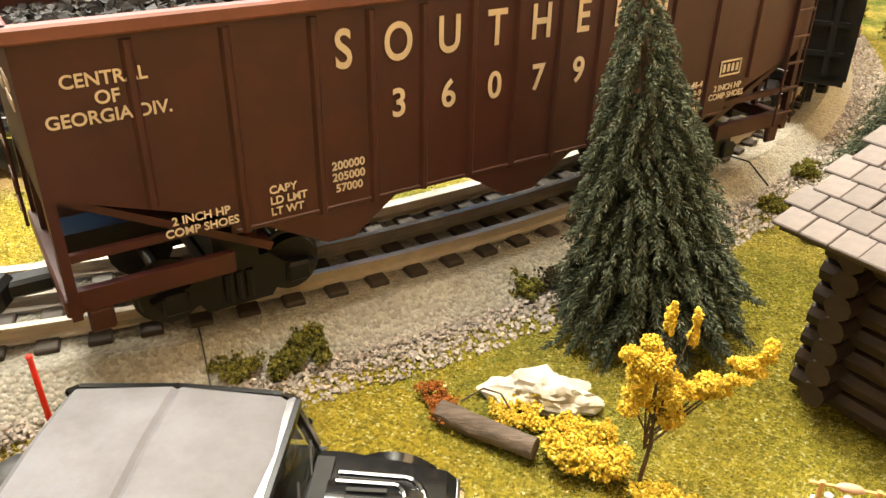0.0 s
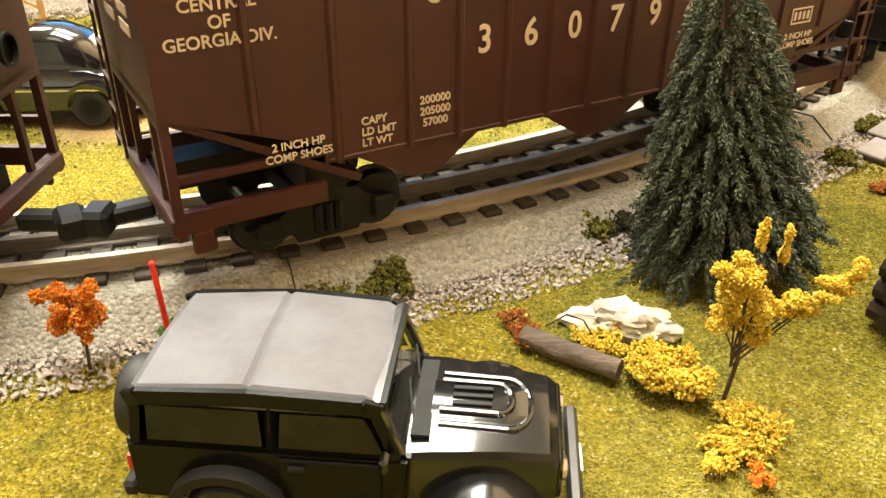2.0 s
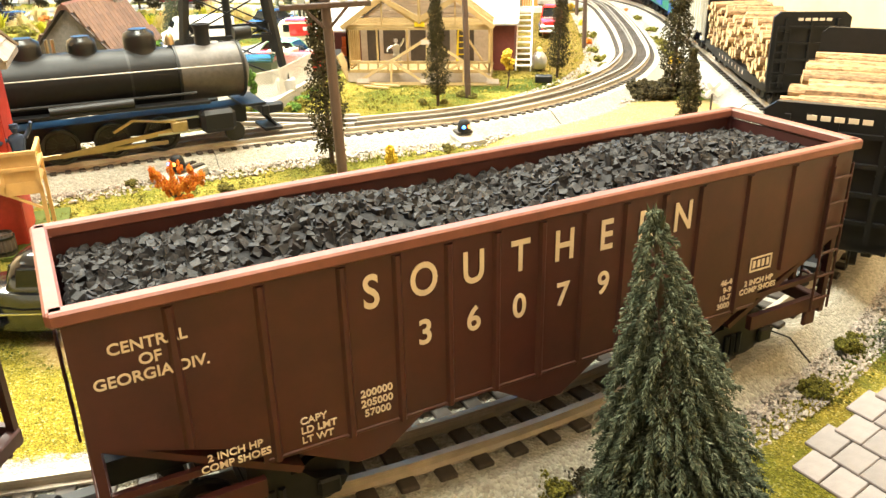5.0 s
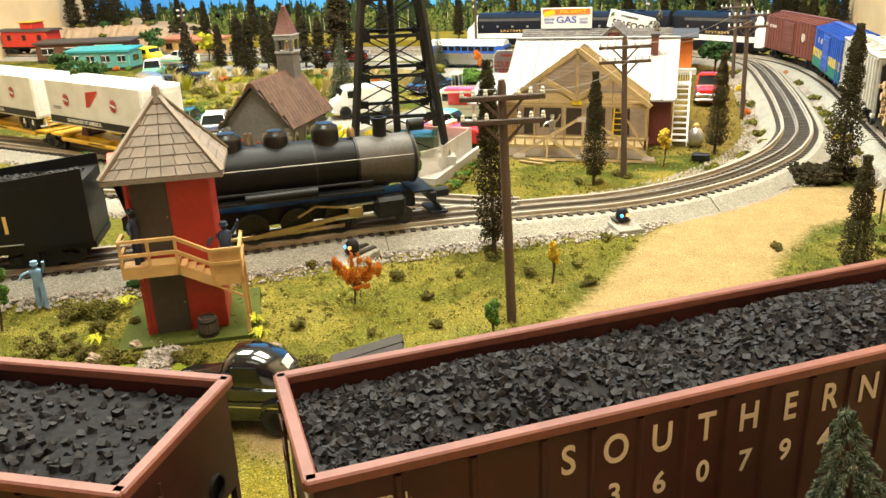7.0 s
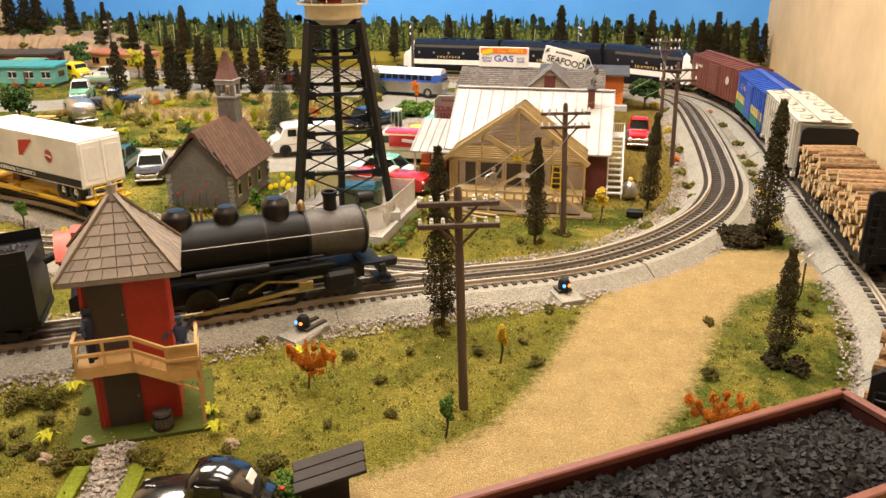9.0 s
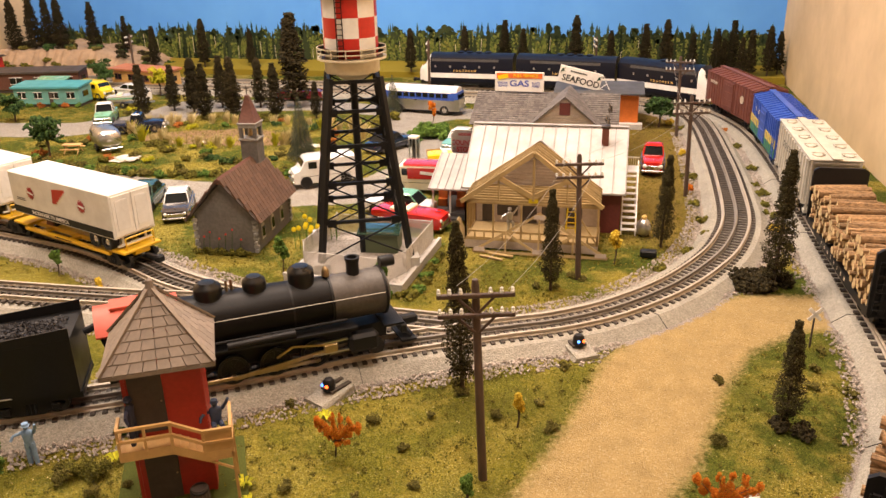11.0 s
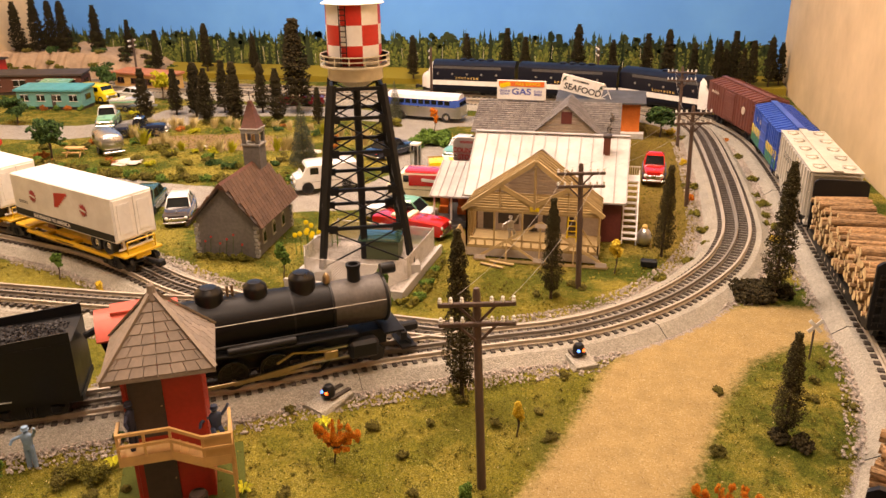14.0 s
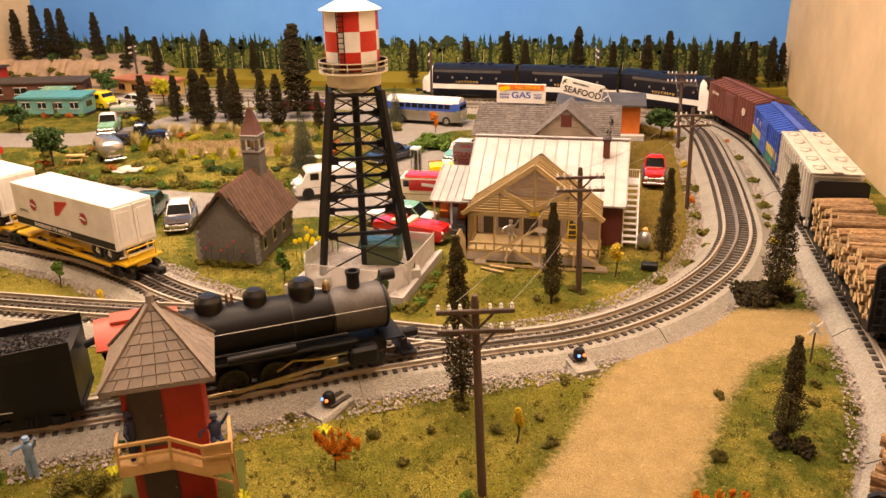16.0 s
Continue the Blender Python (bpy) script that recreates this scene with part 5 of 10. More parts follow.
def tender(at):
    t = thing("locomotive_tender", "black coal tender with gold numbers behind the steam locomotive", "tender", at=at)
    part("frame", box(B(), (-0.085, 0, 0.017), (0.168, 0.050, 0.005)), "black_plastic", t)
    bm = prism(B(), [(-0.002, 0.0195), (-0.168, 0.0195), (-0.168, 0.053), (-0.100, 0.053), (-0.094, 0.060), (-0.006, 0.066), (-0.002, 0.066)], "y", -0.027, 0.027)
    part("tank", bm, "loco_black", t)
    rng = np.random.default_rng(8)
    n = 700
    x, y = rng.uniform(-0.088, -0.010, n), rng.uniform(-0.022, 0.022, n)
    z = 0.0625 + 0.05 * (x + 0.1) * 0.8 - (y / 0.022) ** 2 * 0.003
    part_of("coal", grains("coal", np.stack([x, y, z], 1), rng.uniform(0.0012, 0.0025, n), rng, "cube"), "coal", t, "coal heaped in the tender")
    for s in (-1, 1):
        part("coal_board", prism(B(), [(-0.002, 0.066), (-0.096, 0.058), (-0.096, 0.066), (-0.002, 0.075)], "y", s * 0.0262 - 0.0006, s * 0.0262 + 0.0006), "loco_black", t)
    part("coal_board", box(B(), (-0.097, 0, 0.060), (0.0012, 0.0512, 0.012)), "loco_black", t)
    part("water_hatch", lathe(B(), [(0.0001, 0.006), (0.008, 0.006), (0.009, 0.004), (0.009, 0)], 18, Matrix.Translation((-0.135, 0, 0.053))), "black_plastic", t)
    part("rear_lamp", box(B(), (-0.160, 0, 0.057), (0.008, 0.009, 0.008), bevel=0.001), "black_plastic", t)
    for s in (-1, 1):
        for k, ch in enumerate("1841"):
            letters(ch, 0.0185, "gold_letter", t, face(-0.085 - s * (-0.0255 + k * 0.017), s * 0.0273, 0.037, 0 if s < 0 else 180))
        part("grab_rail", rod(B(), (-0.05, s * 0.0278, 0.0225), (-0.095, s * 0.0278, 0.0225), 0.0005, seg=6), "silver", t)
    rungs(t, -0.1695, 0.015, 0.018, 0.055, 5, 0.012, True, "black_plastic")
    for x in (-0.040, -0.128):
        truck(t, x)
    bm = rod(B(), (0.0, 0.012, 0.052), (0.010, 0.014, 0.056), 0.003, seg=8)
    rod(bm, (0.010, 0.014, 0.056), (0.018, 0.014, 0.024), 0.003, seg=8)
    part("hose", bm, "black_plastic", t)
    return t


S_ENG = nearest("inner", -0.112, 0.702) - 0.012
steam_engine(place("inner", S_ENG - 0.11) @ pose(0.11, 0, 0))
tender(place("inner", S_ENG - 0.341) @ pose(0.085, 0, 0))


# ---- yellow trailer flatcar with two road trailers ----
def trailer_flatcar(at):
    car = thing("trailer_flatcar", "yellow articulated flatcar carrying white road trailers on the siding", "flatcar", at=at)
    L = 0.46
    for name, xs in (("platform", (-0.006, -0.222)), ("platform", (-0.236, -0.46))):
        a, b = xs
        bm = box(B(), ((a + b) / 2, 0, 0.017), (a - b, 0.020, 0.006), bevel=0.0008)
        for s in (-1, 1):
            box(bm, ((a + b) / 2, s * 0.0235, 0.0165), (a - b - 0.05, 0.006, 0.004), bevel=0.0006)
            beam(bm, (a - 0.012, s * 0.010, 0.0165), (a - 0.035, s * 0.0235, 0.0165), 0.004, 0.004)
            beam(bm, (b + 0.012, s * 0.010, 0.0165), (b + 0.035, s * 0.0235, 0.0165), 0.004, 0.004)
            for k in range(3):
                box(bm, (a - 0.05 - k * 0.055, s * 0.0165, 0.0165), (0.008, 0.016, 0.003))
        box(bm, (a - 0.014, 0, 0.0205), (0.030, 0.050, 0.003), bevel=0.0006)
        box(bm, (b + 0.014, 0, 0.0205), (0.030, 0.050, 0.003), bevel=0.0006)
        p = part(name, bm, "yellow_paint", car)
        bm = B()
        for y in (-0.018, 0.018):
            rod(bm, (a - 0.002, y, 0.020), (a - 0.002, y, 0.036), 0.0009, seg=6)
        rod(bm, (a - 0.002, -0.018, 0.036), (a - 0.002, 0.018, 0.036), 0.0009, seg=6)
        rod(bm, (a - 0.002, -0.018, 0.028), (a - 0.002, 0.018, 0.028), 0.0009, seg=6)
        part("end_rail", bm, "yellow_paint", p)
        part("hitch", prism(B(), [(b + 0.045, 0.020), (b + 0.060, 0.020), (b + 0.056, 0.038), (b + 0.050, 0.038)], "y", -0.010, 0.010), "freight_red", p)
        bars(p, (a + b) / 2 - 0.02, 0.0175, -0.0268, 0.045, 0.003, 1, -1, "black_plastic")
    for x in (-0.030, -0.229, -0.436):
        truck(car, x, base=0.032)
    coupler(car, 0.0, 1)
    return car


def road_trailer(at):
    t = thing("road_trailer", "white box trailer with red emblems and black stripe", "trailer", "road trailers", at=at)
    L, half, z0, z1 = 0.196, 0.0265, 0.036, 0.088
    part("box_body", box(B(), (-L / 2, 0, (z0 + z1) / 2), (L, 2 * half, z1 - z0), bevel=0.001), "white_paint", t)
    for s in (-1, 1):
        y = s * (half + 0.0004)
        part("stripe", box(B(), (-L / 2, y, z0 + 0.006), (L - 0.003, 0.0006, 0.008)), "black_plastic", t)
        letters("SHOEMAKER TO AMERICA", 0.0062, "white_paint", t, face(-L / 2 + s * 0.022, s * (half + 0.0009), z0 + 0.006, 0 if s < 0 else 180), label="white words on the stripe")
        for dx in (-0.055, 0.045):
            star = [((0.0078 if k % 2 else 0.0050) * math.cos(2 * math.pi * k / 24), (0.0078 if k % 2 else 0.0050) * math.sin(2 * math.pi * k / 24)) for k in range(24)]
            part("red_emblem", prism(B(), [(-L / 2 + dx + a, z0 + 0.030 + b) for a, b in star], "y", y - 0.0003, y + 0.0003), "sign_red", t)
            part("emblem_band", box(B(), (-L / 2 + dx, s * (half + 0.0008), z0 + 0.030), (0.011, 0.0004, 0.0022), rot=(0, -14 * s, 0)), "white_paint", t)
        bm = B()
        for k in range(6):
            box(bm, (-L / 2 - s * (0.004 - 0.0022 * k), y, z0 + 0.0415 - k * 0.0030), (0.025 - 0.0034 * k, 0.0005, 0.0034), rot=(0, 7 * s, 0))
        part("red_wing", bm, "red_paint", t)
        bars(t, -L + 0.012 if s < 0 else -0.03, z0 + 0.021, s * (half + 0.0006), 0.02, 0.004, 2, s, "dark_grey")
    for y in (-0.0128, 0.0128):
        bm = box(B(), (0.0006, y, (z0 + z1) / 2), (0.0012, 0.0235, z1 - z0 - 0.006), bevel=0.0003)
        door = part("rear_door", bm, "white_paint", t)
        part("door_panel", box(B(), (0.0014, y, (z0 + z1) / 2), (0.0006, 0.016, z1 - z0 - 0.018)), "car_white", door)
    bm = box(B(), (-0.004, 0, 0.026), (0.002, 0.044, 0.002))
    for y in (-0.015, 0.015):
        box(bm, (-0.004, y, 0.031), (0.002, 0.002, 0.011))
    part("rear_guard", bm, "white_paint", t)
    part("under_frame", box(B(), (-0.030, 0, 0.0335), (0.050, 0.028, 0.004)), "black_plastic", t)
    for x in (-0.018, -0.040):
        for y in (-0.021, 0.021):
            wheel(t, pose(x, y, 0.0305 - 0.0005), 0.0098, 0.010)
    bm = B()
    for y in (-0.014, 0.014):
        rod(bm, (-0.135, y, 0.024), (-0.135, y, 0.037), 0.0014, seg=8)
    beam(bm, (-0.135, -0.014, 0.025), (-0.135, 0.014, 0.025), 0.002, 0.002)
    part("landing_gear", bm, "black_plastic", t)
    return t


FLAT = pose(-0.447, 0.818, RAIL_TOP, 0, 0, -21)
trailer_flatcar(FLAT)
road_trailer(FLAT @ pose(-0.014, 0, 0))
road_trailer(FLAT @ pose(-0.246, 0, 0))

# ---- plants ----
def bush(label, x, y, size, material="f_olive", n=260, grain=0.0011, seed=0, squash=0.7, name="bush", z=0.0, group="bushes", lumps=5):
    """A low clump of leaf foam."""
    if y < 0.62:
        n, grain = int(n * 2.8), grain * 0.60
    rng = np.random.default_rng(seed + 17)
    blobs = [(rng.uniform(-0.5, 0.5) * size, rng.uniform(-0.5, 0.5) * size, size * squash * rng.uniform(0.2, 0.55), size * rng.uniform(0.35, 0.6), size * rng.uniform(0.35, 0.6), size * squash * rng.uniform(0.35, 0.6)) for _ in range(lumps)]
    pts = blob_points(rng, blobs, n)
    pts[:, 2] = np.abs(pts[:, 2])
    me = grains(name, pts, rng.uniform(0.6, 1.3, n) * grain, rng)
    ob = part_of(name, me, material, at=pose(x, y, z, 0, 0, rng.uniform(0, 360)))
    return tagged(ob, label, "bush", group)


def twiggy_tree(label, x, y, height, material, blobs, n, grain, seed, trunk_r=0.0009, lean=(0, 0), name="small_tree", category="tree"):
    """A thin bent trunk, limbs and leaf foam in uneven lumps; blobs in units of the height."""
    if y < 0.62:
        n, grain = int(n * 5.5), grain * 0.46
    rng = np.random.default_rng(seed)
    t = thing(name, label, category, "small trees", at=pose(x, y, 0))
    h = height
    top = Vector((lean[0] * h, lean[1] * h, h * 0.72))
    bm = rod(B(), (0, 0, -0.001), (top.x * 0.35 + 0.03 * h, top.y * 0.35, h * 0.3), trunk_r * 1.2, trunk_r, 7)
    rod(bm, (top.x * 0.35 + 0.03 * h, top.y * 0.35, h * 0.3), top, trunk_r, trunk_r * 0.5, 7)
    part("trunk", bm, "trunk", t)
    for b in blobs:
        tip = (b[0] * h, b[1] * h, b[2] * h)
        part("limb", rod(B(), (top.x * 0.4, top.y * 0.4, h * rng.uniform(0.25, 0.4)), tip, trunk_r * 0.6, trunk_r * 0.25, 5), "trunk", t)
    pts = blob_points(rng, [tuple(v * h for v in b) for b in blobs], n, 0.35)
    part_of("crown", grains("crown", pts, rng.uniform(0.6, 1.35, n) * grain, rng), material, t)
    return t


def spruce(label, x, y, height, radius, rows=26, seed=1, lean=(0.0, 0.0), twigs=26):
    """A plastic spruce: rings of drooping fingers, each bristling with short needles."""
    rng = np.random.default_rng(seed)
    t = thing("spruce_tree", label, "tree", "spruce trees", at=pose(x, y, 0, lean[0], lean[1], 0))
    part("trunk", rod(B(), (0, 0, -0.001), (0, 0, height * 0.97), radius * 0.10, radius * 0.02, 10), "trunk", t)
    vs, fs = [], []

    def blade(p, q, w):
        d = q - p
        side = d.cross(Vector((0.13, 0.07, 1)))
        side = side.normalized() * w if side.length > 1e-9 else Vector((w, 0, 0))
        rise = side.cross(d).normalized() * w
        m = p + d * 0.55
        k = len(vs)
        vs.extend([p, m + side, m + rise, m - side, m - rise, q])
        fs.extend([(k, k + 1, k + 2), (k, k + 2, k + 3), (k, k + 3, k + 4), (k, k + 4, k + 1), (k + 5, k + 2, k + 1), (k + 5, k + 3, k + 2), (k + 5, k + 4, k + 3), (k + 5, k + 1, k + 4)])

    def finger(line, thick, n):
        """Needles all round a bent line of three points."""
        for q in range(n):
            f = 0.02 + 0.98 * ((q + rng.uniform(0, 1)) / n)
            p = line[0].lerp(line[1], f).lerp(line[1].lerp(line[2], f), f)
            ax = (line[1].lerp(line[2], f) - line[0].lerp(line[1], f)).normalized()
            d = Vector(rng.normal(size=3))
            d = (d - ax * d.dot(ax)).normalized()
            w = thick * (1.0 - 0.45 * f ** 3)
            blade(p - ax * w * 0.2, p + (d * 0.85 + ax * 0.75) * w, w * (0.15 if twigs > 50 else 0.34))
    for k in range(rows):
        u = k / (rows - 1)
        zr = height * (0.13 + 0.86 * u)
        r = radius * ((1 - u) ** 0.80 * 0.97 + 0.06)
        nb = max(6, int(25 * (1 - u) ** 0.65))
        for j in range(nb):
            a = 2 * math.pi * (j + 0.5 * (k % 2)) / nb + rng.uniform(-0.12, 0.12)
            rr = r * rng.uniform(0.86, 1.10)
            out = Vector((math.cos(a), math.sin(a), 0))
            fall = height * 0.105 * (1 - 0.70 * u) * rng.uniform(0.75, 1.2)
            line = [out * rr * 0.25 + Vector((0, 0, zr)), out * rr * 0.80 + Vector((0, 0, zr - fall * 0.15)), out * rr + Vector((0, 0, zr - fall))]
            finger(line, radius * 0.088 * (1 - 0.40 * u), max(8, int(twigs * (1 - u * 0.5))))
    for q in range(10):
        blade(Vector((0, 0, height * 0.92)), Vector((rng.normal(0, radius * 0.05), rng.normal(0, radius * 0.05), height * rng.uniform(0.97, 1.02))), radius * 0.03)
    low = 11
    for j in range(low):
        a = 2 * math.pi * j / low + rng.uniform(-0.2, 0.2)
        out, reach = Vector((math.cos(a), math.sin(a), 0)), radius * rng.uniform(1.0, 1.32)
        finger([Vector((0, 0, height * 0.15)), out * reach * 0.6 + Vector((0, 0, height * 0.10)), out * reach + Vector((0, 0, height * rng.uniform(0.012, 0.04)))], radius * 0.075, twigs * 2)
    me = bpy.data.meshes.new("needle_foliage")
    me.from_pydata([tuple(v) for v in vs], [], fs)
    part_of("needle_foliage", me, "f_spruce", t, "dark green needles with pale tips")["kind"] = "stuff"
    return t


spruce("tall dark blue-green model spruce beside the track", 0.142, 0.2835, 0.108, 0.0280, 27, 1, (0.0, -9.0), 110)
spruce("small blue-green model spruce behind the log cabin", 0.272, 0.405, 0.078, 0.026, 20, 2, twigs=60)

T = [(0.00, 0.0, 0.66, 0.13, 0.12, 0.17), (-0.05, 0.02, 0.80, 0.12, 0.1, 0.10), (0.10, 0.02, 0.55, 0.12, 0.1, 0.12), (0.25, 0.03, 0.62, 0.13, 0.09, 0.08), (0.40, 0.06, 0.70, 0.12, 0.07, 0.07), (0.50, 0.08, 0.80, 0.06, 0.05, 0.07),
     (0.04, 0.05, 0.96, 0.035, 0.035, 0.11), (0.14, 0.05, 0.94, 0.035, 0.035, 0.10), (-0.10, 0.0, 0.55, 0.08, 0.08, 0.08)]
twiggy_tree("bright yellow autumn tree on a thin trunk before the spruce", 0.1265, 0.218, 0.046, "f_yellow", T, 2200, 0.00075, 3, 0.0005)
bush("bright yellow autumn shrub at the foot of the white rock", 0.1150, 0.2290, 0.0145, "f_yellow", 1100, 0.0009, 4, 0.55)
bush("bright yellow autumn shrub under the yellow tree", 0.1310, 0.2085, 0.0135, "f_yellow", 700, 0.0009, 5, 0.42)
bush("yellow shrub leaning on the white rock", 0.1005, 0.2420, 0.0105, "f_yellow", 420, 0.0008, 6, 0.5)
bush("rust-orange dry shrub at the end of the fallen log", 0.0785, 0.2415, 0.0085, "f_rust", 420, 0.0006, 7, 0.6)
bush("small red shrub on the yellow grass", 0.1300, 0.1955, 0.0042, "f_orange", 160, 0.0006, 8)
bush("small orange shrub on the yellow grass", 0.1215, 0.1985, 0.0045, "f_yellow", 160, 0.0006, 9)
T = [(0.0, 0.0, 0.62, 0.22, 0.2, 0.24), (-0.18, 0.0, 0.80, 0.14, 0.1, 0.13), (0.16, 0.02, 0.84, 0.12, 0.1, 0.14), (0.12, -0.02, 0.50, 0.14, 0.12, 0.14)]
twiggy_tree("small orange autumn tree beside the parked car", -0.0285, 0.2195, 0.0275, "f_orange", T, 800, 0.0008, 12, 0.0004)
for k, (x, y, s, m) in enumerate(((0.034, 0.2595, 0.0105, "f_olive"), (0.022, 0.2555, 0.009, "f_olive"), (0.044, 0.2640, 0.010, "f_olive"), (0.102, 0.3025, 0.0105, "f_olive"), (0.112, 0.3075, 0.009, "f_dark"),
                                  (-0.012, 0.2335, 0.007, "f_green"), (0.205, 0.372, 0.009, "f_olive"), (0.232, 0.405, 0.009, "f_olive"), (0.375, 0.60, 0.016, "f_olive"), (0.385, 0.66, 0.018, "f_olive"),
                                  (0.39, 0.73, 0.015, "f_olive"), (0.365, 0.545, 0.012, "f_olive"), (0.40, 0.79, 0.012, "f_yellow"), (0.215, 0.345, 0.006, "f_rust"))):
    bush(("olive foam bush at the edge of the ballast", "olive foam bush near the wall", "small foam shrub on the grass")[0 if k < 6 else 1], x, y, s, m, 420, 0.001, 20 + k)


# ---- white rock, fallen log ----
def rock(label, x, y, s, material, seed, name="rock", turn=0.0):
    bm = B()
    ball(bm, (0, 0, 0), 1.0, 4)
    for v in bm.verts:
        d = 0.10 * noise.noise(v.co * 7.0 + Vector((seed, 1, 2))) + noise.fractal(v.co * 1.4 + Vector((seed, 0, 0)), 1.0, 2.0, 4) * 0.42 + 0.16 * (noise.cell(v.co * 2.3 + Vector((seed, 3, 1))) - 0.5)
        v.co = v.co * (1 + d)
        v.co = Vector((v.co.x * s[0], v.co.y * s[1], v.co.z * s[2]))
    return tagged(part(name, bm, material, at=pose(x, y, s[2] * 0.35, 0, 0, turn)), label, "rock", "rocks")


rock("weathered white rock lying in the yellow grass", 0.1065, 0.2475, (0.0142, 0.0066, 0.0068), "white_rock", 2, turn=-8)
rock("pale tan stone in the grass near the tower", -0.150, 0.467, (0.0045, 0.0035, 0.003), "tan_rock", 5)
rock("pale tan stone in the grass near the tower", -0.238, 0.452, (0.0045, 0.0035, 0.003), "tan_rock", 7)
rock("pale tan stone by the tower's path", -0.252, 0.431, (0.005, 0.0035, 0.0035), "tan_rock", 9)
bm = B()
a, b = Vector((0.080, 0.2385, 0.0031)), Vector((0.1035, 0.2262, 0.0031))
rings, seg = [], 14
ax = (b - a).normalized()
sx = ax.cross(Vector((0, 0, 1))).normalized()
for k in range(9):
    p = a.lerp(b, k / 8)
    rings.append([p + (sx * math.cos(2 * math.pi * i / seg) + Vector((0, 0, 1)) * math.sin(2 * math.pi * i / seg)) * (0.0029 + 0.0005 * noise.noise((k * 0.5, i * 0.7, 4))) for i in range(seg)])
loft(bm, rings)
tagged(part("fallen_log", bm, "driftlog"), "short grey-brown fallen log lying on the grass", "log")
bm = B()
pts = [(0.0855, 0.2385, 0.0065), (0.091, 0.2415, 0.0085), (0.0955, 0.2415, 0.007), (0.098, 0.239, 0.004)]
for p, q in zip(pts, pts[1:]):
    rod(bm, p, q, 0.0003, 0.0002, 5)
tagged(part("twig", bm, "trunk"), "thin dry twig by the fallen log", "twig")


# ---- black off-road car ----
def offroad_car(at):
    car = thing("offroad_car", "glossy black off-road toy car with a grey soft top", "car", at=at)
    W = 0.0160
    tub = prism(B(), [(-0.038, 0.0105), (-0.029, 0.0105), (-0.027, 0.0165), (-0.0235, 0.0185), (-0.0165, 0.0185), (-0.013, 0.0165), (-0.011, 0.0095), (0.013, 0.0095), (0.014, 0.0245), (-0.038, 0.0245)], "y", -W, W)
    bmesh.ops.bevel(tub, geom=[e for e in tub.edges if abs(e.verts[0].co.y - e.verts[1].co.y) < 1e-6], offset=0.0007, segments=2, affect="EDGES")
    part("body", tub, "jeep_side", car, smooth=False)
    sec = []
    for x, w, z in ((0.0125, 0.0150, 0.0252), (0.018, 0.0146, 0.0256), (0.030, 0.0130, 0.0252), (0.0385, 0.0120, 0.0244), (0.0402, 0.0116, 0.0230)):
        sec.append([(x, -w, 0.0125), (x, -w, z - 0.0022), (x, -w + 0.0009, z - 0.0007), (x, -w * 0.55, z), (x, 0, z + 0.0004), (x, w * 0.55, z), (x, w - 0.0009, z - 0.0007), (x, w, z - 0.0022), (x, w, 0.0125)])
    part("hood", loft(B(), sec), "jeep_black", car, smooth=False)
    bm = loft(B(), [[(x, -w, z), (x, -w * 0.7, z + 0.0011), (x, w * 0.7, z + 0.0011), (x, w, z)] for x, w, z in ((0.0165, 0.0062, 0.0253), (0.030, 0.0060, 0.0251), (0.0345, 0.0050, 0.0243))])
    part("hood_bulge", bm, "jeep_black", car)
    for w, x1, z in ((0.0072, 0.0352, 0.0262), (0.0042, 0.0315, 0.0270)):
        arc = [(0.0180, -w)] + [(x1 - w * 0.6 + w * 0.6 * math.cos(radians(a)), w * math.sin(radians(a))) for a in range(-90, 91, 18)] + [(0.0180, w)]
        pts = [Vector((x, y, z - 0.0010 * max(0, (x - 0.027) / 0.008) - 0.0006)) for x, y in arc]
        bm = B()
        for p, q in zip(pts, pts[1:]):
            rod(bm, p, q, 0.00075, 0.00075, 8)
        part("hood_ridge", bm, "jeep_black", car)
    for y in (-0.0022, 0.0, 0.0022):
        part("hood_vent", box(B(), (0.024, y, 0.0266), (0.0075, 0.0009, 0.0004)), "jeep_trim", car)
    bm = box(B(), (0.0150, 0, 0.0257), (0.0034, 0.022, 0.0008))
    part("cowl_vent", bm, "jeep_trim", car)
    part("grille", box(B(), (0.0405, 0, 0.0175), (0.0012, 0.0225, 0.0095), bevel=0.0005), "jeep_black", car)
    for k in range(7):
        part("grille_slot", box(B(), (0.0412, -0.0054 + k * 0.0018, 0.0175), (0.0004, 0.0008, 0.0062)), "jeep_trim", car)
    for y in (-0.0088, 0.0088):
        part("headlight", lathe(B(), [(0.0001, 0.0012), (0.0020, 0.0008), (0.0025, 0)], 16, Matrix.Translation((0.0411, y, 0.0185)) @ pose(0, 0, 0, 0, 90)), "chrome", car, "round clear headlight")
    for s in (-1, 1):
        for x in (0.0270, -0.0200):
            arc = [(x + 0.0118 * math.cos(radians(a)), 0.0092 + 0.0112 * math.sin(radians(a))) for a in range(15, 166, 15)]
            arc2 = [(x + 0.0098 * math.cos(radians(a)), 0.0088 + 0.0096 * math.sin(radians(a))) for a in range(165, 14, -15)]
            y0, y1 = sorted((s * 0.0120, s * 0.0192))
            part("fender", prism(B(), arc + arc2, "y", y0, y1), "jeep_black" if x > 0 else "jeep_trim", car)
            wheel(car, pose(x, s * 0.0158, 0.0086), 0.0086, 0.0066, rim="silver")
        bm = box(B(), (-0.0005, s * (W + 0.0003), 0.0170), (0.0185, 0.0006, 0.0125), bevel=0.0002)
        door = part("door", bm, "jeep_side", car)
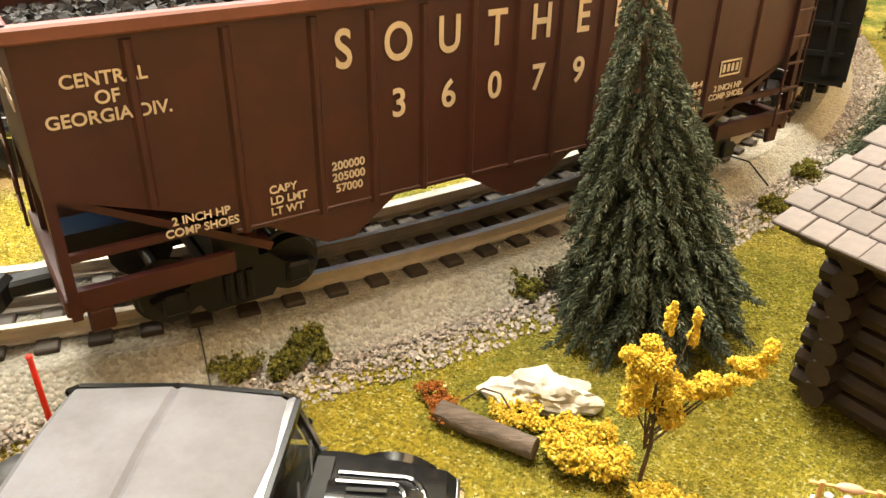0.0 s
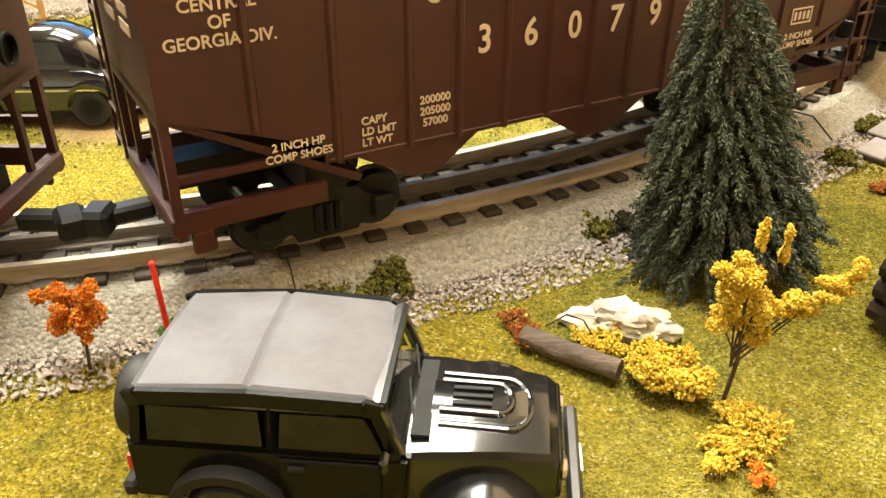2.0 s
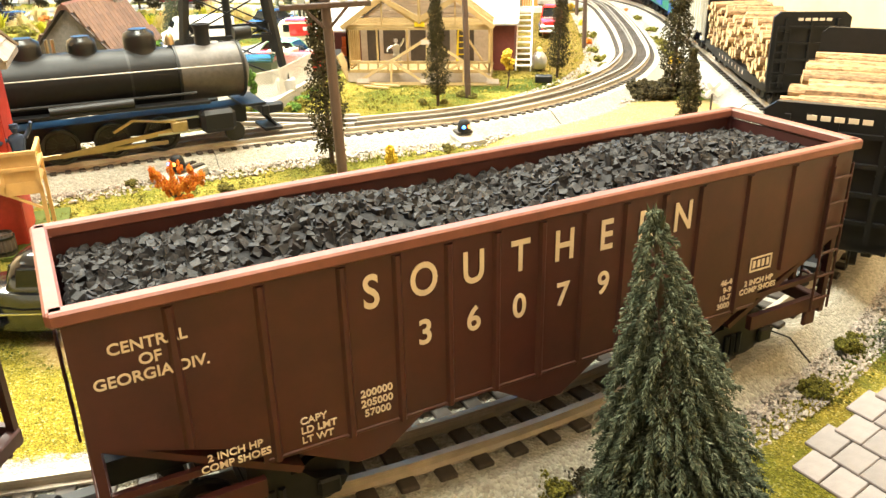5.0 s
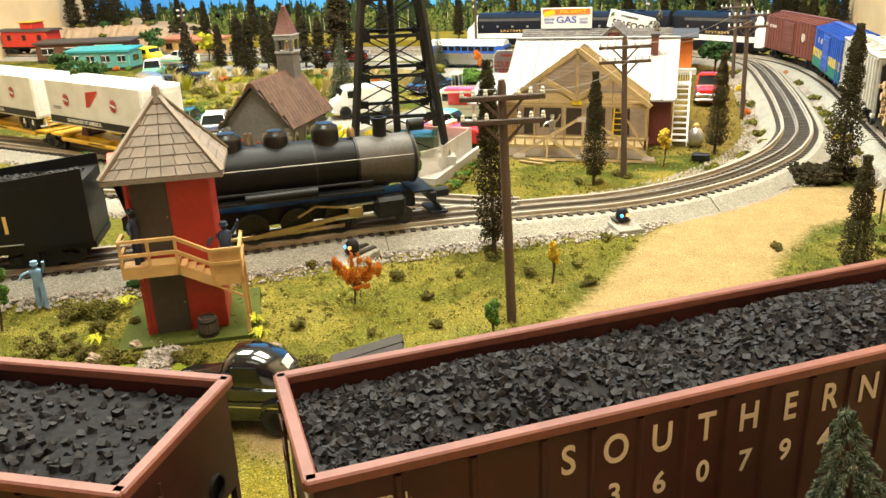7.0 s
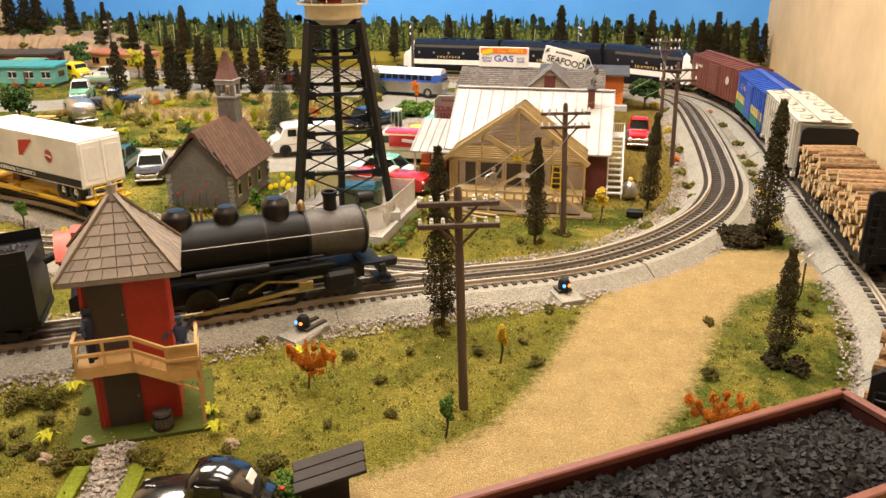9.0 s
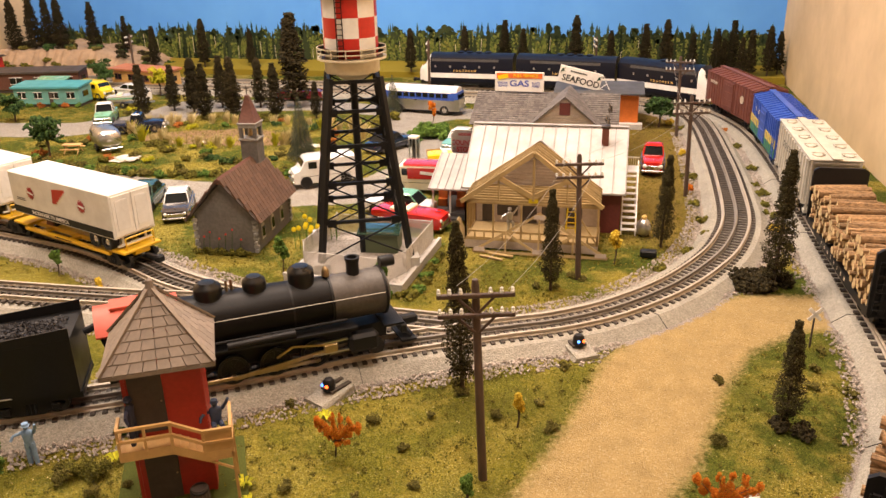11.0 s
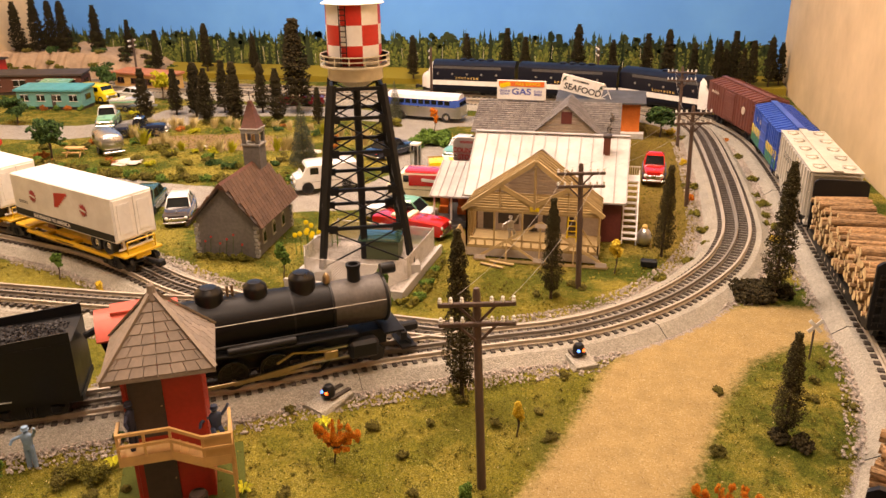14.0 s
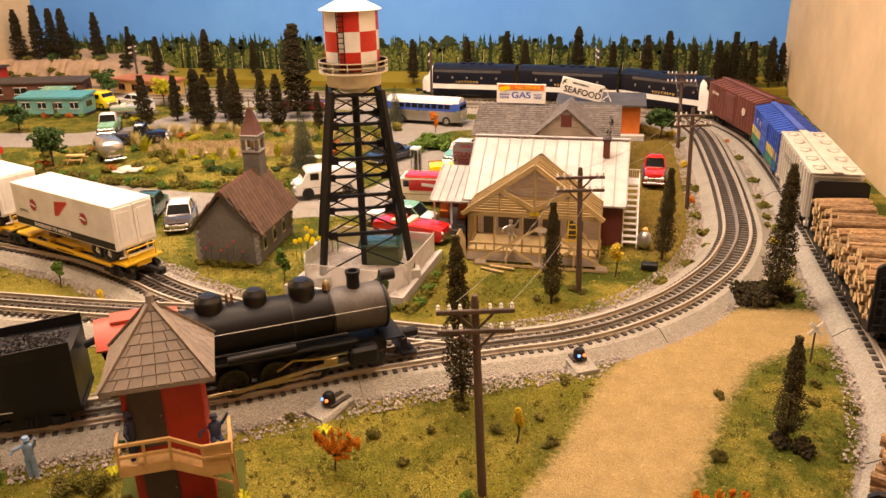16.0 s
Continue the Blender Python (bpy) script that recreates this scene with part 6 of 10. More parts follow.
        part("door_handle", box(B(), (-0.0065, s * (W + 0.001), 0.0215), (0.0028, 0.0008, 0.0007)), "jeep_trim", door)
        mirror = box(B(), (0.0098, s * (W + 0.0026), 0.0262), (0.0016, 0.0036, 0.0034), bevel=0.0007)
        part("wing_mirror", mirror, "jeep_black", car)
        part("side_step", box(B(), (0.003, s * 0.0165, 0.0085), (0.030, 0.003, 0.0012)), "jeep_trim", car)
        for x0, x1 in ((-0.0335, -0.0125), (-0.0095, 0.0072)):
            part("side_window", prism(B(), [(x0, 0.0255), (x1 + (0.002 if x1 > 0 else 0), 0.0255), (x1 - (0.0012 if x1 > 0 else 0), 0.0335), (x0 + 0.001, 0.0335)], "y", s * 0.01585 - 0.0002, s * 0.01585 + 0.0002), "jeep_glass", car)
        for x0, x1 in ((0.0115, 0.0072), (-0.0110, -0.0105), (-0.0362, -0.0345)):
            part("pillar", beam(B(), (x0, s * 0.0155, 0.0245), (x1, s * 0.0148, 0.0362), 0.0016, 0.0016), "jeep_side", car)
        part("tail_lamp", box(B(), (-0.0383, s * 0.0140, 0.0185), (0.001, 0.0026, 0.0034)), "red_paint", car)
    part("windscreen", prism(B(), [(0.0122, 0.0252), (0.0127, 0.0252), (0.0086, 0.0355), (0.0081, 0.0355)], "y", -0.0138, 0.0138), "glass", car)
    bm = beam(B(), (0.0124, -0.0146, 0.0252), (0.0082, -0.0146, 0.0360), 0.0014, 0.0014)
    beam(bm, (0.0124, 0.0146, 0.0252), (0.0082, 0.0146, 0.0360), 0.0014, 0.0014)
    beam(bm, (0.0082, -0.0152, 0.0360), (0.0082, 0.0152, 0.0360), 0.0014, 0.0014)
    part("windscreen_frame", bm, "chrome_dark", car)
    for y in (-0.005, 0.006):
        part("wiper", beam(B(), (0.0131, y, 0.0258), (0.0118, y + 0.006, 0.0290), 0.0004, 0.0004), "jeep_trim", car)
    secs = []
    for x, w, z in ((-0.0365, 0.0150, 0.0345), (-0.0340, 0.0156, 0.0368), (-0.0150, 0.0158, 0.0384), (-0.0140, 0.0158, 0.0378), (-0.0130, 0.0158, 0.0384), (0.0060, 0.0156, 0.0374), (0.0088, 0.0152, 0.0358)):
        secs.append([(x, -w, 0.0338), (x, -w, z - 0.0012), (x, -w + 0.0012, z), (x, 0, z + 0.0007), (x, w - 0.0012, z), (x, w, z - 0.0012), (x, w, 0.0338)])
    part("soft_top", loft(B(), secs), "soft_top", car, "matt grey cloth roof with a seam", smooth=False)
    for y in (-0.0157, 0.0157):
        bm = B()
        for p, q in (((-0.0362, y * 0.97, 0.0342), (-0.0338, y, 0.0352)), ((-0.0338, y, 0.0352), (-0.0140, y * 1.01, 0.0364)), ((-0.0140, y * 1.01, 0.0364), (0.0060, y, 0.0358)), ((0.0060, y, 0.0358), (0.0090, y * 0.97, 0.0348))):
            beam(bm, p, q, 0.0012, 0.0030)
        part("roof_edge", bm, "jeep_side", car)
    part("roof_edge", beam(B(), (0.0092, -0.0150, 0.0356), (0.0092, 0.0150, 0.0356), 0.0014, 0.0018), "jeep_side", car)
    for y in (-0.0078, 0.0078):
        part("seat_back", box(B(), (-0.0035, y, 0.0270), (0.0035, 0.0100, 0.0110), rot=(0, -10, 0), bevel=0.0014), "jeep_trim", car)
    part("steering_wheel", lathe(B(), [(0.0034, -0.0004), (0.0040, 0), (0.0034, 0.0004), (0.0034, -0.0004)], 16, Matrix.Translation((0.0062, 0.0070, 0.0272)) @ pose(0, 0, 0, 0, 60)), "jeep_trim", car)
    part("dashboard", box(B(), (0.0105, 0, 0.0252), (0.0040, 0.0275, 0.0030), bevel=0.0008), "jeep_trim", car)
    part("rear_curtain", prism(B(), [(-0.0378, 0.0245), (-0.0372, 0.0245), (-0.0358, 0.0345), (-0.0364, 0.0345)], "y", -0.0145, 0.0145), "dark_glass", car)
    sp = lathe(B(), [(0.003, -0.003), (0.0078, -0.003), (0.0086, -0.0015), (0.0086, 0.0015), (0.0078, 0.003), (0.003, 0.003), (0.003, -0.003)], 22, Matrix.Translation((-0.0418, 0.001, 0.0205)) @ pose(0, 0, 0, 0, 90))
    part("spare_wheel", sp, "tyre", car)
    for x, w in ((0.0440, 0.030), (-0.0395, 0.032)):
        part("bumper", box(B(), (x, 0, 0.0118), (0.0030, w, 0.0036), bevel=0.0008), "chrome_dark" if x > 0 else "jeep_trim", car)
    part("number_plate", box(B(), (0.0456, 0, 0.0118), (0.0004, 0.0075, 0.0022)), "silver", car)
    return car


offroad_car(pose(0.0445, 0.1865, 0, 0, 0, -1))
bm = rod(B(), (0.0025, 0.2045, 0.0), (0.0005, 0.2055, 0.041), 0.00075, 0.0006, 8)
ball(bm, (0.0005, 0.2055, 0.041), 0.0008, 1)
tagged(part("marker_stake", bm, "antenna_red"), "thin bright red stake standing behind the car", "stake")


# ---- log cabin ----
def log_cabin(at):
    """x along the eave wall, y into the cabin."""
    cab = thing("log_cabin", "dark brown log cabin with a pale shingle roof and brick chimney", "cabin", at=at)
    LX, LY, n, d = 0.098, 0.0768, 8, 0.0066
    for w in range(2):
        for k in range(n):
            z = d * (k + 0.5) + (d / 2 if w else 0)
            if not (w and k == n - 1):
                for s in (0, LY):
                    if w == 0:
                        segs = [(-0.010, LX + 0.010)]
                        if s == 0 and 3 <= k <= 5:
                            segs = [(-0.010, 0.014), (0.032, 0.066), (0.084, LX + 0.010)]
                        for x0, x1 in segs:
                            bm = rod(B(), (x0, s, z), (x1, s, z), d * 0.53, d * 0.53, 9)
                            part("wall_log", bm, "cabin_log", cab)
                    else:
                        xx = 0 if s == 0 else LX
                        part("wall_log", rod(B(), (xx, -0.010, z), (xx, LY + 0.010, z), d * 0.53, d * 0.53, 9), "cabin_log", cab)
    for x in (0.023, 0.075):
        win = part("window", box(B(), (x, 0.0010, d * 4.5), (0.020, 0.0022, d * 3.1)), "brown_dark", cab)
        for dx in (-0.0045, 0.0045):
            part("pane", box(B(), (x + dx, -0.0006, d * 4.5), (0.0075, 0.0014, d * 2.6)), "dark_glass", win)
        bm = box(B(), (x, -0.0022, d * 6.05), (0.022, 0.003, 0.002))
        box(bm, (x, -0.0022, d * 2.95), (0.022, 0.003, 0.002))
        for dx in (-0.0105, 0, 0.0105):
            box(bm, (x + dx, -0.0022, d * 4.5), (0.0018, 0.0028, d * 3.0))
        part("window_frame", bm, "cabin_log", win)
    zt, over, ends, rise = d * n - 0.0010, 0.0137, 0.0185, 0.0128
    prism_g = [(0, zt - 0.002), (LY, zt - 0.002), (LY / 2, zt + rise - 0.001)]
    part("gable", prism(B(), prism_g, "x", -0.001, 0.002), "cabin_log", cab)
    part("gable", prism(B(), prism_g, "x", LX - 0.002, LX + 0.001), "cabin_log", cab)
    # roof boards and rows of shingles
    slope = math.atan2(rise, LY / 2)
    run = LY / 2 + over
    length = run / math.cos(slope)
    tile = bpy.data.meshes.new("shingle")
    tb = box(B(), (0, 0, 0), (0.0073, 0.0094, 0.0011), bevel=0.0003)
    tb.to_mesh(tile), tb.free()
    tile.materials.append(M["cabin_tile"])
    rng = random.Random(5)
    for s in (0, 1):
        side = part("roof_board", box(B(), (LX / 2, 0, -0.0012), (LX + 2 * ends - 0.002, length, 0.0016)), "brown_dark", cab)
        yc = LY / 2 + (-1 if s == 0 else 1) * run / 2
        zc = zt + rise - math.tan(slope) * run / 2 + 0.0022
        side.matrix_basis = pose(LX / 2, yc, zc, math.degrees(slope) * (1 if s == 0 else -1)) @ Matrix.Translation((-LX / 2, 0, 0))
        rows_ = 7
        for r in range(rows_):
            for k in range(int((LX + 2 * ends) / 0.0075) + 1):
                o = new("shingle", tile)
                o.parent = side
                yy = -length / 2 + (r + 0.5) * length / rows_
                yy = yy if s == 0 else -yy
                o.matrix_basis = pose(-ends + 0.0037 + (k - (0.35 if r % 2 else 0.0)) * 0.0075 + rng.uniform(-0.0002, 0.0002), yy - (0.0012 if s == 0 else -0.0012), 0.0009, (-4.5 if s == 0 else 4.5), 0, rng.uniform(-0.6, 0.6))
    CX, CY = 0.0035, 0.0355
    ch = part("chimney", box(B(), (CX, CY, zt + rise + 0.002), (0.015, 0.013, 0.022)), "brick_red", cab, "red brick chimney")
    for r in range(6):
        for k in range(3):
            for y in (CY - 0.0066, CY + 0.0066):
                part("brick", box(B(), (CX - 0.0055 + k * 0.0052 + (0.001 if r % 2 else 0), y, zt + rise - 0.0075 + r * 0.0036), (0.0046, 0.0012, 0.0030), bevel=0.0004), "brick_red", ch)
            for x in (CX - 0.0076, CX + 0.0076):
                part("brick", box(B(), (x, CY - 0.0042 + k * 0.0044, zt + rise - 0.0075 + r * 0.0036), (0.0012, 0.0039, 0.0030), bevel=0.0004), "brick_red", ch)
    rng = np.random.default_rng(4)
    pts = blob_points(rng, [(CX, CY, zt + rise + 0.021, 0.010, 0.010, 0.013), (CX - 0.004, CY + 0.002, zt + rise + 0.038, 0.013, 0.012, 0.013), (CX + 0.004, CY - 0.002, zt + rise + 0.050, 0.012, 0.012, 0.012)], 3600, 0.4)
    part_of("wool_smoke", grains("wool_smoke", pts, rng.uniform(0.0008, 0.0018, 3600), rng), "smoke_wool", cab, "grey cotton smoke puff on the chimney")
    return cab


log_cabin(pose(0.1829, 0.2520, 0, 0, 0, -53.4))

# ---- camp fire with a spit ----
spit = thing("camp_spit", "wooden spit with meat over red coals beside the cabin", "camp fire", at=pose(0.171, 0.2125, 0, 0, 0, -12))
for x in (-0.0058, 0.0058):
    part("post", rod(B(), (x, 0, -0.001), (x, 0, 0.0085), 0.0007, 0.0006, 7), "wood_deck", spit)
part("crossbar", rod(B(), (-0.0085, 0, 0.0078), (0.0085, 0, 0.0078), 0.0004, 0.0004, 6), "wood_deck", spit)
part("meat", ball(B(), (0, 0, 0.0078), 0.0013, 2, (2.4, 1, 0.9)), "skin_paint", spit, "pink roasting meat")
rng = np.random.default_rng(2)
part_of("coals", grains("coals", np.c_[rng.uniform(-0.0045, 0.0045, 40), rng.uniform(-0.003, 0.003, 40), rng.uniform(0.0003, 0.0018, 40)], rng.uniform(0.0007, 0.0013, 40), rng), "ember", spit, "orange-red painted coals")["kind"] = "stuff"
for k in range(10):
    a = 2 * math.pi * k / 10
    part("ring_stone", ball(B(), (0.0066 * math.cos(a), 0.0046 * math.sin(a), 0.0006), 0.0012, 1, (1, 1, 0.8)), "white_rock", spit)
bm = ball(B(), (0, 0, 0.0035), 0.0035, 2, (1.5, 0.9, 0.9))
ball(bm, (-0.0055, 0, 0.0045), 0.0021, 2)
for x, y in ((-0.003, -0.0018), (-0.003, 0.0018), (0.0035, -0.0018), (0.0035, 0.0018)):
    rod(bm, (x, y, 0), (x, y, 0.003), 0.001, 0.001, 7)
tagged(part("toy_figurine", bm, "brown_dark", at=pose(0.190, 0.213, 0, 0, 0, 15)), "small plain brown figurine on the grass by the cabin", "figurine")

TREETOP = 0.132
# ---- backdrop: printed sky and forest on a flat sheet ----
sky = part("backdrop_sky", box(B(), ((X0 + X1) / 2, Y1 + 0.006, 0.6), (X1 - X0, 0.008, 1.25)), "sky_print")
tagged(sky, "plain blue printed sky backdrop behind the layout", "backdrop", kind="structure")


def printed_trees(name, material, n, zlo, zhi, wide, y, seed, leafy=False, lump=1.0):
    """A band of flat printed tree shapes on the sheet, each of several ragged lobes."""
    rng = np.random.default_rng(seed)
    vs, fs = [], []

    def lobe(x, z, rx, rz, yy, m=11):
        k = len(vs)
        for i in range(m):
            a, q = 2 * math.pi * i / m, rng.uniform(0.62, 1.2)
            vs.append((x + rx * q * math.cos(a), yy, max(-0.01, z + rz * q * math.sin(a))))
        fs.append(tuple(range(k, k + m)))
    for k in range(n):
        x, h, w = rng.uniform(X0 + 0.02, X1 - 0.02), rng.uniform(zlo, zhi) * (0.82 if rng.uniform() < 0.6 else 1.0), rng.uniform(0.6, 1.3) * wide
        yy = y - 0.0000008 * k
        if leafy:
            for j in range(15):
                u = rng.uniform(0.30, 0.98)
                lobe(x + rng.normal(0, w * 0.62 * (1.25 - u)), h * u, lump * w * rng.uniform(0.13, 0.34), lump * w * rng.uniform(0.14, 0.36), yy - 5e-8 * j, 8)
        else:
            left, right, tiers = [], [], 9
            for j in range(tiers):
                u = j / tiers
                half = w * (1 - u) ** 0.7 * rng.uniform(0.6, 1.25) + 0.0008
                z = h * (0.08 + 0.92 * u)
                left += [(x - half, yy, z), (x - half * 0.45, yy, z + h * 0.05)]
                right += [(x + half * rng.uniform(0.8, 1.2), yy, z), (x + half * 0.45, yy, z + h * 0.05)]
            b = len(vs)
            vs.extend(left + right + [(x, yy, h * 1.03)])
            m = len(left)
            fs.extend((b + i, b + m + i, b + m + i + 1, b + i + 1) for i in range(m - 1))
            fs.append((b + m - 1, b + 2 * m - 1, b + 2 * m))
    me = bpy.data.meshes.new(name)
    me.from_pydata(vs, [], fs)
    return tagged(part_of(name, me, material), "printed forest of the backdrop sheet", "backdrop", kind="structure")


printed_trees("backdrop_far_trees", "print_far", 620, 0.086, TREETOP * 0.97, 0.015, Y1 + 0.0016, 3)
printed_trees("backdrop_dark_leaves", "print_near", 700, 0.05, TREETOP * 0.90, 0.020, Y1 + 0.0010, 4, True, 1.7)
printed_trees("backdrop_leafy_trees", "print_mid", 620, 0.06, TREETOP * 0.86, 0.014, Y1 + 0.0004, 5, True)
printed_trees("backdrop_pale_trees", "print_light", 240, 0.05, TREETOP * 0.76, 0.010, Y1 - 0.0002, 9, True)
printed_trees("backdrop_near_trees", "print_near", 90, 0.07, TREETOP * 1.02, 0.010, Y1 - 0.0007, 7)
bm = B()
for k in range(42):
    x = X0 + 0.05 + (X1 - X0 - 0.1) * ((k * 0.618034) % 1)
    box(bm, (x, Y1 - 0.0012, 0.042 + 0.01 * (k % 4)), (0.0008, 0.0004, 0.028 + 0.008 * (k % 3)), rot=(0, (k % 5 - 2) * 1.5, 0))
tagged(part("backdrop_birch_trunks", bm, "cream"), "pale printed birch trunks of the backdrop", "backdrop", kind="structure")
tagged(part("field_strip", box(B(), ((X0 + X1) / 2, 2.19, 0.008), (X1 - X0 - 0.01, 0.12, 0.022), rot=(5, 0, 0)), "field_flock"), "yellow-green field strip at the foot of the backdrop", "field", kind="structure")


# ---- dark foam conifers ----
def cedar_mesh(name, seed, n=620, spread=0.11, lump=1.0):
    """A tall, ragged column of foam, one metre high, to be scaled."""
    rng = np.random.default_rng(seed)
    z = rng.uniform(0.07, 1.0, n) ** 0.9
    r = spread * (1.12 - z) ** 0.75 * (0.84 + 0.16 * np.sin(z * 23 + seed) * np.sin(z * 9) + 0.10 * np.sin(z * 61 + 2 * seed)) * rng.uniform(0.35, 1.12, n) * np.minimum(1.0, 0.5 + 1.9 * z)
    a = rng.uniform(0, 2 * np.pi, n)
    return grains(name, np.c_[r * np.cos(a), r * np.sin(a), z], rng.uniform(0.008, 0.016, n) * lump * (900 / n) ** 0.42, rng)


def trunk_mesh(name, r=0.014, top=0.9):
    bm = rod(B(), (0, 0, -0.02), (0, 0, top), r, r * 0.3, 7)
    me = bpy.data.meshes.new(name)
    bm.to_mesh(me), bm.free()
    me.materials.append(M["trunk"])
    return me


CEDARS = [cedar_mesh("crown", k, 7000, 0.122) for k in (1, 2, 3)]
FARS = [cedar_mesh("crown", k, 2600, 0.122, 1.25) for k in (11, 12, 13, 14)]
for m in CEDARS:
    m.materials.append(M["f_cedar"])
for m in FARS:
    m.materials.append(M["f_dark"])
TRUNK = trunk_mesh("trunk")


def cedar(x, y, h, meshes, k, label, z=0.0, fat=1.0, group="dark conifers", lean=0.0):
    t = thing("conifer_tree", label, "tree", group, at=pose(x, y, z, 0, lean, k * 77) @ Matrix.Diagonal((h * fat, h * fat, h, 1)))
    for name, me in (("trunk", TRUNK), ("crown", meshes[k % len(meshes)])):
        o = new(name, me)
        o.parent = t
    return t


for k, (x, y, h, fat, label) in enumerate(((-0.053, 0.648, 0.150, 0.95, "slender dark olive foam conifer beside the telegraph pole"), (0.001, 0.862, 0.112, 1.1, "slender dark olive conifer before the unfinished house"),
                                           (0.120, 1.008, 0.113, 1.1, "slender dark olive conifer near the gas tank"), (0.232, 0.909, 0.148, 1.1, "tall dark conifer standing in black-green shrubs by the track"),
                                           (0.201, 0.645, 0.088, 1.3, "short dark conifer on the grass by the sand road"))):
    cedar(x, y, h, CEDARS, k, label, fat=fat, group="olive conifers", lean=-1.5)
for k, (x, y, h) in enumerate(((-0.924, 1.576, 0.10), (-0.904, 1.666, 0.088), (-0.844, 1.646, 0.104), (-0.791, 1.597, 0.10), (-0.811, 1.712, 0.10), (-0.731, 1.607, 0.112), (-0.725, 1.725, 0.095), (-0.642, 1.621, 0.10),
                               (-0.645, 1.738, 0.178), (-0.558, 1.635, 0.066), (-0.87, 1.70, 0.095), (-0.76, 1.66, 0.09))):
    cedar(x, y, h * 1.13, FARS, k, "dark brown-green foam conifer in the grove", fat=1.7, group="grove conifers")
for k, (x, h) in enumerate(((-1.66, 0.15), (-1.61, 0.16), (-1.574, 0.150), (-1.511, 0.152), (-1.419, 0.14), (-1.33, 0.10), (-1.226, 0.11), (-1.084, 0.128), (-0.95, 0.10), (-0.831, 0.13), (-0.70, 0.10), (-0.479, 0.108),
                            (-0.339, 0.112), (-0.237, 0.125), (-0.186, 0.108), (-0.055, 0.138), (0.03, 0.10), (0.114, 0.120), (0.165, 0.128), (0.225, 0.10), (0.283, 0.108), (0.321, 0.126), (0.36, 0.108), (0.404, 0.114), (0.43, 0.10), (0.34, 0.09), (0.30, 0.085))):
    cedar(x, 2.12 + 0.05 * ((k * 0.37) % 1), h, FARS, k + 3, "dark foam conifer before the printed forest", z=0.018 if x > -1.3 else 0.052, fat=1.55, group="backdrop conifers")
spruce("dark green model spruce by the gravel street", -0.462, 1.316, 0.108, 0.024, 22, 6)
spruce("small dark green spruce by the bus", -0.409, 1.70, 0.080, 0.017, 18, 7)


def round_tree(label, x, y, h, w, material, seed, n=700, z=0.0):
    blobs = [(0, 0, 0.68, w, w, 0.26), (-0.3 * w, 0.2 * w, 0.55, 0.75 * w, 0.7 * w, 0.18), (0.45 * w, -0.2 * w, 0.52, 0.7 * w, 0.7 * w, 0.2), (0.1 * w, -0.4 * w, 0.80, 0.55 * w, 0.55 * w, 0.18)]
    t = twiggy_tree(label, x, y, h, material, blobs, n, 0.0026, seed, 0.0016, name="leafy_tree")
    t.location.z = z
    return t


round_tree("green leafy model tree beside the gravel street", -0.924, 1.274, 0.077, 0.42, "f_deep", 31)
round_tree("green leafy model tree by the trailer home", -1.191, 1.516, 0.062, 0.5, "f_deep", 32)
round_tree("green leafy model tree behind the yellow van", -1.205, 1.860, 0.082, 0.45, "f_deep", 33)
round_tree("round green tree beside the orange shed", 0.137, 1.640, 0.062, 0.48, "f_deep", 34)
round_tree("yellow-green leafy tree at the edge of the grove", -1.03, 1.82, 0.075, 0.4, "f_lime", 35)
T = [(0.0, 0.0, 0.75, 0.16, 0.15, 0.2), (0.08, 0.0, 0.55, 0.12, 0.12, 0.15)]
for k, (x, y, h, m, label) in enumerate(((-0.176, 0.826, 0.044, "f_green", "thin green sapling before the water tower fence"), (-0.300, 0.850, 0.048, "f_green", "thin green sapling near the church"), (-0.022, 0.502, 0.030, "f_green", "small green sapling in the grass"),
                                         (-0.001, 0.604, 0.032, "f_yellow", "thin yellow sapling in the grass"), (0.066, 0.945, 0.042, "f_yellow", "thin yellow tree beside the unfinished house"), (-0.555, 0.803, 0.036, "f_green", "thin green sapling between the tracks"),
                                         (-0.475, 0.765, 0.02, "f_yellow", "small yellow shrub between the tracks"), (-0.345, 0.455, 0.05, "f_green", "leaning green sapling near the tower"), (-0.300, 1.60, 0.05, "f_orange", "orange autumn sapling by the gas station"))):
    twiggy_tree(label, x, y, h, m, T, 420, 0.0014, 40 + k, 0.0007, lean=(0.05, 0))
T = [(-0.36, 0.0, 0.80, 0.08, 0.08, 0.16), (-0.24, 0.03, 0.62, 0.11, 0.10, 0.18), (-0.08, 0.0, 0.48, 0.13, 0.12, 0.18), (-0.02, 0.02, 0.80, 0.07, 0.07, 0.16), (0.10, -0.04, 0.62, 0.16, 0.13, 0.20), (0.16, 0.0, 0.90, 0.06, 0.06, 0.12),
     (0.28, 0.03, 0.58, 0.16, 0.14, 0.18), (0.34, 0.0, 0.84, 0.08, 0.08, 0.14), (0.48, 0.0, 0.74, 0.13, 0.11, 0.16), (0.10, 0.0, 0.34, 0.13, 0.11, 0.13), (0.26, 0.0, 0.40, 0.11, 0.10, 0.10)]
twiggy_tree("orange and yellow autumn shrub beside the front track", -0.128, 0.543, 0.036, "f_orange", T, 1700, 0.0008, 61, 0.0006, name="autumn_shrub", category="shrub")
twiggy_tree("orange-red autumn shrub beside the coal train", 0.139, 0.523, 0.040, "f_orange", T, 1700, 0.0008, 62, 0.0006, name="autumn_shrub", category="shrub")
rock("white boulder beside the orange shrub", 0.158, 0.535, (0.016, 0.010, 0.010), "white_rock", 12)


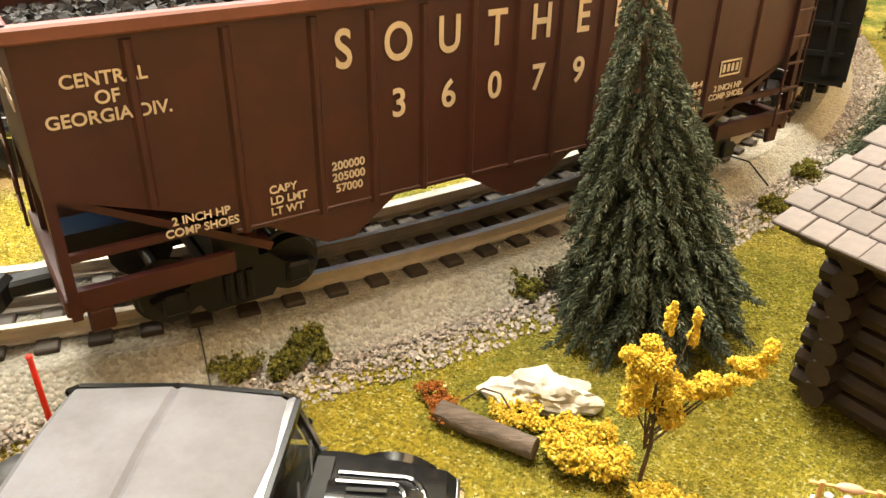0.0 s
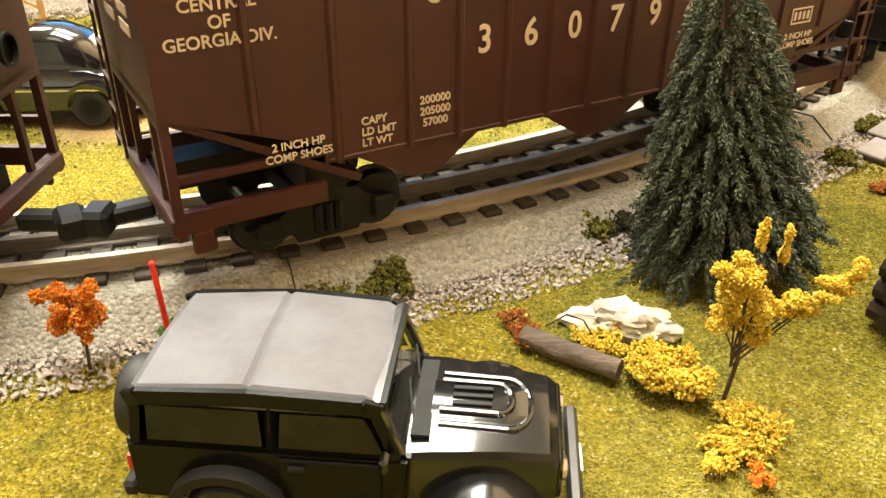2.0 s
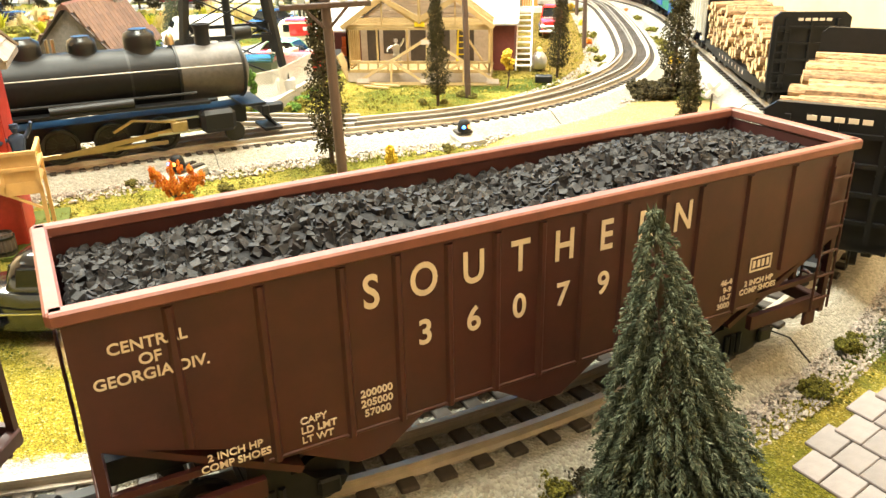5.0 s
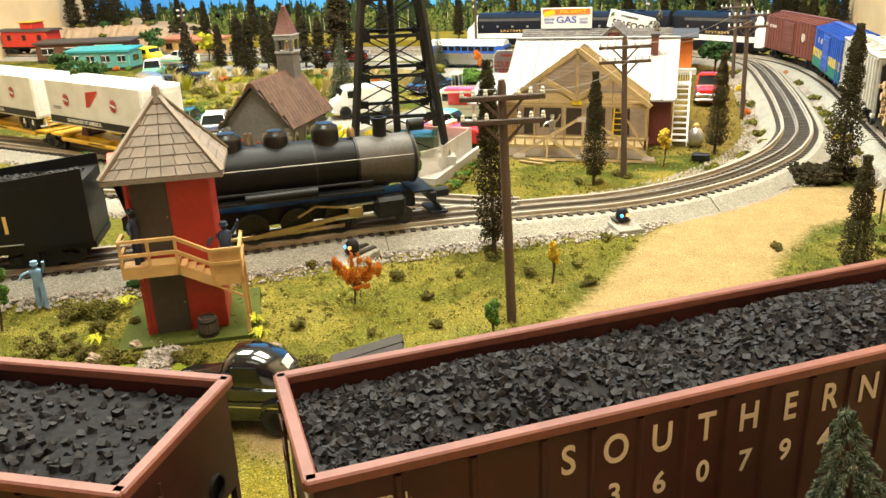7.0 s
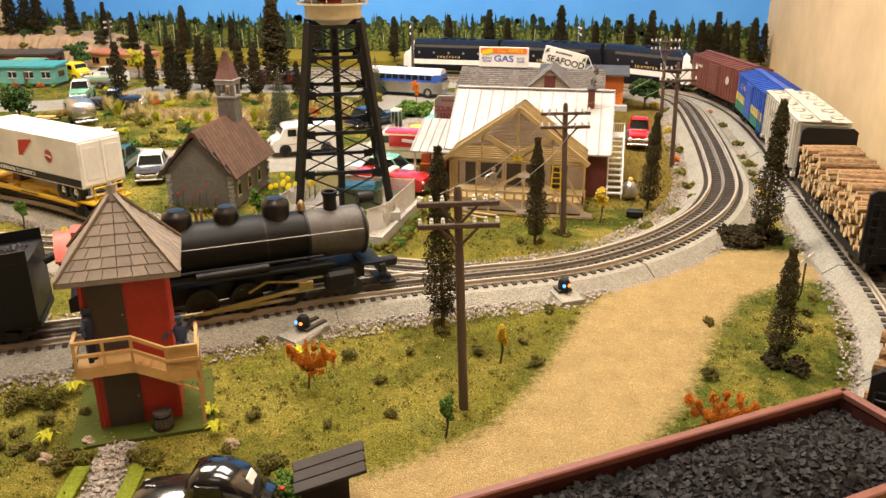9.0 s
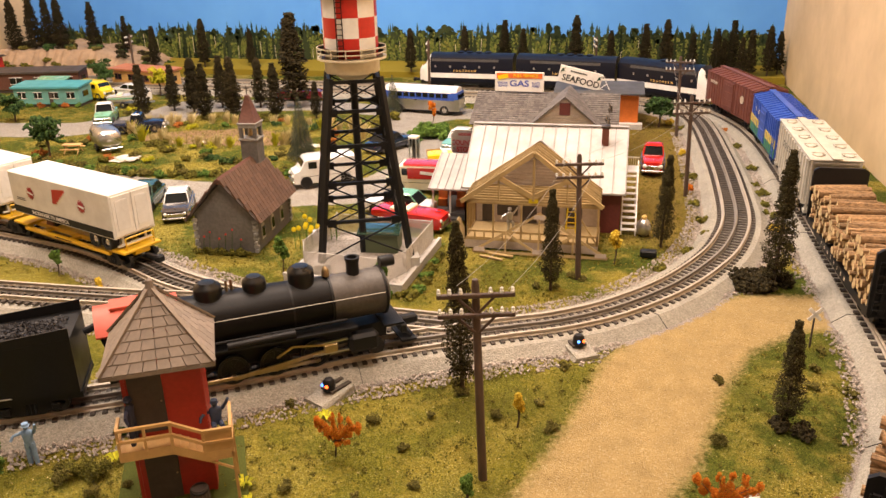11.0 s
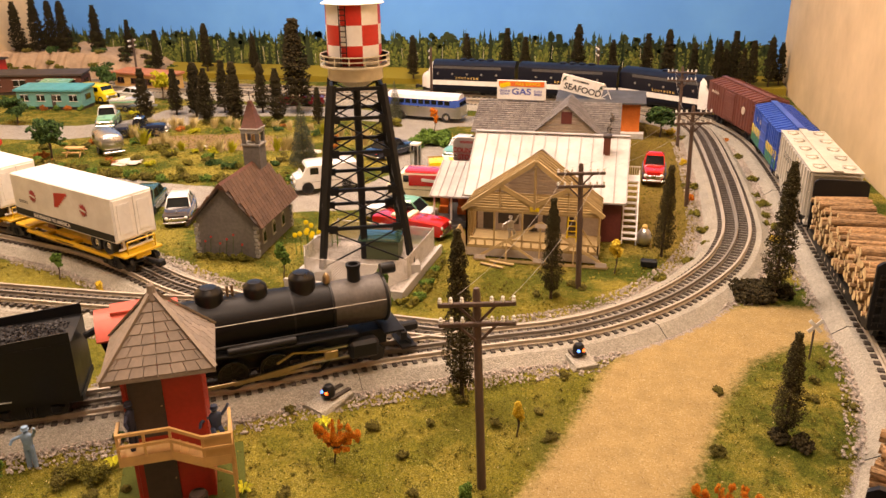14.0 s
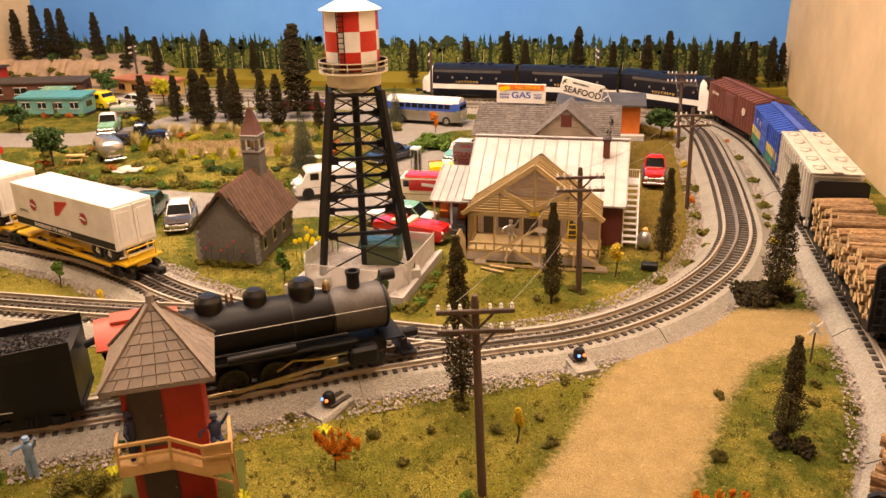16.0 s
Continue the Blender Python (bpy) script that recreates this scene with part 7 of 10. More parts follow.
# ---- telegraph poles ----
def telegraph_pole(x, y, h, turn, label, lean=-1.7):
    p = thing("telegraph_pole", label, "telegraph pole", "telegraph poles", at=pose(x, y, 0, 0, lean, turn))
    part("post", lathe(B(), [(0.0034, -0.003), (0.0032, 0), (0.0026, h - 0.004), (0.0018, h), (0.0001, h + 0.0006)], 12), "pole_brown", p)
    for z in (h - 0.010, h - 0.024):
        part("crossarm", box(B(), (0, -0.0032, z), (0.050, 0.0026, 0.0032), bevel=0.0005), "pole_brown", p)
        for s in (-1, 1):
            part("brace", beam(B(), (s * 0.0015, -0.0030, z - 0.012), (s * 0.012, -0.0034, z - 0.001), 0.001, 0.0016), "pole_brown", p)
            for q in (0.0095, 0.0165, 0.0235):
                part("insulator", lathe(B(), [(0.0013, 0), (0.0014, 0.0014), (0.0009, 0.0018), (0.0012, 0.003), (0.0007, 0.0038), (0.0001, 0.004)], 9, Matrix.Translation((s * q, -0.0032, z + 0.0016))), "insulator", p)
    return p


POLES = ((-0.017, 0.538, 0.153, 12), (0.028, 0.894, 0.141, 8), (0.161, 1.214, 0.143, 8), (0.166, 1.57, 0.143, -8), (-0.36, 1.83, 0.135, -80), (0.0, 2.03, 0.12, -80), (-1.25, 2.06, 0.115, -80))
for x, y, h, turn in POLES:
    telegraph_pole(x, y, h, turn, "dark brown telegraph pole with two crossarms and white insulators")
bm = B()
for (xa, ya, ha, _), (xb, yb, hb, _) in zip(POLES[:3], POLES[1:4]):
    for off in (-0.0165, 0.0165):
        prev = None
        for k in range(13):
            u = k / 12
            q = Vector((xa + (xb - xa) * u + off, ya + (yb - ya) * u, (ha - 0.006) + (hb - ha) * u - 0.012 * 4 * u * (1 - u)))
            if prev is not None:
                rod(bm, prev, q, 0.00018, 0.00018, 4, caps=False)
            prev = q
tagged(part("telegraph_wires", bm, "wire"), "thin thread wires hung between the poles", "wire")["kind"] = "stuff"


# ---- track signals ----
def signal(x, y, turn):
    s = thing("ground_signal", "small black switch signal with blue and red lamps", "signal", "switch signals", at=pose(x, y, 0, 0, 0, turn))
    bm = prism(B(), [(-0.013, -0.022), (0.013, -0.022), (0.011, 0.014), (-0.011, 0.014)], "z", -0.001, 0.0062)
    for v in bm.verts:
        if v.co.z > 0 and v.co.y < -0.01:
            v.co.z, v.co.x = 0.003, v.co.x * 0.8
    part("base", bm, m_bed, s)
    for a in (-0.0048, 0.0048):
        part("tie", box(B(), (a, 0.004, 0.0066), (0.0038, 0.022, 0.0018)), "tie", s)
    part("housing", lathe(B(), [(0.0052, 0.006), (0.0056, 0.010), (0.0050, 0.0145), (0.0034, 0.0166), (0.0001, 0.0172)], 16, Matrix.Translation((0, -0.004, 0))), "black_plastic", s)
    for a, m in ((-0.0024, "lamp_blue"), (0.0024, "lamp_red")):
        part("lamp", ball(B(), (a, -0.0088, 0.0118), 0.0015, 2), m, s)
    return s


signal(-0.158, 0.622, -28), signal(0.036, 0.736, 30), signal(-0.222, 0.792, 172), signal(-0.395, 0.478, -28)

# ---- red switch tower ----
felt = part("felt_base", box(B(), (0.026, 0.020, 0.0002), (0.086, 0.078, 0.0024)), "felt_green", at=pose(-0.2385, 0.467, 0, 0, 0, 28))
tagged(felt, "square of green felt under the switch tower", "base")
tw = thing("switch_tower", "red wooden switch tower with a taupe shingle roof and balcony", "tower", at=pose(-0.2385, 0.467, 0, 0, 0, 28))
TWW, TWD, TWH = 0.049, 0.044, 0.108
bm = B()
for lo, hi in (((0, 0), (TWW, 0.0015)), ((0, TWD - 0.0015), (TWW, TWD)), ((0, 0.0015), (0.0015, TWD - 0.0015)), ((TWW - 0.0015, 0.0015), (TWW, TWD - 0.0015))):
    box(bm, ((lo[0] + hi[0]) / 2, (lo[1] + hi[1]) / 2, TWH / 2), (hi[0] - lo[0], hi[1] - lo[1], TWH))
part("wall", bm, "tower_red", tw)
for x in (0.0009, TWW - 0.0009):
    part("corner_board", box(B(), (x, -0.0004, TWH / 2), (0.0022, 0.0012, TWH)), "tower_red", tw)
for k in range(9):
    part("side_board", box(B(), (TWW + 0.0002, 0.004 + k * 0.0045, TWH / 2), (0.0005, 0.0042, TWH - 0.002)), "tower_red", tw)
for z0, z1, x0 in ((0.0, 0.043, 0.0055), (0.056, 0.101, 0.0035)):
    d = part("door", box(B(), (x0 + 0.0105, -0.0006, (z0 + z1) / 2), (0.0210, 0.0012, z1 - z0)), "brown_dark", tw, "dark brown plank door")
    part("door_frame", box(B(), (x0 + 0.0105, -0.0004, z1 + 0.0006), (0.0234, 0.0018, 0.0014)), "tower_red", d)
    part("door_knob", ball(B(), (x0 + 0.0192, -0.0016, (z0 + z1) / 2), 0.0007, 1), "rod", d)
deck_z = 0.052
part("balcony_floor", box(B(), (0.0105, -0.0072, deck_z - 0.0012), (0.033, 0.0140, 0.0024)), "wood_deck", tw)
part("balcony_fascia", box(B(), (0.0105, -0.0146, deck_z - 0.003), (0.034, 0.0012, 0.0072)), "wood_deck", tw)
part("landing_floor", box(B(), (0.0545, 0.000, 0.0402), (0.0175, 0.0285, 0.0024)), "wood_deck", tw)
part("landing_fascia", box(B(), (0.0545, -0.0146, 0.0388), (0.0185, 0.0012, 0.0072)), "wood_deck", tw)
part("stair_stringer", prism(B(), [(0.0262, deck_z), (0.0262, deck_z - 0.0066), (0.0458, 0.0352), (0.0458, 0.0424)], "y", -0.0152, -0.0140), "wood_deck", tw)
for k in range(4):
    part("step", box(B(), (0.0285 + k * 0.0046, -0.0070, deck_z - 0.0024 - k * 0.0026), (0.0050, 0.0135, 0.0012)), "wood_deck", tw)
for x, z in ((-0.0055, deck_z), (0.0105, deck_z), (0.0265, deck_z), (0.0455, 0.0414), (0.0632, 0.0414)):
    part("rail_post", box(B(), (x, -0.0150, z + 0.0085), (0.0017, 0.0017, 0.0185)), "wood_deck", tw)
part("rail_post", box(B(), (0.0632, 0.0140, 0.0500), (0.0017, 0.0017, 0.0200)), "wood_deck", tw)
for dz in (0.0085, 0.0172):
    part("hand_rail", box(B(), (0.0105, -0.0152, deck_z + dz), (0.0335, 0.0022, 0.0020)), "wood_deck", tw)
    part("hand_rail", beam(B(), (0.0265, -0.0152, deck_z + dz), (0.0455, -0.0152, 0.0414 + dz), 0.0022, 0.0020), "wood_deck", tw)
    part("hand_rail", box(B(), (0.0545, -0.0152, 0.0414 + dz), (0.0195, 0.0022, 0.0020)), "wood_deck", tw)
    part("hand_rail", box(B(), (0.0634, 0.0, 0.0414 + dz), (0.0020, 0.0300, 0.0020)), "wood_deck", tw)
    part("hand_rail", box(B(), (-0.0056, -0.0074, deck_z + dz), (0.0020, 0.0150, 0.0020)), "wood_deck", tw)
part("landing_panel", box(B(), (0.0545, -0.0148, 0.0500), (0.0170, 0.0008, 0.0150)), "wood_deck", tw)
for x, y in ((0.0632, -0.0142), (0.0632, 0.0130)):
    part("support_post", box(B(), (x, y, 0.0195), (0.0020, 0.0020, 0.0410)), "wood_deck", tw)
part("brace", beam(B(), (0.046, -0.0142, 0.036), (0.0625, -0.0142, 0.026), 0.0014, 0.0014), "wood_deck", tw)
part("brace", beam(B(), (0.0015, -0.0010, 0.040), (-0.0040, -0.0130, 0.0485), 0.0014, 0.0014), "wood_deck", tw)
# pyramid roof with courses of shingles
rcx, rcy, over, apex = TWW / 2, TWD / 2, 0.0105, 0.149
hx, hy, zr = TWW / 2 + over, TWD / 2 + over, TWH - 0.003
courses = 8
roof = part("roof", prism(B(), [(rcx - hx, rcy - hy), (rcx + hx, rcy - hy), (rcx + hx, rcy + hy), (rcx - hx, rcy + hy)], "z", zr - 0.0022, zr), "roof_taupe", tw, "taupe shingle pyramid roof")
rng = random.Random(3)
for side in range(4):
    for c in range(courses):
        u0, u1 = c / courses, (c + 1.12) / courses
        u1 = min(u1, 0.999)
        a0 = (hx if side % 2 == 0 else hy) * (1 - u0)
        a1 = (hx if side % 2 == 0 else hy) * (1 - u1)
        d0, d1 = (hy if side % 2 == 0 else hx) * (1 - u0), (hy if side % 2 == 0 else hx) * (1 - u1)
        z0, z1 = zr + (apex - zr) * u0 + 0.0012, zr + (apex - zr) * u1 + 0.0002
        n = max(1, int(round(2 * a0 / 0.0088)))
        cuts = [-1 + 2 * (i + (0.5 if c % 2 else 0)) / n for i in range(n + 1)]
        cuts = sorted({-1.0, 1.0} | {q for q in cuts if -0.97 < q < 0.97})
        for l, r in zip(cuts, cuts[1:]):
            g = 0.00022
            q = [(a0 * l + g, -d0, z0), (a0 * r - g, -d0, z0), (a1 * r - g, -d1, z1), (a1 * l + g, -d1, z1)]
            bm = B()
            top = [bm.verts.new(v) for v in q]
            bot = [bm.verts.new((v[0], v[1] * 0.995, v[2] - 0.0012)) for v in q]
            bm.faces.new(top)
            for i in range(4):
                bm.faces.new((top[i], bot[i], bot[(i + 1) % 4], top[(i + 1) % 4]))
            bmesh.ops.recalc_face_normals(bm, faces=bm.faces)
            part("shingle", bm, "roof_taupe", roof, at=pose(rcx, rcy, 0, 0, 0, 90 * side))
for sx_, sy_ in ((-1, -1), (1, -1), (1, 1), (-1, 1)):
    part("hip_cap", beam(B(), (rcx + sx_ * hx, rcy + sy_ * hy, zr + 0.0018), (rcx, rcy, apex + 0.0018), 0.0030, 0.0014), "roof_taupe", roof)
part("finial", lathe(B(), [(0.0045, apex - 0.004), (0.0028, apex + 0.001), (0.0022, apex + 0.005), (0.0001, apex + 0.007)], 10, Matrix.Translation((rcx, rcy, 0))), "roof_taupe", roof)
bar = thing("barrel", "dark wooden barrel standing by the tower door", "barrel", at=pose(-0.1995, 0.4745, 0))
part("barrel_head", lathe(B(), [(0.0050, 0.001), (0.0050, 0.013), (0.0001, 0.013)], 16), "brown_dark", bar)
for k in range(14):
    bm, w = B(), 0.96 * math.pi / 14
    rings = [[bm.verts.new((rr * math.cos(q * w), rr * math.sin(q * w), z)) for rr, q in ((r0, -1), (r0 + 0.0003, 0), (r0, 1), (r0 - 0.0006, 1), (r0 - 0.0006, -1))] for r0, z in ((0.0052, 0), (0.0062, 0.0045), (0.0062, 0.0095), (0.0052, 0.014))]
    for lo, hi in zip(rings, rings[1:]):
        for q in range(5):
            bm.faces.new((lo[q], lo[(q + 1) % 5], hi[(q + 1) % 5], hi[q]))
    bm.faces.new(rings[0][::-1])
    bm.faces.new(rings[-1])
    part("stave", bm, "brown_dark", bar, at=pose(0, 0, 0, 0, 0, 360 * k / 14))
for z in (0.003, 0.011):
    part("hoop", lathe(B(), [(0.0062, z), (0.0064, z + 0.0004), (0.0064, z + 0.0014), (0.0061, z + 0.0016)], 16), "black_plastic", bar)


# ---- painted figures: plain shapes ----
def figure(at, label, cloth, sitting=False, arm=60):
    bm = B()
    leg = 0.016
    if sitting:
        for s in (-1, 1):
            rod(bm, (s * 0.0022, 0, 0.012), (s * 0.0028, -0.0075, 0.0125), 0.0019, 0.0016, 8), rod(bm, (s * 0.0028, -0.0075, 0.0125), (s * 0.0030, -0.0080, 0.001), 0.0016, 0.0013, 8)
        base = 0.011
    else:
        for s in (-1, 1):
            rod(bm, (s * 0.0024, 0, 0), (s * 0.0018, 0, leg + 0.002), 0.0017, 0.0021, 8)
        base = leg
    loft(bm, [[(math.cos(a) * w, math.sin(a) * d, base + z) for a in [2 * math.pi * i / 10 for i in range(10)]] for w, d, z in ((0.0034, 0.0022, 0), (0.0036, 0.0024, 0.005), (0.0046, 0.0026, 0.010), (0.0038, 0.0022, 0.0122), (0.0012, 0.0012, 0.0136))])
    ball(bm, (0, 0, base + 0.0158), 0.0023, 2, (0.9, 1, 1.15))
    lathe(bm, [(0.0030, base + 0.0165), (0.0024, base + 0.0168), (0.0023, base + 0.0186), (0.0001, base + 0.0192)], 10)
    for s, a in ((-1, -20), (1, arm)):
        e = Vector((s * 0.0046, 0, base + 0.0105))
        m = e + Vector((s * math.cos(radians(a)), -0.3, math.sin(radians(a)))) * 0.0055
        rod(bm, e, m, 0.0013, 0.0011, 7), rod(bm, m, m + Vector((s * 0.25, -0.4, 0.85 if a > 0 else -0.6)) * 0.0050, 0.0011, 0.0009, 7)
    return tagged(part("painted_figurine", bm, cloth, at=at), label, "figurine", "figurines")


figure(pose(-0.344, 0.492, 0, 0, 0, 15), "plain blue painted standing figurine beside the engine", "blue_shirt")
figure(tw.matrix_basis @ pose(0.0545, 0.002, 0.0414, 0, 0, 10), "plain blue painted seated figurine on the tower landing", "denim", True)
figure(tw.matrix_basis @ pose(0.0030, -0.0050, deck_z, 0, 0, 70), "plain dark blue painted figurine at the tower door", "navy_cloth", arm=-30)
figure(pose(-0.062, 0.996, 0.0135, 0, 0, 20), "plain pale painted figurine sitting in the unfinished house", "silver", True)

# ---- stone church ----
ch = thing("church", "small grey stone church with brown shingles and a steeple", "church", at=pose(-0.432, 0.902, 0, 0, 0, 3))
CW, CD, CE, CR = 0.076, 0.116, 0.048, 0.0895
part("wall", prism(B(), [(0, 0), (CW, 0), (CW, CE), (CW / 2, CR - 0.002), (0, CE)], "y", 0, CD), "church_wall", ch)
for x in (0.0, CW):
    for y in (0.0, CD):
        for k in range(8):
            part("quoin", box(B(), (x, y, 0.003 + k * 0.0052), (0.0065 if k % 2 else 0.0042, 0.0042 if k % 2 else 0.0065, 0.0040), bevel=0.0004), "church_stone", ch)
arch = [(-0.0042, 0), (0.0042, 0), (0.0042, 0.012), (0.003, 0.0158), (0, 0.0188), (-0.003, 0.0158), (-0.0042, 0.012)]
for y in (0.022, 0.054, 0.086):
    for sx_ in (0, 1):
        xx = CW if sx_ else 0
        d = 1 if sx_ else -1
        w = part("window", prism(B(), [(y + a * 1.25, 0.0115 + b * 1.12) for a, b in arch], "x", min(xx, xx + d * 0.0011), max(xx, xx + d * 0.0011)), "arch_white", ch, "pale pointed arch window")
        for off in (-0.0021, 0.0021):
            part("pane", prism(B(), [(y + off + a * 0.40, 0.0145 + b * 0.72) for a, b in arch], "x", min(xx + d * 0.0008, xx + d * 0.0015), max(xx + d * 0.0008, xx + d * 0.0015)), "dark_glass", w)
ang = math.atan2(CR - CE, CW / 2)
sl = (CW / 2 + 0.009) / math.cos(ang)
tile_c = bpy.data.meshes.new("shingle")
_bm = box(B(), (0, 0, 0), (0.0102, 0.0088, 0.0019), bevel=0.0002)
_bm.to_mesh(tile_c), _bm.free()
tile_c.materials.append(M["church_shingle"])
for s in (-1, 1):
    side = part("roof_board", box(B(), (0, 0, 0), (sl, CD + 0.014, 0.0014)), "brown_dark", ch, at=pose(CW / 2 + s * sl / 2 * math.cos(ang), CD / 2, CR + 0.0015 - sl / 2 * math.sin(ang), 0, s * math.degrees(ang), 0))
    rows_ = 7
    for r in range(rows_):
        for k in range(15):
            o = new("shingle", tile_c)
            o.parent = side
            o.matrix_basis = pose(s * (-sl / 2 + (r + 0.55) * sl / rows_), -(CD + 0.014) / 2 + 0.004 + (k + (0.5 if r % 2 else 0)) * 0.0086, 0.0020, 0, s * 10, rng.uniform(-1.5, 1.5)) @ Matrix.Diagonal((0.95, 0.90, 1, 1))
part("ridge_cap", prism(B(), [(CW / 2 - 0.006, CR - 0.002), (CW / 2, CR + 0.0052), (CW / 2 + 0.006, CR - 0.002)], "y", -0.007, CD + 0.007), "steeple_brown", ch)
sxm, sym = CW / 2, 0.106
stp = part("steeple_shaft", box(B(), (sxm, sym, 0.083), (0.022, 0.022, 0.036)), "church_wall", ch, at=pose(0, 0, 0.0145))
part("cornice", box(B(), (sxm, sym, 0.101), (0.025, 0.025, 0.003), bevel=0.0006), "church_stone", stp)
for a in (-1, 1):
    for b in (-1, 1):
        part("belfry_pillar", box(B(), (sxm + a * 0.0092, sym + b * 0.0092, 0.110), (0.0042, 0.0042, 0.016)), "church_wall", stp)
bm = box(B(), (sxm, sym, 0.1185), (0.0235, 0.0235, 0.005))
box(bm, (sxm, sym, 0.1215), (0.026, 0.026, 0.002), bevel=0.0005)
part("belfry_top", bm, "church_stone", stp)
part("bell", lathe(B(), [(0.0036, 0.104), (0.0028, 0.108), (0.0016, 0.112), (0.0001, 0.113)], 12, Matrix.Translation((sxm, sym, 0))), "rod", stp)
spire = lathe(B(), [(0.0165, 0.1225), (0.0150, 0.1240), (0.0035, 0.154), (0.0035, 0.1555), (0.0001, 0.157)], 4, Matrix.Translation((sxm, sym, 0)) @ pose(0, 0, 0, 0, 0, 45))
part("spire", spire, "steeple_brown", stp, "brown shingled spire")
bm = box(B(), (sxm, sym, 0.162), (0.0009, 0.0009, 0.012))
box(bm, (sxm, sym, 0.1645), (0.006, 0.0009, 0.0009))
part("cross", bm, "brown_dark", stp)
for k, (x, h) in enumerate(((0.008, 0.020), (0.016, 0.026), (0.027, 0.018), (0.036, 0.024), (0.045, 0.030), (0.055, 0.018))):
    fl = thing("rose_plant", "thin green stem with a red flower by the church wall", "flower", "church roses", at=ch.matrix_basis @ pose(x, -0.005, 0))
    part("stem", rod(B(), (0, 0, 0), (0.003, 0.001, h), 0.0004, 0.0003, 5), "f_deep", fl)
    part("bloom", ball(B(), (0.003, 0.001, h), 0.0016, 1), "red_paint", fl)
for k in range(7):
    p = ch.matrix_basis @ Vector((0.004 + k * 0.010, -0.008 + 0.002 * (k % 2), 0))
    bush("olive foam shrub along the church front", p.x, p.y, 0.0085, "f_olive", 200, 0.0014, 70 + k, 0.75)

# ---- water tower ----
wt = thing("water_tower", "black steel water tower with a red and white checkered tank", "water tower", at=pose(-0.2225, 0.910, 0, 0, 0, 22))
foot, head, zf, zh = 0.0495, 0.0262, 0.020, 0.2165
legs = [(a, b) for a in (-1, 1) for b in (-1, 1)]


def leg_at(a, b, z):
    k = foot + (head - foot) * (z - zf) / (zh - zf)
    return (a * k, b * k, z)


for a, b in legs:
    part("leg", beam(B(), leg_at(a, b, zf - 0.002), leg_at(a, b, zh), 0.0060, 0.0060), "black_plastic", wt)
    part("footing", prism(B(), [(a * foot - 0.009, b * foot - 0.009), (a * foot + 0.009, b * foot - 0.009), (a * foot + 0.009, b * foot + 0.009), (a * foot - 0.009, b * foot + 0.009)], "z", 0.0085, zf), "concrete", wt)
levels = [0.020, 0.0635, 0.1055, 0.1455, 0.182, zh - 0.004]
for i, z in enumerate(levels):
    for (a, b), (c, d) in (((-1, -1), (1, -1)), ((1, -1), (1, 1)), ((1, 1), (-1, 1)), ((-1, 1), (-1, -1))):
        if i:
            part("girder", beam(B(), leg_at(a, b, z), leg_at(c, d, z), 0.0030, 0.0036), "black_plastic", wt)
        if i < len(levels) - 1:
            for p_, q_ in (((a, b), (c, d)), ((c, d), (a, b))):
                part("diagonal", beam(B(), leg_at(*p_, z + 0.001), leg_at(*q_, levels[i + 1]), 0.0013, 0.0015), "black_plastic", wt)
            if i:
                for p_, q_ in (((a, b), (c, d)), ((c, d), (a, b))):
                    v0, v1 = Vector(leg_at(*p_, z)), Vector(leg_at(*q_, z))
                    part("gusset", beam(B(), v0.lerp(v1, 0.05) - Vector((0, 0, 0.001)), v0.lerp(v1, 0.16) - Vector((0, 0, 0.001)), 0.0022, 0.0085), "black_plastic", wt)
part("riser_pipe", rod(B(), (0, 0, 0.01), (0, 0, 0.222), 0.0042, 0.0042, 14), "black_plastic", wt)
part("tank_bowl", lathe(B(), [(0.0001, 0.209), (0.012, 0.2115), (0.021, 0.218), (0.026, 0.227), (0.028, 0.240)], 28), "cream", wt, smooth=True)
bm = lathe(B(), [(0.029, 0.2195), (0.0295, 0.2205), (0.0295, 0.234), (0.0275, 0.234)], 28)
part("tank_skirt", bm, "cream", wt)
part("balcony", lathe(B(), [(0.026, 0.2335), (0.0372, 0.2335), (0.0372, 0.2355), (0.026, 0.2355)], 28), "cream", wt)
for z in (0.2400, 0.2450):
    part("balcony_rail", lathe(B(), [(0.0364, z), (0.0370, z), (0.0370, z + 0.0011), (0.0364, z + 0.0011), (0.0364, z)], 28), "cream", wt)
for k in range(14):
    a = 2 * math.pi * k / 14
    part("rail_post", rod(B(), (0.0367 * math.cos(a), 0.0367 * math.sin(a), 0.2350), (0.0367 * math.cos(a), 0.0367 * math.sin(a), 0.2460), 0.0006, 0.0006, 6), "cream", wt)
tr = 0.0290
for row in range(3):
    z0, z1 = 0.2360 + row * 0.0205, 0.2360 + (row + 1) * 0.0205
    for k in range(8):
        bm = B()
        for i in range(4):
            a0, a1 = 2 * math.pi * (k * 4 + i) / 32, 2 * math.pi * (k * 4 + i + 1) / 32
            v = [bm.verts.new((tr * math.cos(a), tr * math.sin(a), z)) for a, z in ((a0, z0), (a1, z0), (a1, z1), (a0, z1))]
            bm.faces.new(v)
        bmesh.ops.remove_doubles(bm, verts=bm.verts, dist=1e-6)
        part("tank_panel", bm, "red_paint" if (k + row) % 2 else "white_paint", wt, at=pose(0, 0, 0, 0, 0, 14))
part("tank_roof", lathe(B(), [(0.0330, 0.2972), (0.0335, 0.2980), (0.018, 0.3055), (0.003, 0.3115), (0.0001, 0.312)], 28), "white_paint", wt)
la = radians(-115)
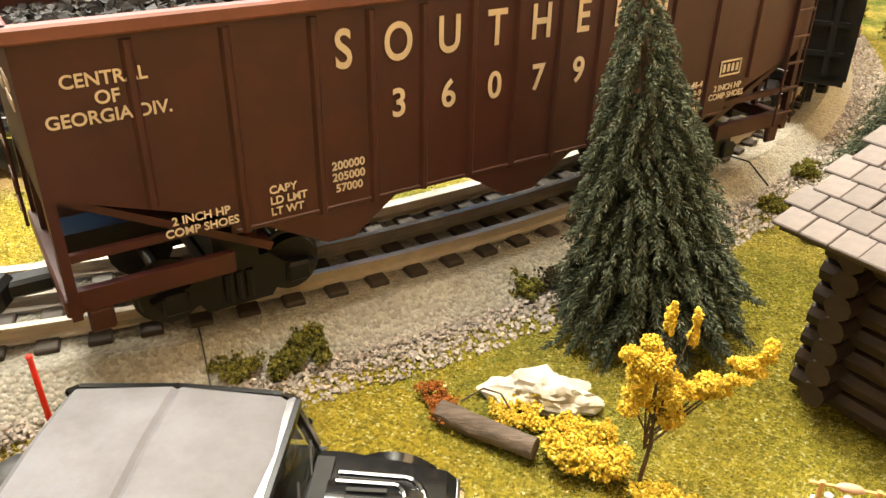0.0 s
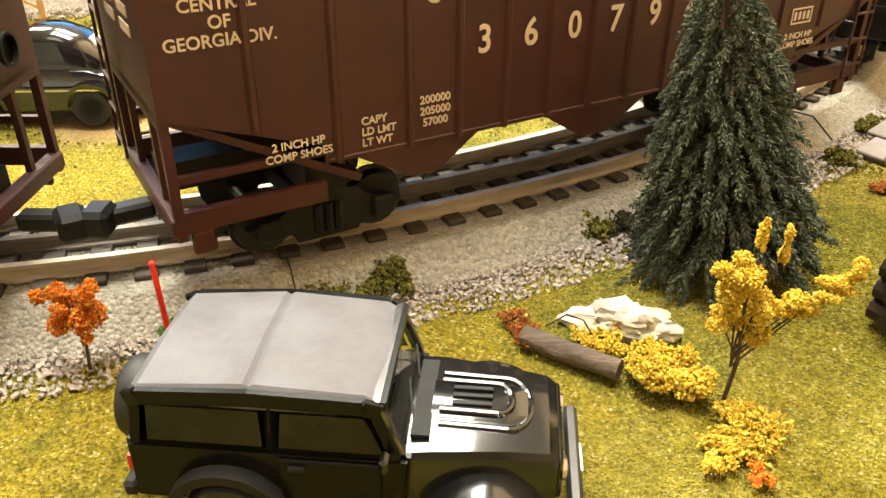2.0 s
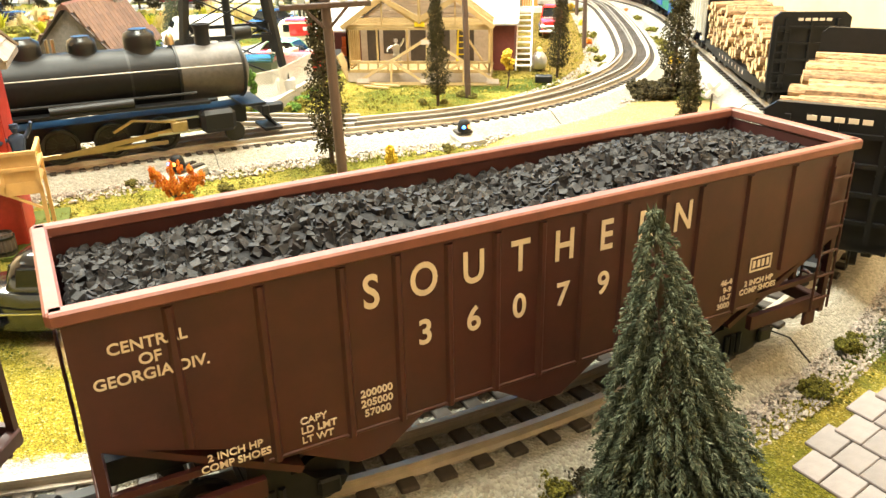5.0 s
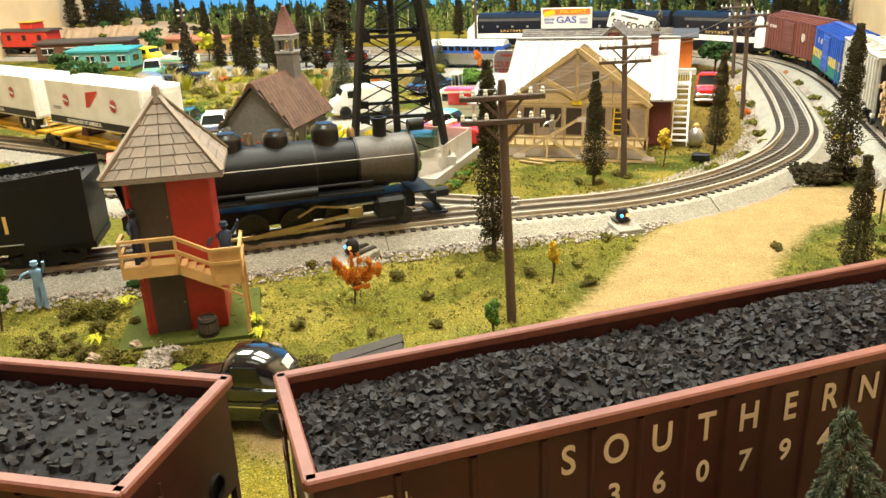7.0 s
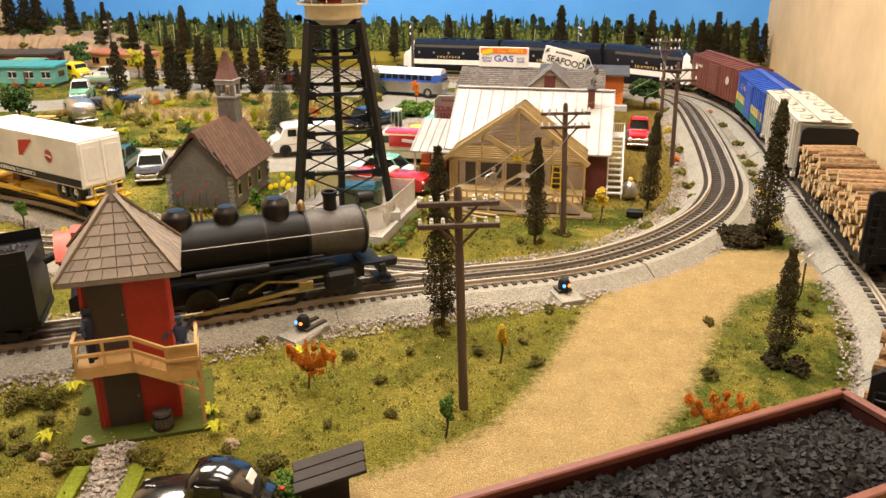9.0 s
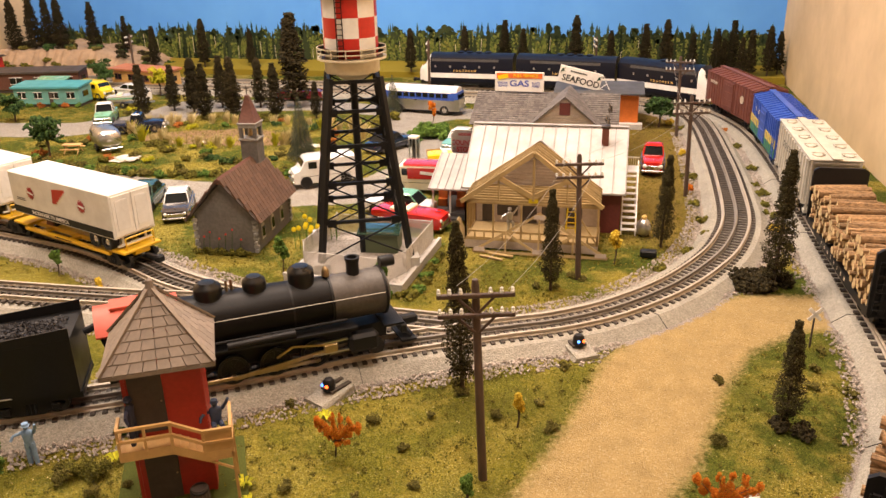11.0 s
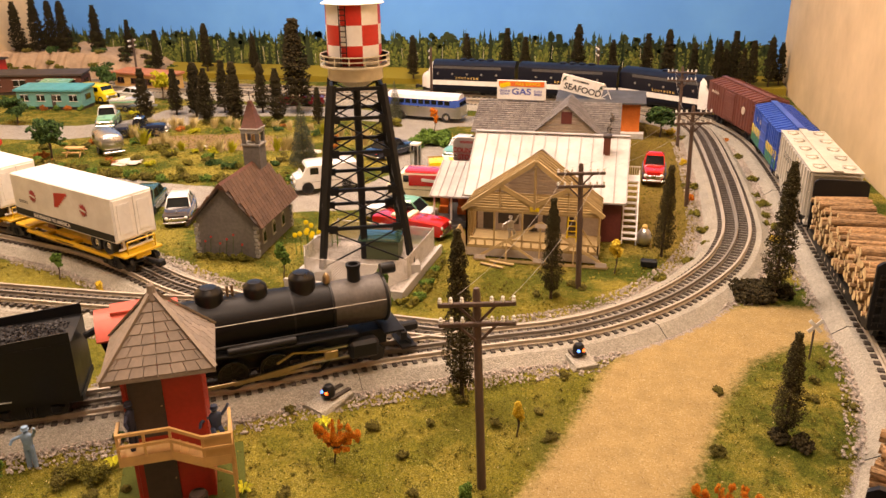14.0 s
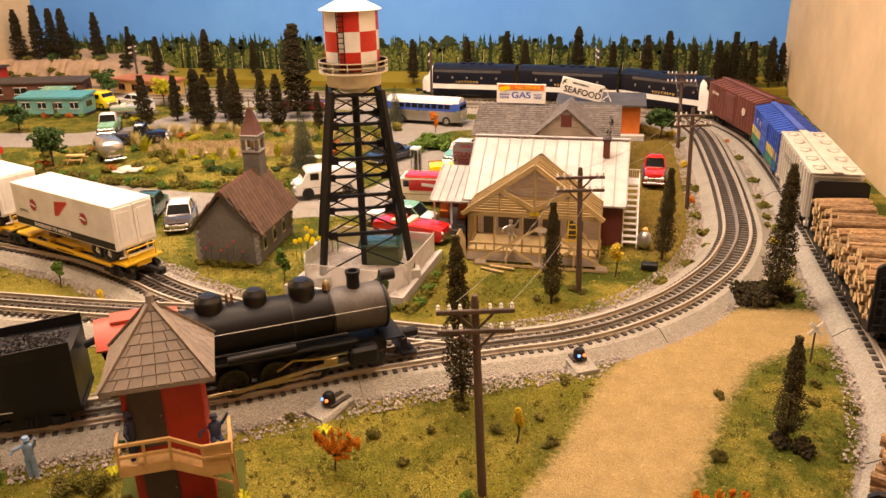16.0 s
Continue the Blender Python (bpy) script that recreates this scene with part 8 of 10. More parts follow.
for off in (-0.0035, 0.0035):
    part("ladder_rail", rod(B(), (0.0305 * math.cos(la) - off * math.sin(la), 0.0305 * math.sin(la) + off * math.cos(la), 0.236), (0.0305 * math.cos(la) - off * math.sin(la), 0.0305 * math.sin(la) + off * math.cos(la), 0.297), 0.0006, 0.0006, 6), "black_plastic", wt)
for k in range(11):
    z = 0.239 + k * 0.0054
    part("rung", rod(B(), (0.0305 * math.cos(la) + 0.0035 * math.sin(la), 0.0305 * math.sin(la) - 0.0035 * math.cos(la), z), (0.0305 * math.cos(la) - 0.0035 * math.sin(la), 0.0305 * math.sin(la) + 0.0035 * math.cos(la), z), 0.0005, 0.0005, 6), "black_plastic", wt)
sl_x, sl_y, sl_w, sl_d = -0.2165, 0.899, 0.140, 0.146
slabp = pose(sl_x, sl_y, 0, 0, 0, -4)
sb = thing("concrete_pad", "grey concrete pad with gravel under the water tower", "concrete pad", at=slabp)
part("slab", box(B(), (0, 0, 0.0035), (sl_w, sl_d, 0.009), bevel=0.001), "concrete", sb)
part("gravel_fill", box(B(), (0, 0.001, 0.0083), (sl_w - 0.010, sl_d - 0.010, 0.0012)), "gravel_fill", sb, "grey gravel filling")
part("kerb", box(B(), (0, -sl_d / 2 + 0.002, 0.009), (sl_w, 0.004, 0.003)), "concrete", sb)
part("kerb", box(B(), (sl_w / 2 - 0.002, 0.0021, 0.009), (0.004, sl_d - 0.004, 0.003)), "concrete", sb)
# wire fence: a lattice of thin crossing wires
fence = thing("wire_fence", "low grey diamond wire fence round the water tower", "fence", at=slabp)
fw, fd, fz, fh = sl_w / 2 - 0.008, sl_d / 2 - 0.010, 0.008, 0.026
corners = [(-fw + 0.015, -fd), (fw - 0.015, -fd), (fw, -fd + 0.03), (fw, fd), (-fw, fd), (-fw, -fd + 0.03)]
for (ax, ay), (bx, by) in zip(corners, corners[1:] + corners[:1]):
    L_ = math.hypot(bx - ax, by - ay)
    n = int(L_ / 0.0030)
    bm = B()
    for k in range(-8, n + 1):
        for s in (1, -1):
            u0, u1 = k * 0.0030, k * 0.0030 + fh
            z0, z1 = (fz, fz + fh) if s > 0 else (fz + fh, fz)
            if u0 < 0:
                z0, u0 = z0 + (z1 - z0) * (-u0) / fh, 0.0
            if u1 > L_:
                z1, u1 = z0 + (z1 - z0) * (L_ - u0) / max(1e-6, u1 - u0), L_
            if u1 - u0 > 0.001:
                p0, p1 = (ax + (bx - ax) * u0 / L_, ay + (by - ay) * u0 / L_, z0), (ax + (bx - ax) * u1 / L_, ay + (by - ay) * u1 / L_, z1)
                rod(bm, p0, p1, 0.00036, 0.00036, 3, caps=False)
    part("wire_panel", bm, "fence_mesh", fence)["kind"] = "stuff"
    part("fence_post", rod(B(), (ax, ay, 0.006), (ax, ay, fz + fh + 0.002), 0.0009, 0.0009, 8), "fence_mesh", fence)
    part("top_rail", rod(B(), (ax, ay, fz + fh), (bx, by, fz + fh), 0.0005, 0.0005, 6), "fence_mesh", fence)
pump = thing("pump_house", "small dark green pump house under the water tower", "shed", at=pose(-0.205, 0.925, 0.008, 0, 0, 6))
part("wall", box(B(), (0, 0, 0.012), (0.044, 0.032, 0.024)), "fascia", pump)
part("roof", prism(B(), [(-0.019, 0.024), (0.019, 0.024), (0.019, 0.026), (0, 0.030), (-0.019, 0.026)], "x", -0.025, 0.025), "car_dkgreen", pump)
for k, (x, y) in enumerate([(sl_x - 0.06 + i * 0.0125, 0.818 - (0.003 if i % 2 else 0)) for i in range(12)] + [(-0.137, 0.832 + i * 0.0125) for i in range(9)]):
    bush("olive-green foam shrub along the concrete pad", x, y, 0.0085, "f_olive" if k % 3 else "f_green", 190, 0.0014, 100 + k, 0.8, group="pad shrubs")
for k in range(16):
    p = Vector((-0.315 + 0.0065 * (k % 8) + 0.002 * (k // 8), 0.925 + 0.008 * (k // 2 % 5), 0))
    f = thing("sunflower", "tall sunflower with a yellow head beside the church", "flower", "sunflowers", at=pose(p.x, p.y, 0))
    h = 0.026 + 0.006 * ((k * 0.37) % 1)
    part("stem", rod(B(), (0, 0, 0), (0, 0.0, h), 0.0006, 0.0004, 5), "f_green", f)
    part("head", lathe(B(), [(0.0001, 0.0006), (0.0012, 0.0006), (0.0032, 0.0), (0.0012, -0.0006), (0.0001, -0.0006)], 10, Matrix.Translation((0, -0.0008, h)) @ pose(0, 0, 0, 75)), "bright_yellow", f)
    part("leaf", box(B(), (0.002, 0, h * 0.5), (0.0055, 0.002, 0.0004), rot=(0, -25, 0)), "f_green", f)

# ---- unfinished house with a white metal roof ----
hs = thing("country_house", "house with a white metal roof and bare timber framing", "house")
HX0, HX1, RX0, RX1 = -0.122, 0.070, -0.130, 0.0755
EY, EZ, RY, RZ = 1.033, 0.055, 1.130, 0.115
part("wall", prism(B(), [(EY + 0.010, 0), (2 * RY - EY - 0.010, 0), (2 * RY - EY - 0.010, EZ + 0.002), (RY, RZ - 0.004), (EY + 0.010, EZ + 0.002)], "x", HX0, HX1), "siding_red", hs)
for s in (-1, 1):
    q = [(RY, RZ), (RY + s * (RY - EY), EZ), (RY + s * (RY - EY), EZ - 0.0022), (RY, RZ - 0.0026)]
    rf = part("roof", prism(B(), q, "x", RX0, RX1), "metal_roof", hs, "white standing-seam metal roof")
    for k in range(14):
        x = RX0 + 0.001 + (RX1 - RX0 - 0.002) * k / 13
        part("seam", beam(B(), (x, RY, RZ + 0.0008), (x, RY + s * (RY - EY), EZ + 0.0008), 0.0012, 0.0018), "seam_grey", rf)
part("ridge_cap", box(B(), ((RX0 + RX1) / 2, RY, RZ + 0.0010), (RX1 - RX0, 0.006, 0.0022), bevel=0.0005), "metal_roof", hs)
# sheathed gable wall behind the framing
GX, GZ, GY, GH = -0.030, 0.0605, 1.028, 0.118
FX0, FX1 = -0.112, 0.046
gw = part("gable_wall", prism(B(), [(FX0 + 0.003, 0.0), (FX1 - 0.003, 0.0), (FX1 - 0.003, GZ), (GX, GH), (FX0 + 0.003, GZ)], "y", GY, GY + 0.004), "siding", hs, "pale clapboard gable wall")
for k in range(15):
    z = GZ + 0.001 + k * 0.0038
    f = 1 - (z - GZ) / (GH - GZ)
    if f > 0.05:
        x0, x1 = GX + (FX0 - GX) * f, GX + (FX1 - GX) * f
        part("clapboard", box(B(), ((x0 + x1) / 2, GY - 0.0005, z), (x1 - x0, 0.0010, 0.0033), rot=(8, 0, 0)), "siding", gw)
for x in (FX0, FX1):
    part("rake_trim", beam(B(), (x, GY - 0.001, GZ - 0.002), (GX, GY - 0.001, GH + 0.001), 0.0045, 0.0022), "brown_dark", gw)
# flat dark panels on the solid wall: openings, enlarged to paint in the framing's shade
for x0, x1, z0, z1 in ((-0.101, -0.087, 0.014, 0.054), (-0.050, -0.032, 0.014, 0.054), (-0.082, -0.056, 0.022, 0.053), (-0.026, -0.004, 0.018, 0.053), (0.004, 0.024, 0.014, 0.053)):
    part("painted_shade_opening", box(B(), ((x0 + x1) / 2, GY - 0.0008, (z0 + z1) / 2), (x1 - x0, 0.0014, z1 - z0)), "brown_dark", gw)
# platform and stud walls
fr = thing("timber_framing", "bare pale timber framing of a house extension", "timber frame")
FY = 0.965
part("platform", box(B(), ((FX0 + FX1) / 2, (FY + GY) / 2, 0.006), (FX1 - FX0, GY - FY, 0.010)), "siding", fr)
part("deck", box(B(), ((FX0 + FX1) / 2, (FY + GY) / 2, 0.0118), (FX1 - FX0 + 0.002, GY - FY, 0.0014)), "wood_new", fr)


def timber(a, b, w=0.0019, h=0.0026, parent=fr, name="timber"):
    part(name, beam(B(), a, b, w, h), "wood_new", parent)


for z in (0.0135, 0.0225, 0.0585):
    x0 = FX0 if z != 0.0225 else FX0 + 0.004
    timber((x0, FY + 0.001, z), (FX1, FY + 0.001, z), name="plate")
for x in (FX0 + 0.001, FX1 - 0.001):
    for z in (0.0135, 0.0585):
        timber((x, FY, z), (x, GY, z), name="plate")
    for k in range(7):
        y = FY + 0.001 + k * 0.010
        timber((x, y, 0.0125), (x, y, 0.059), name="stud")
for k in range(15):
    x = FX0 + 0.001 + (FX1 - FX0 - 0.002) * k / 14
    timber((x, FY + 0.001, 0.0125), (x, FY + 0.001, 0.0225 if k % 3 else 0.059), name="stud")
timber((FX1 - 0.002, FY + 0.002, 0.014), (FX1 - 0.03, FY + 0.002, 0.057), 0.0014, 0.002, name="brace")


def truss(y, z0, x0, x1, xa, za, parent=fr, full=True):
    for a, b in (((x0, y, z0), (x1, y, z0)), ((x0, y, z0), (xa, y, za)), ((x1, y, z0), (xa, y, za))):
        timber(a, b, 0.0017, 0.0030, parent, "truss_chord")
    if full:
        m0, m1 = x0 + (xa - x0) * 0.5, x1 + (xa - x1) * 0.5
        zm = z0 + (za - z0) * 0.5
        for a, b in (((xa, y, z0), (xa, y, za)), ((xa, y, z0), (m0, y, zm)), ((xa, y, z0), (m1, y, zm)), ((m0, y, z0), (m0, y, zm)), ((m1, y, z0), (m1, y, zm))):
            timber(a, b, 0.0017, 0.0028, parent, "truss_web")


for k in range(7):
    truss(FY + 0.0015 + k * 0.0098, GZ + 0.001, FX0 - 0.001, FX1 + 0.001, GX, GH, full=k in (0,))
for a, b in (((GX, GZ + 0.004), (GX, GH - 0.004)), ((GX, GZ + 0.008), (GX - 0.040, (GZ + GH) / 2 + 0.001)), ((GX, GZ + 0.008), (GX + 0.040, (GZ + GH) / 2 + 0.001))):
    timber((a[0], FY - 0.0016, a[1]), (b[0], FY - 0.0016, b[1]), 0.0026, 0.0052, name="king_truss_beam")
for x in (FX0 - 0.004, FX1 + 0.004):
    timber((x, FY - 0.0022, GZ - 0.001), (GX, FY - 0.0022, GH + 0.003), 0.0030, 0.0050, name="barge_board")
part("gusset", prism(B(), [(GX - 0.011, GH - 0.011), (GX, GH - 0.001), (GX + 0.011, GH - 0.011)], "y", FY - 0.0006, FY + 0.0004), "siding", fr)
part("yellow_tag", box(B(), (GX + 0.000, FY - 0.001, GZ + 0.003), (0.011, 0.0008, 0.005)), "bright_yellow", fr, "bright yellow plate on the truss")
lt = thing("spare_truss", "spare timber roof truss leaning on the house front", "roof truss", at=pose(0, 0.951, 0.002, -14))
truss(0, 0.0, -0.100, 0.058, -0.022, 0.048, lt)
for x, z in ((-0.022, 0.044), (-0.022, 0.003), (0.05, 0.003), (-0.092, 0.003)):
    part("gusset", box(B(), (x, -0.0014, z), (0.013, 0.0010, 0.005)), "siding", lt)
for k, (x, y, a) in enumerate(((-0.075, 0.935, 20), (-0.065, 0.945, 12))):
    tagged(part("loose_plank", box(B(), (x, y, 0.0016), (0.030, 0.004, 0.0014), rot=(0, 0, -a)), "wood_new"), "loose pale plank lying on the grass", "plank", "loose planks")
tagged(part("leaning_panel", box(B(), (-0.120, 0.985, 0.014), (0.0016, 0.026, 0.030), rot=(0, -22, 0)), "wood_new"), "pale wooden panel leaning on the house corner", "panel")
lad = thing("step_ladder", "yellow step ladder standing in the unfinished house", "ladder", at=pose(0.012, 1.002, 0.0125))
for s in (-1, 1):
    part("rail", beam(B(), (s * 0.006, 0, 0), (s * 0.004, 0.006, 0.044), 0.0013, 0.0013), "bright_yellow", lad)
    part("rail", beam(B(), (s * 0.006, 0.013, 0), (s * 0.004, 0.007, 0.044), 0.0013, 0.0013), "bright_yellow", lad)
for k in range(6):
    part("rung", box(B(), (0, 0.001 + k * 0.0008, 0.006 + k * 0.0066), (0.0105 - k * 0.0004, 0.0016, 0.0010)), "bright_yellow", lad)
chm = thing("stove_chimney", "brown stove chimney with a smoky cap on the roof", "chimney", at=pose(0.046, 1.105, 0.098))
part("stack", box(B(), (0, 0, 0.010), (0.0085, 0.0085, 0.024)), "freight_red", chm)
part("cap", box(B(), (0, 0, 0.0235), (0.0115, 0.0115, 0.003), bevel=0.0005), "brown_dark", chm)
rg = np.random.default_rng(3)
part_of("wool_smoke", grains("wool_smoke", blob_points(rg, [(0.002, 0, 0.033, 0.004, 0.004, 0.008), (0.004, 0, 0.046, 0.003, 0.003, 0.008)], 60), rg.uniform(0.0014, 0.0026, 60), rg), "smoke_wool", chm)
st = thing("outside_stair", "white wooden outside stair climbing to the upper floor", "stairs", at=pose(0.0705, 1.038, 0))
for x in (0.0012, 0.0185):
    part("stringer", prism(B(), [(0, 0), (0.006, 0), (0.082, 0.055), (0.082, 0.060), (0.076, 0.060), (0, 0.006)], "x", x, x + 0.0014), "white_paint", st)
for k in range(10):
    part("step", box(B(), (0.0105, 0.006 + k * 0.0076, 0.0056 + k * 0.0055), (0.0165, 0.0066, 0.0012)), "white_paint", st)
part("landing", box(B(), (0.0105, 0.097, 0.058), (0.021, 0.030, 0.002)), "white_paint", st)
for k in range(7):
    part("baluster", box(B(), (0.0015 + 0.003 * k, 0.1115, 0.064), (0.0007, 0.0007, 0.012)), "cream", st)
part("hand_rail", box(B(), (0.0105, 0.1115, 0.0705), (0.021, 0.0014, 0.0014)), "cream", st)
part("hand_rail", beam(B(), (0.0195, 0.002, 0.016), (0.0195, 0.082, 0.074), 0.0012, 0.0012), "white_paint", st)
for y, z in ((0.084, 0.029), (0.110, 0.029)):
    part("post", box(B(), (0.0195, y, z), (0.0018, 0.0018, 0.058)), "white_paint", st)
gt = thing("gas_tank", "upright silver gas tank with a brass cap by the stair", "tank", at=pose(0.0995, 1.040, 0))
part("body", lathe(B(), [(0.003, 0), (0.0075, 0.003), (0.0092, 0.009), (0.0088, 0.015), (0.006, 0.020), (0.0032, 0.0225), (0.0001, 0.023)], 20), "silver", gt, smooth=True)
part("cap", lathe(B(), [(0.0034, 0.0215), (0.0034, 0.0255), (0.0018, 0.0275), (0.0001, 0.0278)], 12), "gold_letter", gt)
tagged(part("black_crate", box(B(), (0.1045, 0.972, 0.004), (0.019, 0.010, 0.008), bevel=0.0012), "black_plastic"), "low black crate on the grass", "crate")
po = thing("store_porch", "small store porch with a pale metal roof and posts", "porch")
part("floor", box(B(), (-0.149, 1.098, 0.005), (0.046, 0.080, 0.010)), "dark_grey", po)
part("step", box(B(), (-0.149, 1.053, 0.0028), (0.030, 0.010, 0.0056)), "dark_grey", po)
part("roof", prism(B(), [(1.052, 0.043), (1.052, 0.045), (1.135, 0.071), (1.135, 0.069)], "x", -0.178, -0.1225), "metal_roof", po)
for k in range(6):
    x = -0.176 + k * 0.0104
    part("seam", beam(B(), (x, 1.052, 0.0455), (x, 1.135, 0.0715), 0.0010, 0.0012), "seam_grey", po)
for x in (-0.173, -0.150, -0.127):
    part("post", box(B(), (x, 1.060, 0.026), (0.0022, 0.0022, 0.034)), "white_paint", po)
part("store_wall", box(B(), (-0.149, 1.136, 0.034), (0.050, 0.003, 0.068)), "siding_red", po)
for k, x in enumerate((-0.166, -0.141)):
    bx = thing("produce_stand", "orange produce stand on the store porch", "stand", "produce stands", at=pose(x, 1.088, 0.010))
    part("bin", box(B(), (0, 0, 0.005), (0.012, 0.008, 0.010)), "orange_paint", bx)
    part("shelf", box(B(), (0, 0.004, 0.016), (0.012, 0.003, 0.012)), "orange_paint", bx)


# ---- roadside sign ----
def upright_sign(name, at, pts, material, label, edge="white_paint"):
    s = thing(name, label, "sign", at=at)
    part("panel", prism(B(), pts, "y", -0.0008, 0.0008), material, s)
    n = len(pts)
    bm = B()
    for i in range(n):
        (a, b), (c, d) = pts[i], pts[(i + 1) % n]
        beam(bm, (a, -0.001, b), (c, -0.001, d), 0.0012, 0.0012)
    part("border", bm, edge, s)
    return s


bs = upright_sign("store_sign", pose(-0.149, 1.165, 0.060, 0, 0, 0), [(-0.020, 0.006), (-0.016, 0.0), (0.016, 0.0), (0.020, 0.006), (0.020, 0.030), (0.014, 0.037), (-0.014, 0.037), (-0.020, 0.030)], "silver", "grey eight-sided store sign with red words", "white_paint")
letters("COUNTRY\nSTORE", 0.0100, "sign_red", bs, face(0, -0.0013, 0.0135), width=0.85)
bars(bs, -0.010, 0.0305, -0.0012, 0.020, 0.007, 1, -1, "sign_red")
part("post", rod(B(), (0, 0.001, -0.060), (0, 0.001, 0.004), 0.0012, 0.0012, 8), "dark_grey", bs)

# ---- gas station behind the house ----
gs = thing("gas_station", "long grey-shingled gas station with a roof sign", "gas station")
part("wall", box(B(), (-0.070, 1.445, 0.031), (0.215, 0.150, 0.062)), "siding", gs)


def shingled(parent, a, b, c, d, rows, cols, material="shingle_grey"):
    """Courses of shingles between the eave a-b and the ridge d-c."""
    a, b, c, d = Vector(a), Vector(b), Vector(c), Vector(d)
    bm = B()
    n = (b - a).cross(d - a).normalized()
    for r in range(rows):
        u0, u1 = r / rows, (r + 1.15) / rows
        for k in range(cols):
            v0, v1 = (k + 0.04) / cols, (k + 0.96) / cols
            q = [a.lerp(b, v).lerp(d.lerp(c, v), min(1, u)) + n * o for v, u, o in ((v0, u0, 0.0016), (v1, u0, 0.0016), (v1, u1, 0.0006), (v0, u1, 0.0006))]
            t = [bm.verts.new(p) for p in q]
            w = [bm.verts.new(p - n * 0.0012) for p in q]
            bm.faces.new(t)
            for i in range(4):
                bm.faces.new((t[i], w[i], w[(i + 1) % 4], t[(i + 1) % 4]))
    ob = part("shingles", bm, material, parent)
    ob["kind"] = "stuff"
    return ob


part("roof", prism(B(), [(1.355, 0.060), (1.535, 0.060), (1.445, 0.0985)], "x", -0.180, 0.062), "shingle_grey", gs)
shingled(gs, (-0.180, 1.355, 0.060), (0.062, 1.355, 0.060), (0.062, 1.445, 0.0985), (-0.180, 1.445, 0.0985), 16, 46)
part("cross_gable", prism(B(), [(-0.084, 0.058), (0.038, 0.058), (-0.023, 0.110)], "y", 1.345, 1.44), "siding", gs)
for k in range(10):
    z = 0.0605 + k * 0.0048
    f = 1 - (z - 0.058) / 0.052
    part("clapboard", box(B(), (-0.023, 1.3445, z), (0.122 * f, 0.0012, 0.0042), rot=(8, 0, 0)), "siding", gs)
part("attic_window", box(B(), (-0.023, 1.3435, 0.092), (0.017, 0.002, 0.019)), "siding_red", gs)
part("gable_sill", box(B(), (-0.023, 1.3435, 0.0585), (0.128, 0.003, 0.004)), "siding_red", gs)
shingled(gs, (0.042, 1.338, 0.055), (0.042, 1.440, 0.055), (-0.023, 1.440, 0.1115), (-0.023, 1.338, 0.1115), 12, 20)
shingled(gs, (-0.088, 1.440, 0.055), (-0.088, 1.338, 0.055), (-0.023, 1.338, 0.1115), (-0.023, 1.440, 0.1115), 12, 20)
sg = thing("roof_sign", "white roof sign with an orange band and blue word", "sign", at=pose(-0.108, 1.440, 0.100, 0, 0, -2))
part("panel", box(B(), (0, 0, 0.0165), (0.084, 0.0026, 0.033), bevel=0.0005), "white_paint", sg)
part("orange_band", box(B(), (0.0, -0.0016, 0.0270), (0.078, 0.0008, 0.0088)), "sign_orange", sg)
part("script_plate", box(B(), (-0.028, -0.0022, 0.0250), (0.018, 0.0006, 0.0072), rot=(0, -14, 0)), "bright_yellow", sg)
letters("FULL SERVICE", 0.0074, "bright_yellow", sg, face(0.011, -0.0022, 0.0270), width=0.95)
letters("GAS", 0.0145, "sign_blue", sg, face(0.0, -0.0015, 0.0135), width=1.25)
for x, w in ((-0.0285, "ENGINE\nREPAIR"), (0.0285, "FLATS\nFIXED")):
    letters(w, 0.0050, "sign_blue", sg, face(x, -0.0015, 0.0120))
for x in (-0.03, 0.03):
    part("strut", beam(B(), (x, 0.001, 0.028), (x, 0.026, -0.010), 0.0012, 0.0012), "dark_grey", sg)

# ---- orange shed with a seafood sign ----
sh = thing("orange_shed", "orange wooden shed with a low dark roof", "shed")
part("wall", box(B(), (0.020, 1.680, 0.033), (0.150, 0.110, 0.066)), "orange_paint", sh)
part("roof", prism(B(), [(1.612, 0.064), (1.612, 0.067), (1.680, 0.076), (1.748, 0.067), (1.748, 0.064)], "x", -0.064, 0.106), "dark_grey", sh)
part("plinth", box(B(), (0.060, 1.618, 0.005), (0.09, 0.02, 0.010)), "concrete", sh)
for k in range(14):
    part("board_batten", box(B(), (-0.050 + k * 0.0112, 1.6245, 0.033), (0.0012, 0.001, 0.064)), "orange_paint", sh)
sf = thing("seafood_sign", "slanted white roof sign with large dark letters", "sign", at=pose(-0.016, 1.632, 0.092, 0, 13, 0))
part("panel", box(B(), (0, 0, 0), (0.082, 0.003, 0.032), bevel=0.0006), "white_paint", sf)
letters("SEAFOOD", 0.0165, "black_plastic", sf, face(0.003, -0.0018, -0.006), width=0.98)
bars(sf, -0.020, 0.0085, -0.0018, 0.040, 0.006, 1, -1, "black_plastic")
for x, z in ((-0.035, 0.007), (0.036, 0.006)):
    part("green_emblem", prism(B(), [(x - 0.004, z - 0.006), (x - 0.001, z - 0.002), (x + 0.004, z - 0.001), (x + 0.001, z + 0.002), (x + 0.004, z + 0.006), (x - 0.002, z + 0.003)], "y", -0.0022, -0.0016), "car_dkgreen", sf)
for a, b in (((0.041, 0, 0.015), (0.062, 0, -0.012)), ((0.041, 0, -0.012), (0.062, 0, -0.012)), ((0.041, 0, -0.012), (0.052, 0, 0.001))):
    part("brace", beam(B(), a, b, 0.0014, 0.0014), "white_paint", sf)


